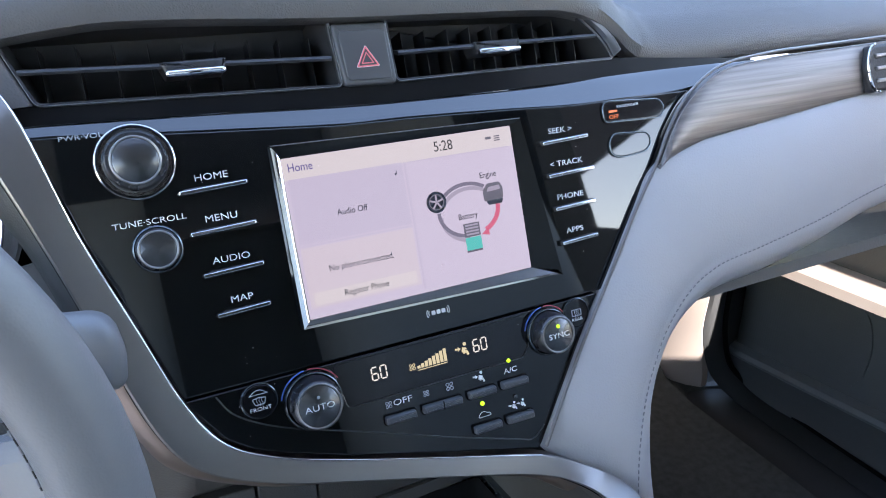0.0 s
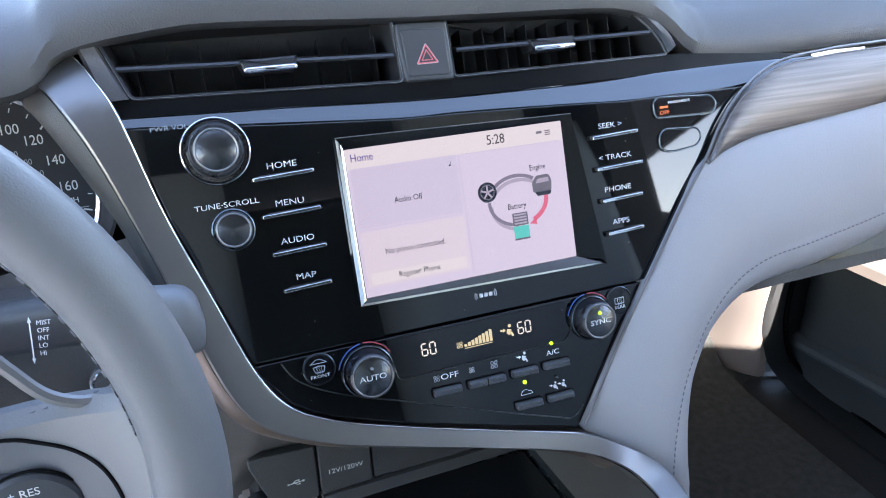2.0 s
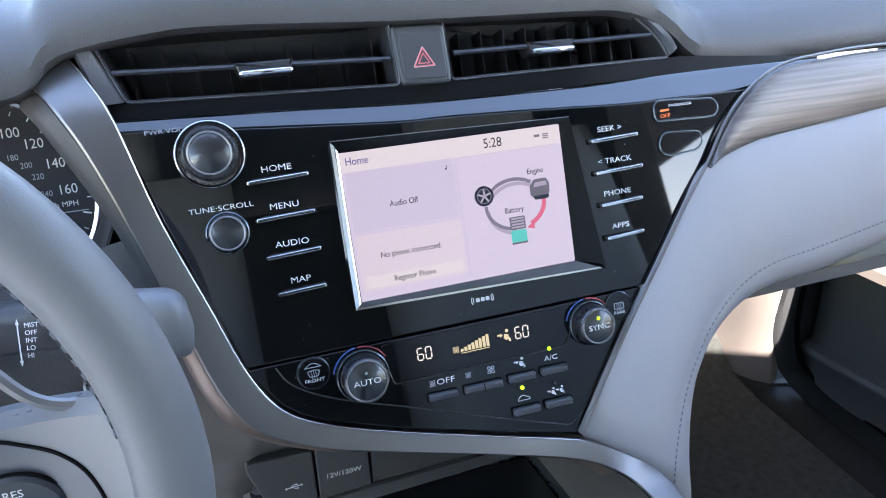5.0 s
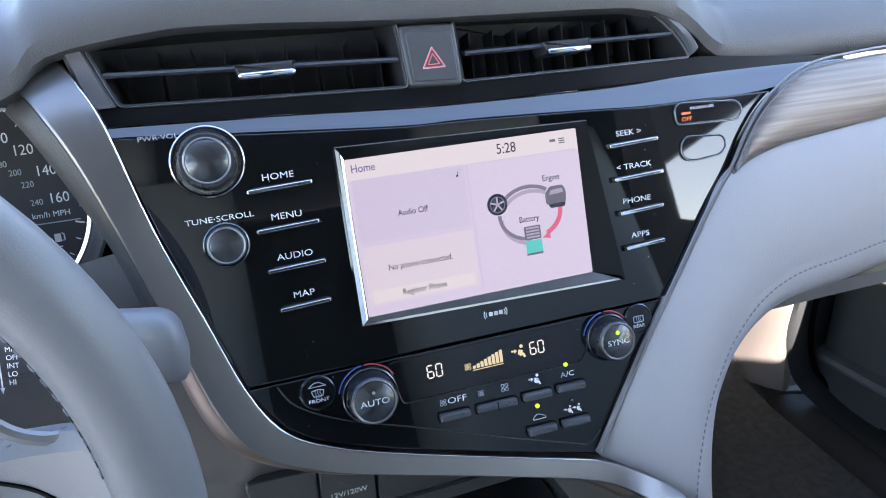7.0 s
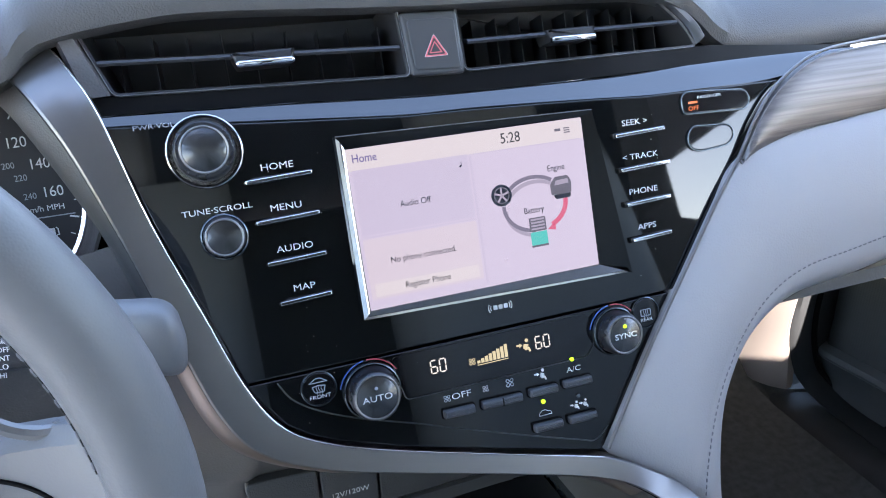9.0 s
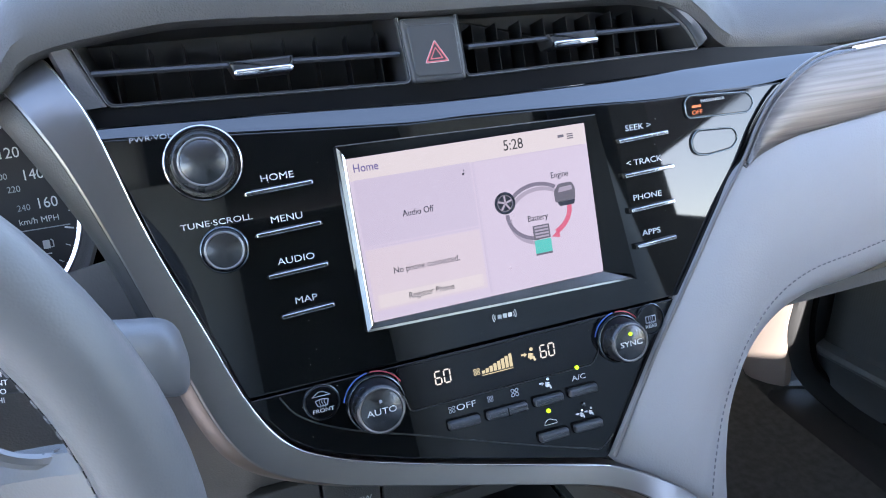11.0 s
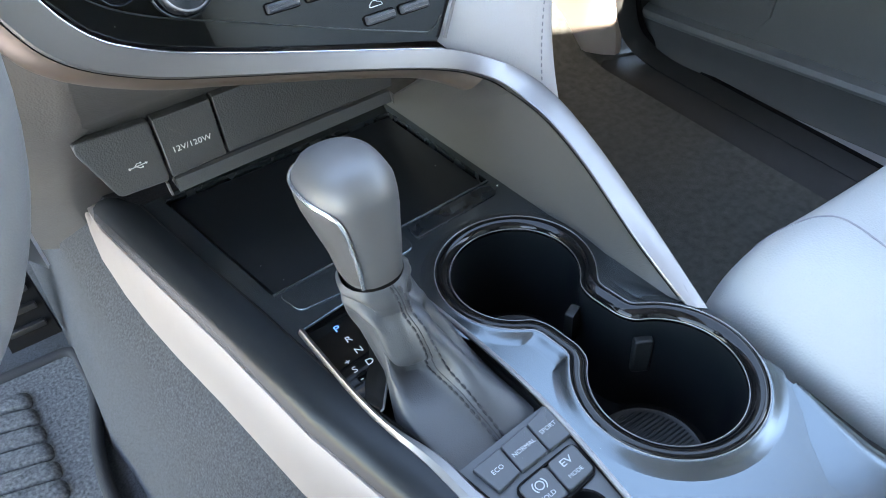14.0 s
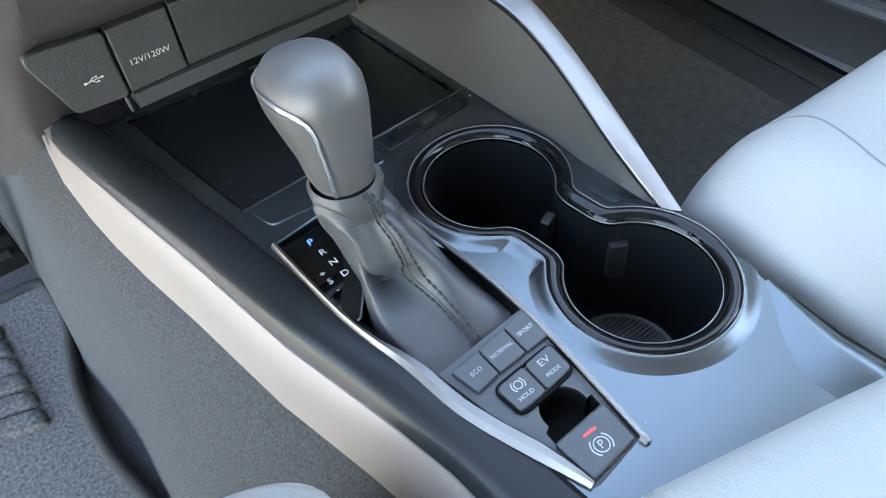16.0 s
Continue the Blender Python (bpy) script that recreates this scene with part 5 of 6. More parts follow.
part("lower_lip", loft([[(-0.112, -0.0235, 0.0), (-0.112, -0.0245, 0.003), (-0.112, -0.034, 0.005), (-0.112, -0.036, -0.02)], [(0.066, -0.0205, 0.0), (0.066, -0.0215, 0.003), (0.066, -0.030, 0.005), (0.066, -0.032, -0.02)]]), SOCKET, socket, "grey ledge under the flap")
part("clip", plate(rect(0.0012, 0.009, 0.0004, 0.0668, -0.027), -0.003, 0.006), SILVER, socket)
part("clip", plate(rect(0.0016, 0.010, 0.0004, -0.1175, -0.030), -0.003, 0.004), SILVER, socket)

# ---- console ----
console = thing("center_console", "satin black centre console with a pale cream side panel", "console", TOP)
KNOTS = [(-0.9, -0.045), (-0.45, -0.047), (-0.36, -0.052), (-0.30, -0.060), (-0.25, -0.070), (-0.18, -0.089), (-0.088, -0.106), (0.0, -0.124), (0.075, -0.138)]
BEZEL = [(-0.0940, -0.1225), (-0.0885, -0.194), (-0.0785, -0.246), (-0.0710, -0.291), (-0.0480, -0.3520), (-0.0430, -0.3530), (-0.0125, -0.3480), (-0.0105, -0.3440), (-0.0055, -0.250), (-0.0140, -0.160), (-0.0220, -0.1130)]
bez = rounded(BEZEL, 0.004, 3)
CUP1, CUP2, RC1, RC2 = Vector((0.0455, -0.1615)), Vector((0.0605, -0.2805)), 0.0485, 0.0495


def figure(d=0.0, n=26):
    """Outline of the two joined cup wells, moved outwards by d."""
    hw = 0.023 + d
    ax = (CUP2 - CUP1).normalized()
    base = math.atan2(ax.y, ax.x)
    o = []
    for c0, r, b in ((CUP1, RC1, base), (CUP2, RC2, base + math.pi)):
        g = math.asin(hw / (r + d)) + 0.10
        for i in range(n + 1):
            a = b + g + (2 * math.pi - 2 * g) * i / n
            o.append(c0 + (r + d) * Vector((math.cos(a), math.sin(a))))
        last = o[-1]
        nxt = (CUP2 + CUP1) / 2
        side = Vector((-ax.y, ax.x))
        sgn = 1 if (last - nxt).dot(side) > 0 else -1
        m0 = nxt + side * sgn * hw
        q = ax if c0 is CUP1 else -ax
        for t in (-0.012, 0.0, 0.012):
            o.append(m0 + q * t)
    for _ in range(2):      # ease the corners
        o = [p for a, b in zip(o, o[1:] + o[:1]) for p in (a * 0.75 + b * 0.25, a * 0.25 + b * 0.75)]
    return o


right_edge = [(-0.9, 0.112), (-0.394, 0.1075), (-0.360, 0.1070), (-0.340, 0.1090), (-0.325, 0.1115), (-0.309, 0.1130), (-0.26, 0.1130), (-0.115, 0.1015), (-0.054, 0.0955), (0.085, 0.0875)]
outer = [(x, y) for y, x in KNOTS] + [(x, y) for y, x in reversed(right_edge)]
TRAY = rounded([(-0.094, -0.082), (0.0905, -0.0712), (0.082, 0.066), (-0.122, 0.070)], 0.004, 3)
LIP = rounded([(-0.0915, -0.0835), (-0.0855, -0.1065), (-0.0560, -0.1085), (0.0060, -0.1000), (0.0060, -0.0835)], 0.006, 4)
part("top", holed(outer, [bez, figure(0.001), TRAY], -0.006, 0.0), SATIN_BLACK, console, "satin black top")
rows = []
for y, x in KNOTS:
    e = side_line(y)
    rows.append([(x, y, -0.004), (x, y, 0.0), (x - (x - e) * 0.35, y, 0.0008), (x - (x - e) * 0.68, y, -0.0022), (x - (x - e) * 0.9, y, -0.008), (e, y, -0.0145), (e + 0.002, y, -0.018), (e + 0.01, y, -0.016)])
e = -0.173
rows.append([(-0.150, 0.097, -0.006), (-0.150, 0.097, 0.0), (-0.158, 0.097, 0.004), (-0.165, 0.097, 0.004), (-0.170, 0.097, 0.0), (e, 0.097, -0.010), (e + 0.002, 0.097, -0.016), (e + 0.01, 0.097, -0.014)])
part("rail", loft(rows), SOFT_BLACK, console, "rolled soft black edge")
rows, gap_rows = [], []
for y, x in [(-0.9, 0.128), (-0.60, 0.1255), (-0.45, 0.1245), (-0.394, 0.1235), (-0.372, 0.1210), (-0.351, 0.1185), (-0.338, 0.1167), (-0.325, 0.1150)]:
    w = 0.06 + 0.94 * min(1.0, max(0.0, (-0.320 - y) / 0.045)) ** 1.3
    rows.append([(x - 0.046 * w, y, -0.003), (x - 0.046 * w, y, 0.0001), (x - 0.038 * w, y, 0.0010 * w), (x - 0.030 * w, y, 0.0030 * w), (x - 0.023 * w, y, 0.0042 * w), (x - 0.017 * w, y, 0.0038 * w),
                 (x - 0.012 * w, y, 0.0016 * w), (x - 0.010 * w, y, -0.0010), (x - 0.012 * w, y, -0.006)])
    gap_rows.append([(x - 0.013 * w, y, -0.004), (x - 0.0115 * w, y, 0.0010 * w), (x - 0.006 * w, y, -0.0030 * w), (x + 0.001, y, -0.0105), (x + 0.005, y, -0.020), (x - 0.006, y, -0.022)])
# black band stands in for the shaded gap between console and seat
part("gap_shade", loft(gap_rows), BLACK, console, "dark band for the shaded gap beside the passenger seat")
part("rolled_edge", loft(rows), SATIN_BLACK, console, "rolled satin edge beside the passenger seat")
part("tray_floor", plate(inset(TRAY, -0.003), -0.014, -0.0078), TRAY_BLACK, console, "black storage tray")
part("tray_wall", loft([[(p.x, p.y, 0.0004) for p in TRAY], [(p.x, p.y, -0.0080) for p in inset(TRAY, 0.001)]], caps=False), TRAY_BLACK, console)
part("charge_mat", plate(rounded([(-0.0915, -0.0795), (0.0880, -0.0687), (0.0796, 0.0636), (-0.1192, 0.0675)], 0.004, 3), -0.0082, -0.0034, 0.0006), surface("rubber_mat", (0.009, 0.011, 0.013), 0.34, grain=0.12, grain_scale=1600), console, "thin rubber mat")
part("tray_edge", tube([(-0.094, -0.0815, 0.0006), (-0.05, -0.0790, 0.0008), (0.090, -0.0707, 0.0006)], 0.0009, 6), SATIN_BLACK, console)
part("finger_lip", plate(LIP, -0.001, 0.0012, 0.0008), SATIN_BLACK, console)
part("ledge_strip", plate(rounded([(0.0120, -0.0940), (0.0120, -0.0780), (0.0890, -0.0735), (0.0870, -0.0875)], 0.003, 4), -0.001, 0.0012, 0.0008), TRAY_BLACK, console, "black strip behind the tray")
part("slot", plate([(0.046, -0.0868), (0.060, -0.0860), (0.062, -0.0800), (0.048, -0.0808)], 0.0008, 0.0016, 0.0003), SATIN_BLACK, console)
part("groove", tube([(x, y, 0.0006) for y, x in KNOTS], 0.0008, 6), BLACK, console, "dark joint along the rolled edge")
ys = [0.128, 0.115, 0.09, 0.05, 0.0, -0.088, -0.182, -0.255, -0.296, -0.36, -0.45, -0.9]
rows = []
for y in ys:
    e = side_line(y)
    f = min(1.0, max(0.02, (0.130 - y) / 0.11)) ** 0.6
    lo = e - 0.003 - 0.013 * f
    rows.append([(e + 0.006, y, -0.0165), (e - 0.0005, y, -0.0175), (e - 0.004 * f, y, -0.022), (mix((e, 0), (lo, 0), 0.6).x, y, -0.018 - 0.026 * f), (lo, y, -0.018 - 0.046 * f), (lo + 0.004, y, -0.018 - 0.050 * f), (lo + 0.015, y, -0.018 - 0.046 * f)])
part("side_panel", loft(rows), surface("cream_side", (0.262, 0.223, 0.204), 0.42, vary=0.03, grain=0.12, grain_scale=900), console, "smooth cream side panel")

# cups
cup = thing("cup_holder", "two joined black cup holders with gloss rims", "cup holder", TOP)
part("rim", loft([[(p.x, p.y, z) for p in figure(d)] for d, z in ((0.0046, -0.003), (0.0045, 0.0026), (0.0040, 0.0036), (0.0030, 0.0043), (0.0016, 0.0045), (0.0002, 0.0043), (-0.0018, 0.0035), (-0.0036, 0.0020), (-0.0048, 0.0), (-0.0054, -0.004))], caps=False), surface("rim_gloss", (0.004, 0.0045, 0.005), 0.05, vary=0.0, rough_vary=0.02, spec=0.35), cup, "gloss black rim")
part("collar", loft([[(min(p.x, 0.1128 + 0.2 * max(0.0, -0.30 - p.y)), p.y, z if p.x < 0.112 else min(z, 0.0008)) for p in figure(d)] for d, z in ((0.0160, -0.0004), (0.0138, 0.0002), (0.0115, 0.0008), (0.0095, 0.0017), (0.0078, 0.0027), (0.0064, 0.0034), (0.0054, 0.0037), (0.0048, 0.0036), (0.0046, -0.003))], caps=False), SATIN_BLACK, cup, "satin black raised collar")
part("rim_line", tube([(p.x, p.y, 0.0002) for p in figure(-0.0052)], 0.0004, 6, closed=True), SILVER, cup, "thin bright line")
part("rim_line", tube([(p.x, p.y, 0.0036) for p in figure(0.0048)], 0.0004, 6, closed=True), SILVER, cup, "thin bright line")
WELL = surface("well_black", (0.008, 0.0105, 0.013), 0.38, vary=0.05, spec=0.25)
part("well", loft([[(p.x, p.y, -0.002) for p in figure(-0.0055)], [(p.x, p.y, -0.03) for p in figure(-0.0063)], [(p.x, p.y, -0.084) for p in figure(-0.0080)]], caps=False), WELL, cup)
part("well_floor", holed(figure(-0.0075), [], -0.088, -0.084), BLACK, cup)
RUBBER = surface("cup_rubber", (0.015, 0.0175, 0.019), 0.42, vary=0.05, spec=0.4)
for c0, r in ((CUP1, 0.036), (CUP2, 0.037)):
    m = part("rubber_insert", turned([(r, -0.0838), (r, -0.0825), (r - 0.001, -0.0818), (r - 0.003, -0.0830), (0.0005, -0.0830)], 40), RUBBER, cup, "ribbed rubber insert", at=pose(c0.x, c0.y, 0))
    for i in range(-11, 12):
        w = math.sqrt(max(0.0, (r - 0.004) ** 2 - (i * 0.0029) ** 2))
        part("rib", plate(rect(2 * w, 0.0012, 0, 0, i * 0.0029), -0.0832, -0.0822), RUBBER, m, smooth=0)
for x, y, a in ((0.0830, -0.2420, -75), (0.0640, -0.2030, 150), (0.0180, -0.2660, 40)):
    g = part("grip", plate(rect(0.012, 0.030, 0.002), 0, 0.0065, 0.0015), RUBBER, cup, "sprung grip tab")
    n = Vector((math.cos(radians(a)), math.sin(radians(a)), 0))
    c0 = CUP1 if y > -0.22 else CUP2
    n = (Vector((c0.x, c0.y, 0)) - Vector((x, y, 0))).normalized()
    zx = Vector((-n.y, n.x, 0))
    g.matrix_basis = Matrix(((zx.x, 0, n.x, x), (zx.y, 0, n.y, y), (0, 1, 0, -0.030), (0, 0, 0, 1)))

# ---- gear selector ----
gear = thing("gear_selector", "grey leather gear lever with stitched gaiter and selector panel", "gear lever", TOP)
inner = inset(bez, 0.002)
part("well", plate(inset(bez, -0.001), -0.030, -0.020), DARK, gear)
part("well_wall", loft([[(p.x, p.y, -0.001) for p in bez], [(p.x, p.y, -0.022) for p in bez]], caps=False), DARK, gear)
rows = []
for i, (x, y) in enumerate(curve(BEZEL[:5], 6)):
    t = i / 24
    w = min(1.0, max(0.0, (t - 0.32) / 0.26))
    w = 0.0036 + 0.0060 * w * w * (3 - 2 * w)
    if t > 0.88:
        w *= 1 - 0.6 * (t - 0.88) / 0.12
    a = Vector((0.93, 0.36)) if t > 0.4 else Vector((1, 0.1))
    a = a.normalized()
    rows.append([(x - 0.0008, y, -0.004), (x - 0.0006, y, 0.0018), (x + a.x * w * 0.3, y + a.y * w * 0.3, 0.0040), (x + a.x * w * 0.8, y + a.y * w * 0.8, 0.0030), (x + a.x * w, y + a.y * w, 0.0005), (x + a.x * w, y + a.y * w, -0.006)])
part("bezel", loft(rows), STRIP, gear, "satin silver bezel")
part("bezel_line", tube([(x, y, 0.0014) for x, y in curve(BEZEL[6:], 6)], 0.0017, 8), SILVER, gear, "satin silver bezel")
part("bezel_line", tube([(x, y, 0.0012) for x, y in (BEZEL[-1], (-0.05, -0.1165), BEZEL[0])], 0.0011, 8), SATIN_BLACK, gear)
ind = part("indicator", plate(rounded([(-0.0905, -0.1245), (-0.0855, -0.1940), (-0.0830, -0.2030), (-0.0795, -0.2020), (-0.0630, -0.1800), (-0.0580, -0.1650), (-0.0560, -0.1260)], 0.002), -0.008, -0.0005, 0.0006), GLOSS, gear, "gloss black selector panel")
for text, x, y, m in (("P", -0.0730, -0.1330, BLUE_LED), ("R", -0.0712, -0.1450, WHITE_PRINT), ("N", -0.0700, -0.1562, WHITE_PRINT), ("D", -0.0690, -0.1680, WHITE_PRINT), ("S", -0.0792, -0.1682, WHITE_PRINT), ("+", -0.0800, -0.1605, WHITE_PRINT), ("-", -0.0790, -0.1762, WHITE_PRINT)):
    lettering(text, 0.0046 if m is not BLUE_LED else 0.0052, m, ind, x, y, -0.0003, wide=1.1)
part("indicator_line", tube([(-0.0830, -0.2035, 0.0003), (-0.0795, -0.2025, 0.0003), (-0.0635, -0.1815, 0.0003), (-0.0585, -0.1660, 0.0003)], 0.0008, 6), SILVER, gear)


def knob_ring(h):
    """centre and half axes of the lever's head at that height over the console."""
    k = [(0.064, -0.1600, 0.0168, 0.0178), (0.080, -0.1570, 0.0190, 0.0215), (0.092, -0.1500, 0.0220, 0.0272), (0.102, -0.1455, 0.0243, 0.0312), (0.110, -0.1445, 0.0250, 0.0318),
         (0.118, -0.1455, 0.0240, 0.0304), (0.1252, -0.1465, 0.0205, 0.0254), (0.1302, -0.1475, 0.0148, 0.0178), (0.1324, -0.1478, 0.0074, 0.0090), (0.1328, -0.1478, 0.001, 0.001)]
    for p, q in zip(k, k[1:]):
        if h <= q[0]:
            t = max(0, (h - p[0]) / (q[0] - p[0]))
            return [p[i] + (q[i] - p[i]) * t for i in (1, 2, 3)]
    return k[-1][1:]


def knob_at(h, a, d=0.0):
    cy, rx, ry = knob_ring(h)
    ca, sa = math.cos(radians(a)), math.sin(radians(a))
    e = 0.85
    x = math.copysign(abs(ca) ** e, ca) * (rx + d)
    y = math.copysign(abs(sa) ** e, sa) * (ry + d)
    return Vector((-0.0530 - 0.02 * (h - 0.046) + 0.0012 * min(1.0, max(0.0, (h - 0.070) / 0.03)) + x, cy + y, h))


HS = [0.064, 0.072, 0.080, 0.086, 0.092, 0.102, 0.110, 0.118, 0.1252, 0.1302, 0.1324, 0.1328]
HS = sorted(set(HS + [(a + b) / 2 for a, b in zip(HS[:8], HS[1:9])]))
bm = loft([[knob_at(h, 360 * j / 40) for j in range(40)] for h in HS])
kn = part("knob", bm, surface("knob_leather", (0.085, 0.084, 0.083), 0.46, vary=0.04, spec=1.0, rough_vary=0.03), gear, "smooth grey leather knob")
rows = []
for h in [0.0665 + 0.0470 * i / 12 for i in range(13)]:
    last = 234 - 4 * abs(h - 0.09) / 0.025
    rows.append([knob_at(h, 128 + (last - 128) * j / 20, 0.0005) for j in range(21)])
part("inlay", skin(rows, 0.0006), surface("knob_inlay", (0.075, 0.072, 0.069), 0.42, vary=0.08, grain=0.25, grain_scale=1500, pebble=True), kn, "pebbled leather inlay below the strip")
line = [knob_at(h, a, 0.0010) for h, a in ((0.1150, 120), (0.1160, 140), (0.1165, 160), (0.1170, 180), (0.1168, 202), (0.1145, 223), (0.1104, 233), (0.1016, 237), (0.0928, 236), (0.0808, 233), (0.0696, 231), (0.065, 230))]
part("bright_strip", tube(curve(line, 8), [0.0006] + [0.0012] * (len(curve(line, 8)) - 2) + [0.0010], 8), POLISHED, kn, "polished strip")
part("collar", loft([[(*(knob_at(0.064, 360 * j / 32, -0.001).xy), h) for j in range(32)] for h in (0.058, 0.065)]), BLACK, gear)


def gaiter_ring(t, n=96):
    """Section of the gaiter: a rounded box below, a circle at the lever's neck."""
    base = rounded([(-0.0740, -0.2580), (-0.0075, -0.2520), (-0.0165, -0.1220), (-0.0560, -0.1240), (-0.0610, -0.1800), (-0.0780, -0.2080)], 0.007, 7)
    o = []
    h = -0.008 + 0.0695 * t
    for j in range(n):
        a = 2 * math.pi * j / n
        d = Vector((math.cos(a), math.sin(a)))
        back = max(0.0, -d.y) ** 1.5
        flare = max(back, max(0.0, d.x) ** 1.3)
        w = 1 - (1 - t) ** (3.0 - 1.85 * flare)
        c0 = Vector((-0.044, -0.186)).lerp(Vector((-0.0535, -0.160)), w)
        far = max((Vector(p) - Vector((-0.044, -0.186))).dot(d) for p in base)
        best = None
        for p, q in zip(base, base[1:] + base[:1]):
            e = Vector(q) - Vector(p)
            f = Vector(p) - Vector((-0.044, -0.186))
            den = d.x * e.y - d.y * e.x
            if abs(den) < 1e-12:
                continue
            u = (f.x * e.y - f.y * e.x) / den
            v = (f.x * d.y - f.y * d.x) / den
            if u > 0 and -1e-6 <= v <= 1 + 1e-6 and (best is None or u > best):
                best = u
        r0 = best or far
        r = r0 * (1 - w) + 0.0178 * w
        deg = math.degrees(a)
        up = max(0.0, math.sin(math.pi * t)) ** 0.6
        fold = (0.0012 * math.sin(a * 3 + 7 * t + 0.6) + 0.0009 * math.sin(a * 7 - t * 9)) * up
        fold -= 0.0095 * math.exp(-((deg - 318) / 17) ** 2 - ((t - 0.34) / 0.24) ** 2)
        fold += 0.0030 * math.exp(-((deg - 278) / 9) ** 2) * up
        fold -= 0.0034 * math.exp(-((t - 0.80 + 0.0008 * (deg - 270)) / 0.030) ** 2) * (0.5 + 0.5 * math.cos(a - radians(260)))
        fold += 0.0026 * math.exp(-((t - 0.70 + 0.0008 * (deg - 270)) / 0.05) ** 2) * (0.5 + 0.5 * math.cos(a - radians(260)))
        fold -= 0.0060 * math.exp(-((deg - 212) / 30) ** 2 - ((t - 0.32) / 0.26) ** 2)
        bulge = 0.0030 * math.exp(-((t - 0.93) / 0.05) ** 2)
        r, hh = r + fold + bulge, h
        # beside the selector panel the skirt lies flat and the leather above hangs over it in a fold
        m = math.exp(-((deg - 258) / 24) ** 4)
        if m > 0.01:
            steps = [(0, r0, -0.008), (0.15, r0 * 0.86, -0.003), (0.30, max(r0 * 0.64, 0.021), 0.003), (0.40, 0.0200, 0.004), (0.47, 0.0200, 0.010), (0.55, 0.0270, 0.0145), (0.63, 0.0280, 0.022),
                     (0.74, 0.0235, 0.036), (0.81, 0.0188, 0.0435), (0.88, 0.0208, 0.050), (0.94, 0.0203, 0.056), (1.0, 0.0178, 0.0615)]
            for p0, p1 in zip(steps, steps[1:]):
                if p0[0] <= t <= p1[0]:
                    f = (t - p0[0]) / (p1[0] - p0[0])
                    f = f * f * (3 - 2 * f)
                    r, hh = r + m * (p0[1] + (p1[1] - p0[1]) * f - r), hh + m * (p0[2] + (p1[2] - p0[2]) * f - hh)
                    break
        p = c0 + d * r
        o.append(Vector((p.x, p.y, hh)))
    return o


N = 36
rings = [gaiter_ring(i / N) for i in range(N + 1)]
part("gaiter", loft(rings, caps=False), surface("gaiter_leather", (0.060, 0.063, 0.068), 0.42, vary=0.06, grain=0.2, grain_scale=1500, pebble=True), gear, "folded grey leather gaiter")
for side in (-1, 0, 1):
    pts = []
    for i in range(N + 1):
        t = i / N
        centre = Vector((-0.044, -0.186)).lerp(Vector((-0.0535, -0.160)), min(1.0, t * 1.4))
        j = (-83 + 3 * t) / 360 % 1 * 96
        p = rings[i][int(j)].lerp(rings[i][(int(j) + 1) % 96], j % 1)
        reach = (p.xy - centre).length
        j = ((-83 + 3 * t) + math.degrees(0.0023 * side / reach)) / 360 % 1 * 96
        p = rings[i][int(j)].lerp(rings[i][(int(j) + 1) % 96], j % 1)
        away = (p.xy - centre).normalized()
        pts.append(p + Vector((away.x * 0.0004, away.y * 0.0004, 0.0004)) * abs(side))
    if side:
        stitches(pts[1:], 0.0046, 0.0036, 0.00080, THREAD_DARK, gear)
    else:
        part("seam", tube(pts, 0.00035, 6), THREAD_DARK, gear, "sewn seam")

# ---- drive mode keys and parking brake ----
MODE = surface("mode_grey", (0.06, 0.065, 0.072), 0.4, vary=0.03, grain=0.1, grain_scale=1500)
modes = thing("drive_mode_panel", "grey drive mode key panel behind the gear lever", "switch panel", TOP)
RECESS = [(-0.0455, -0.3262), (-0.0135, -0.3242), (-0.0130, -0.3160)] + [(p.x, p.y) for p in circle(0.0128, 20, -0.0290, -0.3138, -10, 190)] + [(-0.0450, -0.3180)]
part("base", holed(rounded([(-0.0705, -0.2590), (-0.0060, -0.2530), (-0.0120, -0.3485), (-0.0465, -0.3530)], 0.002), [RECESS], -0.004, -0.0012), MODE, modes)
for text, q in (("ECO", [(-0.0615, -0.2630), (-0.0428, -0.2612), (-0.0425, -0.2790), (-0.0575, -0.2812)]), ("NORMAL", [(-0.0418, -0.2610), (-0.0232, -0.2585), (-0.0234, -0.2778), (-0.0416, -0.2790)]),
                ("SPORT", [(-0.0222, -0.2583), (-0.0065, -0.2548), (-0.0068, -0.2770), (-0.0224, -0.2778)])):
    b = part("mode_key", plate(rounded(q, 0.001, 2), -0.002, 0.0018, 0.0008), MODE, modes, f"grey key marked {text}")
    cx, cy = sum(p[0] for p in q) / 4, sum(p[1] for p in q) / 4
    lettering(text, 0.0026, GREY_PRINT, b, cx, cy, 0.0019, turn=4, wide=1.0)
o = rounded([(-0.0500, -0.2845), (-0.0100, -0.2815), (-0.0105, -0.3000), (-0.0290, -0.3025), (-0.0480, -0.3035)], 0.0045, 4)
part("key_well", ring_plate(inset(o, -0.0012), inset(o, 0.0001), -0.002, 0.0006), BLACK, modes)
b = part("hold_key", plate(rounded([(-0.0495, -0.2850), (-0.0302, -0.2832), (-0.0302, -0.3018), (-0.0478, -0.3032)], 0.003), -0.002, 0.0020, 0.0010), MODE, modes, "grey brake hold key")
lettering("HOLD", 0.0025, GREY_PRINT, b, -0.0398, -0.2975, 0.0021, turn=3)
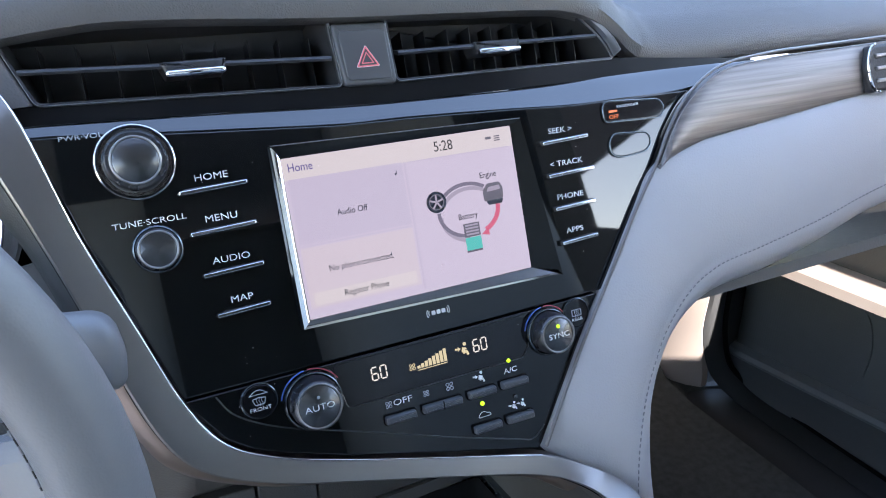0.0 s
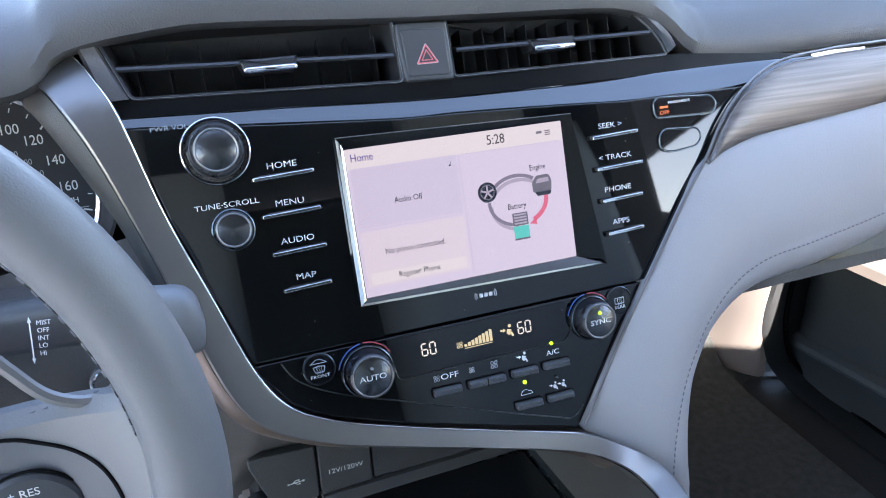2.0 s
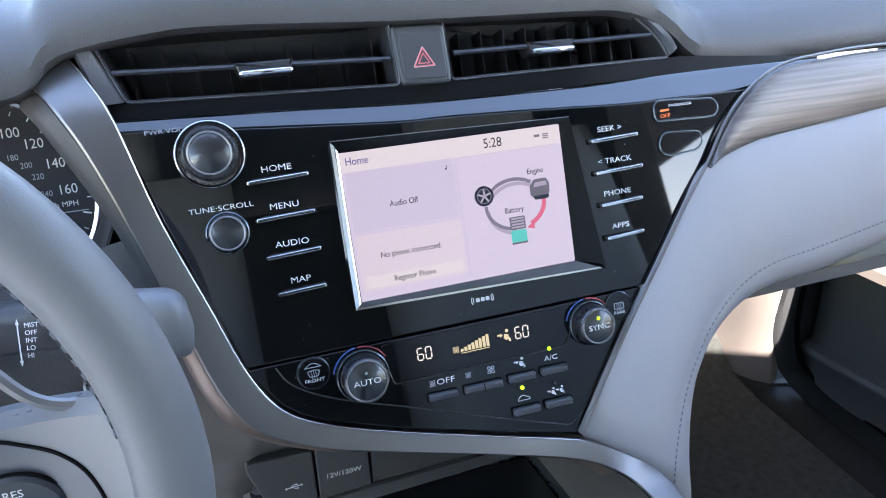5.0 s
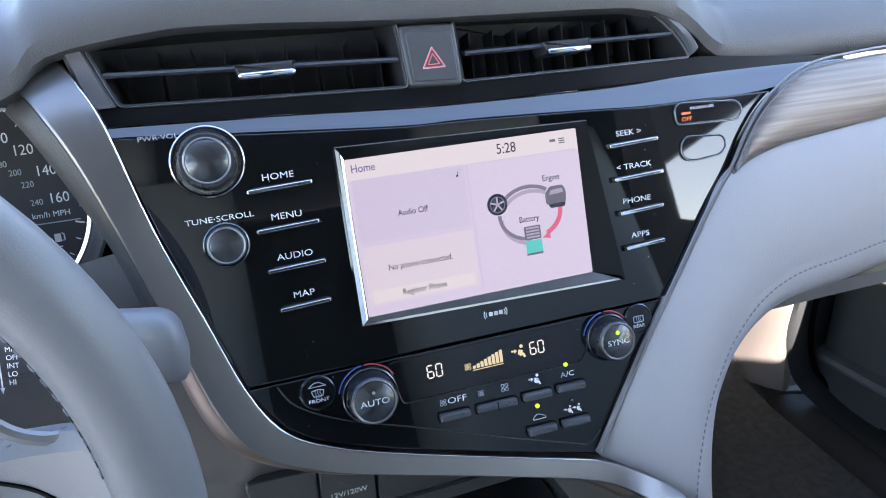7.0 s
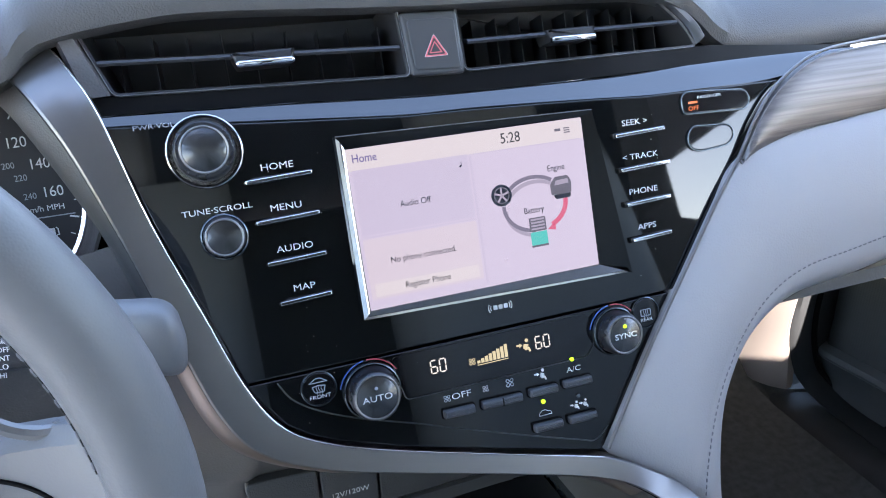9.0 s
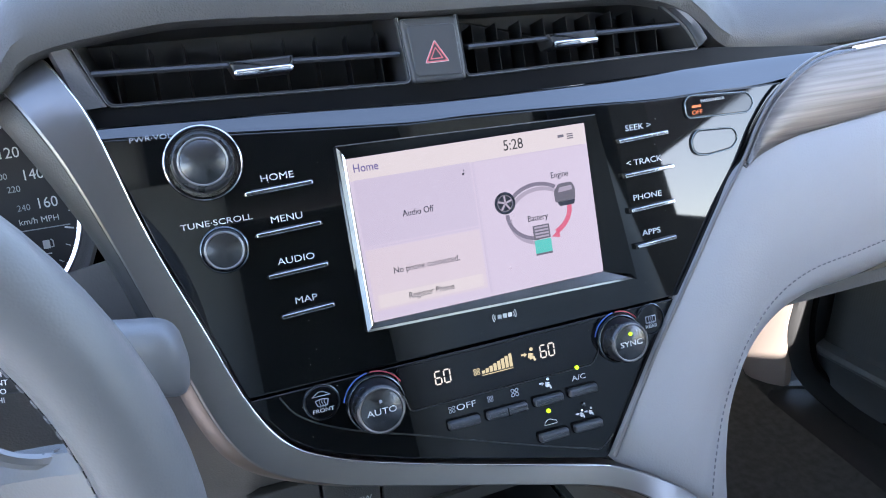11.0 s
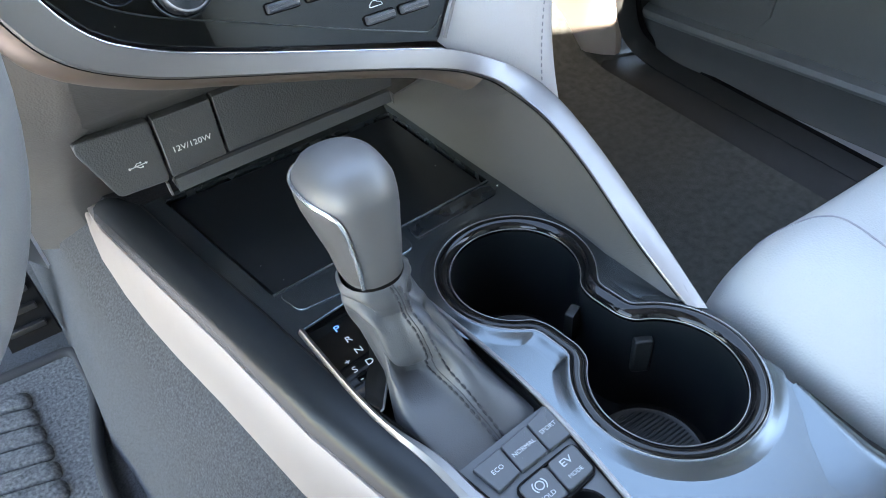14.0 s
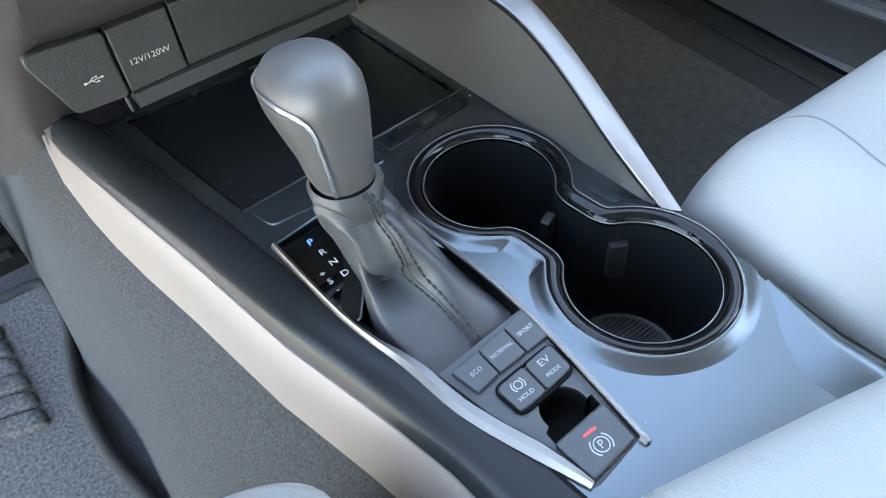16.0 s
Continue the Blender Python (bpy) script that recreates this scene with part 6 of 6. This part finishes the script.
part("mark", ring_plate(circle(0.0026, 20, -0.0395, -0.2905), circle(0.0020, 20, -0.0395, -0.2905), 0.0018, 0.0022), GREY_PRINT, b)
for s in (0, 180):
    part("mark", plate(arc(-0.0395, -0.2905, 0.0038, 0.0038, s - 50, s + 50, 0.0006), 0.0018, 0.0022), GREY_PRINT, b)
b = part("ev_key", plate(rounded([(-0.0292, -0.2831), (-0.0103, -0.2815), (-0.0108, -0.2995), (-0.0292, -0.3017)], 0.003), -0.002, 0.0020, 0.0010), MODE, modes, "grey electric mode key")
lettering("EV", 0.0040, GREY_PRINT, b, -0.0200, -0.2880, 0.0021, turn=3, wide=1.2)
lettering("MODE", 0.0023, GREY_PRINT, b, -0.0200, -0.2955, 0.0021, turn=3)
brake = thing("parking_brake_switch", "dark grey electric parking brake switch", "switch", TOP)
part("recess", loft([[(x, y, -0.0014) for x, y in RECESS], [(x, y, -0.018) for x, y in RECESS], [(-0.029 + (x + 0.029) * 0.01, -0.314 + (y + 0.314) * 0.01, -0.018) for x, y in RECESS]], caps=False), BLACK, brake, "dark finger recess")
part("lever", plate(rounded([(-0.0468, -0.3258), (-0.0135, -0.3238), (-0.0148, -0.3470), (-0.0445, -0.3505)], 0.002), -0.004, 0.0030, 0.0015), MODE, brake)
part("lamp", plate(rect(0.0080, 0.0013, 0.0004, -0.0300, -0.3318), 0.0028, 0.0033), RED, brake, "lit red lamp")
part("mark", ring_plate(circle(0.0042, 24, -0.0300, -0.3398), circle(0.0036, 24, -0.0300, -0.3398), 0.0028, 0.0033), GREY_PRINT, brake)
for s in (0, 180):
    part("mark", plate(arc(-0.0300, -0.3398, 0.0056, 0.0056, s - 50, s + 50, 0.0007), 0.0028, 0.0033), GREY_PRINT, brake)
lettering("P", 0.0044, GREY_PRINT, brake, -0.0300, -0.3398, 0.0032)

stitches([face(*p, 0.0058) for p, _ in seam], 0.0046, 0.0028, 0.0005, THREAD, dash)


# ---- seats and armrest ----
SURFACE = {}


def seat(name, label, cx, half, y_front, group=""):
    s = thing(name, label, "seat", group=group)
    prof = [(-0.80, 0.26), (-0.62, 0.285), (-0.48, 0.315), (-0.36, 0.350), (-0.295, 0.354), (-0.255, 0.345), (-0.236, 0.318), (-0.231, 0.285), (-0.236, 0.24), (-0.25, 0.17), (-0.27, 0.10), (-0.80, 0.08)]
    prof = [(p.x, p.y) for p in curve([(a, b, 0) for a, b in prof[:10]], 4)] + prof[10:]
    rows = []
    M = 56
    for i in range(M + 1):
        t = -1 + 2 * i / M
        x = cx + half * math.copysign(1 - (1 - abs(t)) ** 1.6, t)
        f = math.sqrt(max(0.0, 1 - max(0, (abs(t) - 0.40) / 0.60) ** 2.4))
        bol = 0.006 * math.exp(-((abs(t) - 0.62) / 0.16) ** 2)
        rows.append([(x, -0.5 + (y - y_front * 0 + 0.5) * (0.87 + 0.13 * f) + (y_front + 0.231), 0.08 + (z - 0.08) * (0.79 + 0.21 * f) + (bol if z > 0.25 else 0)) for y, z in prof])
    bm = loft(rows)
    SURFACE[name] = BVHTree.FromBMesh(bm)
    part("cushion", bm, SEAT, s)
    rows = []
    for i in range(M + 1):
        t = -1 + 2 * i / M
        x = cx + half * 1.05 * t
        f = math.sqrt(max(0.05, 1 - max(0, (abs(t) - 0.5) / 0.5) ** 3))
        rows.append([(x, -0.92 + a * f, z) for a, z in ((0.20, 0.30), (0.19, 0.45), (0.16, 0.64), (0.10, 0.88), (0.03, 1.00), (-0.06, 1.00), (-0.06, 0.30))])
    part("backrest", loft(rows), SEAT, s)
    part("headrest", box(cx - 0.14, cx + 0.14, -1.0, -0.89, 1.00, 1.19, 0.03), SEAT, s)
    return s


ps = seat("passenger_seat", "pale grey leather front passenger seat", 0.385, 0.255, -0.231)
seamx = []
for x, y, _ in curve([(0.192, -0.236, 0), (0.207, -0.248, 0), (0.219, -0.255, 0), (0.225, -0.268, 0), (0.219, -0.296, 0), (0.211, -0.326, 0), (0.206, -0.40, 0), (0.203, -0.52, 0)], 6):
    hit = SURFACE["passenger_seat"].ray_cast(Vector((x, y, 0.6)), Vector((0, 0, -1)))[0]
    if hit:
        seamx.append(hit)
part("seam", tube(seamx, 0.0008, 6), THREAD, ps, "sewn seam")
seat("driver_seat", "pale grey leather driver seat", -0.396, 0.255, -0.238)
arm = thing("armrest", "pale grey leather centre armrest lid", "armrest")
rows = []
for y, h in ((-0.368, 0.334), (-0.3665, 0.342), (-0.369, 0.352), (-0.378, 0.361), (-0.395, 0.367), (-0.43, 0.371), (-0.6, 0.373), (-0.85, 0.365), (-0.86, 0.33)):
    rows.append([(x, y - 0.22 * max(0, x + 0.045) ** 1.0 * (1 if y > -0.5 else 0) - 1.5 * max(0, -0.055 - x), h - 0.006 * (abs(x - 0.015) / 0.11) ** 3) for x in (-0.098, -0.09, -0.075, -0.055, -0.03, 0.0, 0.03, 0.06, 0.09, 0.11, 0.122, 0.128)])
part("lid", skin(rows, 0.012), SEAT, arm)
part("box", box(-0.085, 0.115, -0.86, -0.42, 0.20, 0.335, 0.008), SATIN_BLACK, arm, "black armrest box")

# ---- driver footwell ----
mat = thing("floor_mat", "grey carpet floor mat with ribbed heel pad", "floor mat")
MATO = curve([(-0.263, 0.238), (-0.255, 0.205), (-0.254, 0.17), (-0.268, 0.10), (-0.272, 0.05), (-0.268, -0.01), (-0.255, -0.07), (-0.245, -0.16), (-0.25, -0.26), (-0.40, -0.28), (-0.56, -0.26), (-0.57, 0.0), (-0.55, 0.22), (-0.42, 0.244), (-0.30, 0.243)], 5, closed=True)
part("carpet", plate(MATO, 0.042, 0.050, 0.003), MAT_CARPET, mat)
part("binding", tube([(p.x, p.y, 0.0495) for p in MATO], 0.0068, 10, closed=True), surface("mat_binding", (0.022, 0.022, 0.025), 0.85, grain=0.8, grain_scale=900), mat, "dark sewn edge binding")
for i in range(6):
    y = 0.196 - 0.0255 * i
    rows = []
    for dx, s in ((0, 0.1), (-0.001, 0.45), (-0.003, 0.72), (-0.007, 0.92), (-0.013, 1), (-0.10, 1), (-0.107, 0.92), (-0.111, 0.72), (-0.113, 0.45), (-0.114, 0.1)):
        x0, y0 = -0.312 + 0.0018 * i + dx, y - dx * 0.28
        w = s ** 0.45
        rows.append([(x0, y0 - 0.0116 * w, 0.049), (x0, y0 - 0.011 * w, 0.0495 + 0.0050 * s), (x0, y0 - 0.0088 * w, 0.0495 + 0.0078 * s), (x0, y0, 0.0495 + 0.0092 * s),
                     (x0, y0 + 0.0088 * w, 0.0495 + 0.0078 * s), (x0, y0 + 0.011 * w, 0.0495 + 0.0050 * s), (x0, y0 + 0.0116 * w, 0.049)])
    part("rib", loft(rows), MAT_CARPET, mat)
pedal = thing("accelerator_pedal", "black rubber accelerator pedal", "pedal")
part("plate", loft([[(-0.315, 0.262, 0.062), (-0.262, 0.262, 0.062), (-0.262, 0.275, 0.055), (-0.315, 0.275, 0.055)], [(-0.310, 0.335, 0.20), (-0.268, 0.335, 0.20), (-0.268, 0.350, 0.195), (-0.310, 0.350, 0.195)]]), BLACK, pedal)
for i in range(6):
    t = 0.12 + 0.14 * i
    y, z = 0.261 + 0.073 * t, 0.062 + 0.138 * t
    part("rib", box(-0.308, -0.270, y - 0.006, y, z, z + 0.008, 0.001), DARK, pedal)

# ---- passenger footwell and open door ----
kick = thing("kick_panel", "cream plastic kick panel beside the passenger footwell", "trim panel")
rows = []
for z, g in ((0.056, 0.016), (0.066, 0.017), (0.106, 0.012), (0.17, 0.0), (0.243, 0.004), (0.32, 0.008), (0.5, 0.012)):
    rows.append([(0.575, 0.50, z), (0.592, 0.46, z), (0.606, 0.42, z), (0.618, 0.38, z), (0.626 + g * 0.6, 0.350, z), (0.632 + g, 0.338, z), (0.640 + g, 0.3385, z)])
part("face", skin(rows, 0.01), CREAM, kick)
part("clip_cover", turned([(0.009, -0.001), (0.009, 0.0015), (0.0075, 0.0025), (0.0005, 0.0026)], 20), CREAM, kick, "round clip cover", at=Matrix.Translation((0.6015, 0.43, 0.10)) @ pose(0, 0, 0, 0, -90, 20))
lowkick = thing("footwell_side", "dark carpeted side of the passenger footwell", "trim panel")
rows = []
for y, x in ((0.66, 0.56), (0.50, 0.570), (0.44, 0.592), (0.38, 0.612), (0.335, 0.650), (0.32, 0.70)):
    rows.append([(x, y, 0.5 if y > 0.48 else 0.048), (x - 0.005, y, 0.30 if y > 0.48 else 0.046), (x - 0.012, y, 0.042), (x - 0.03, y, 0.034), (x - 0.06, y, 0.025)])
part("carpet", skin(rows, 0.008), CHARCOAL, lowkick)
# darker than the driver's mat: the footwell's shade is put into it
pmat = thing("floor_mat", "passenger floor mat, darkened for the footwell's shade", "floor mat")
rows = []
for y, z in ((-0.30, 0.047), (0.0, 0.047), (0.2, 0.047), (0.30, 0.047), (0.36, 0.055), (0.42, 0.105), (0.60, 0.285)):
    rows.append([(0.20, y, z), (0.25, y, z + 0.003), (0.40, y, z + 0.002), (0.52, y, z + 0.003), (0.575, y, z), (0.60, y, z + 0.004)])
part("carpet", skin(rows, 0.007), CHARCOAL, pmat)
part("binding", tube([(0.212, y, 0.055) for y in (-0.30, 0.0, 0.2, 0.30)], 0.004, 8), BLACK, pmat)


def curve4(rows4, n=5):
    """Like curve, for points with a width."""
    xyz, w = curve([r[:3] for r in rows4], n), curve([(r[3], 0, 0) for r in rows4], n)
    return [(p.x, p.y, p.z, q.x) for p, q in zip(xyz, w)]


seal = thing("door_seal", "black rubber door seal along the door opening", "seal")
rows, lips = [], []
for x, y, z, w in curve4([(0.646, 0.330, 0.50, 0.040), (0.640, 0.330, 0.32, 0.036), (0.636, 0.330, 0.243, 0.032), (0.631, 0.330, 0.17, 0.040), (0.648, 0.328, 0.106, 0.040), (0.664, 0.318, 0.070, 0.045), (0.672, 0.27, 0.050, 0.05), (0.672, 0.1, 0.048, 0.05), (0.672, -0.6, 0.048, 0.05)]):
    rows.append([(x, y, z), (x + w * 0.1, y - 0.006, z + 0.002), (x + w * 0.4, y - 0.010, z + 0.004), (x + w * 0.8, y - 0.008, z + 0.004), (x + w, y, z + 0.002), (x + w + 0.05, y + 0.012, z), (x + w + 0.10, y + 0.03, z)] if y > 0.3 else [(x, y, z), (x + w * 0.1, y - 0.006, z + 0.002), (x + w * 0.4, y - 0.010, z + 0.004), (x + w * 0.8, y - 0.008, z + 0.004), (x + w, y, z + 0.002), (x + w + 0.02, y, z - 0.01), (x + w + 0.03, y, z - 0.02)])
    lips.append((x + w * 0.85, y - 0.011, z + 0.005))
part("strip", skin(rows, 0.003), SILL_DARK, seal)
part("bulb", tube(lips, 0.005, 8), BLACK, seal, "rounded rubber bulb")
sill = thing("door_sill", "dark plastic scuff plate on the passenger sill", "sill")
rows = []
for y in (0.34, 0.25, 0.0, -0.4, -0.7):
    rows.append([(0.60, y, 0.028), (0.615, y, 0.040), (0.63, y, 0.048), (0.66, y, 0.050), (0.69, y, 0.048), (0.73, y, 0.04)])
part("plate", skin(rows, 0.006), SILL_DARK, sill)
# paler than the lining: the highlight along the door's edges is in the colour
DOOR_HIGHLIGHT = surface("door_edge_highlight", (0.17, 0.175, 0.175), 0.40, vary=0.05, grain=0.3, grain_scale=700, pebble=True)
HINGE = Matrix.Translation((0.725, 0.33, 0)) @ pose(0, 0, 0, 0, 0, 7)
door = thing("passenger_door", "open dark passenger door with speaker grille and cream armrest", "car door", HINGE)
rows = []
for y in (0.02, 0.0, -0.03, -0.10, -0.2, -0.35, -0.6, -1.0):
    q = 0.02 if y > 0 else 0
    up = 0.03 * max(0.0, -y - 0.05)
    rows.append([(-0.020 + q, y, -0.03), (-0.046 + q, y, -0.004), (-0.056 + q, y, 0.018), (-0.055 + q, y, 0.032), (-0.046 + q, y, 0.041), (-0.034 + q, y, 0.047), (-0.026 + q, y, 0.060), (-0.024 + q, y, 0.085 + up),
                 (-0.030 + q, y, 0.108 + up), (-0.012 + q, y, 0.122 + up), (-0.006 + q, y, 0.16), (-0.008 + q, y, 0.27), (-0.012 + q, y, 0.30), (-0.008 + q, y, 0.40), (0.0 + q, y, 0.75), (0.04, y, 0.80)])
part("lining", skin(rows, 0.02), DOOR_DARK, door)
rows = []
for y in (0.0, -0.012, -0.03, -0.10, -0.2, -0.35, -0.6, -0.98):
    g = 0.3 if y > -0.005 else 1
    rows.append([(-0.040, y, 0.010), (-0.046 - 0.014 * g, y, 0.014), (-0.046 - 0.018 * g, y, 0.026), (-0.046 - 0.013 * g, y, 0.038), (-0.044 - 0.004 * g, y, 0.046), (-0.030, y, 0.050)])
part("lower_roll", loft(rows), DOOR_HIGHLIGHT, door, "rolled lower edge of the door")
rows = []
for y in (0.008, -0.01, -0.03, -0.10, -0.2, -0.35, -0.5, -0.95):
    g = 0.3 if y > 0 else 1
    z = 0.116 + 0.03 * max(0.0, -y - 0.05)
    rows.append([(-0.022, y, z - 0.010), (-0.024 - 0.008 * g, y, z - 0.006), (-0.024 - 0.011 * g, y, z), (-0.022 - 0.008 * g, y, z + 0.006), (-0.008, y, z + 0.009)])
part("pocket", loft(rows), DOOR_HIGHLIGHT, door, "door pocket rim")
rows = []
for y in (-0.005, -0.03, -0.3, -0.9):
    g = 0.35 if y > -0.01 else 1
    rows.append([(-0.010, y, 0.294), (-0.010 - 0.055 * g, y, 0.297), (-0.010 - 0.066 * g, y, 0.302), (-0.010 - 0.060 * g, y, 0.314), (0.0, y, 0.318)])
part("armrest", loft(rows), CREAM, door, "cream door armrest")
gr = part("speaker_grille", plate([Vector(p) for p in rounded([(-0.188, 0.134), (0.000, 0.128), (0.002, 0.276), (-0.165, 0.282)], 0.012)[:-6]] + [Vector(p) for p in curve([(-0.158, 0.280), (-0.186, 0.258), (-0.200, 0.215), (-0.198, 0.165)], 4)], 0, 0.006, 0.002), DOOR_DARK, door, "perforated speaker grille")
gr.matrix_basis = Matrix(((0, 0, -1, -0.0100), (1, 0, 0, 0), (0, -1, 0, 0), (0, 0, 0, 1))) @ Matrix.Diagonal((1, -1, -1, 1))
gm = surface("perforated_grey", (0.090, 0.090, 0.088), 0.6, vary=0.08, grain=1.0, grain_scale=260, pebble=True)
vor = next(n for n in gm.node_tree.nodes if n.type == "TEX_VORONOI")
vor.inputs["Scale"].default_value, vor.inputs["Randomness"].default_value = 260, 0.0
next(n for n in gm.node_tree.nodes if n.type == "BUMP").inputs["Strength"].default_value = 1.0
gr.data.materials[0] = gm
side_vent = thing("air_vent", "black passenger side air vent with chrome slats", "air vent", FACE, group="dashboard air vents")
part("surround", plate(rounded([(0.408, 0.030), (0.52, 0.034), (0.52, 0.070), (0.412, 0.068), (0.404, 0.050)], 0.004), 0.002, 0.0125, 0.003), DARK, side_vent)
for i in range(3):
    part("slat", box(0.414, 0.515, 0.0375 + 0.010 * i, 0.0405 + 0.010 * i, 0.010, 0.0145, 0.0008), SILVER, side_vent)
part("end_ring", tube([(0.416 - 0.010 * math.cos(t), 0.049 + 0.019 * math.sin(t), 0.0125) for t in [math.pi * (i / 12 - 0.5) for i in range(13)]], 0.0013, 8), CHROME, side_vent, "polished end edge")

# ---- specks of dust on the black surfaces ----
random.seed(7)
DUST = surface("dust", (0.55, 0.55, 0.52), 0.9, vary=0.1)
bm = bmesh.new()
for i in range(46):
    x, y = random.uniform(-0.10, 0.095), random.uniform(-0.36, 0.05)
    if y > -0.08:
        z = -0.0033
    elif -0.10 < x < -0.005 or 0.0 < x < 0.115 and y < -0.10:
        continue
    else:
        z = 0.0003
    r = random.choice((0.0002, 0.0002, 0.0003, 0.00045))
    box(x - r, x + r * random.uniform(0.6, 1.6), y - r, y + r, z - 0.0002, z + 0.0002, bm=bm)
dust = new("dust", mesh_of(bm, "dust", 0))
dust.data.materials.append(DUST)
dust.matrix_world = TOP
tagged(dust, "pale specks of dust on the black console", "dust", kind="stuff")
bm = bmesh.new()
for i in range(40):
    u, v = random.uniform(-0.14, 0.13), random.uniform(-0.12, 0.05)
    if -0.08 < u < 0.10 and v > -0.056:
        continue
    r = random.choice((0.0001, 0.00015, 0.0002))
    box(u - r, u + r, v - r, v + r, -0.0003, 0.0002, bm=bm)
dust = new("dust", mesh_of(bm, "dust", 0))
dust.data.materials.append(DUST)
dust.matrix_world = FACE
tagged(dust, "fine pale dust specks on the gloss stack", "dust", kind="stuff")
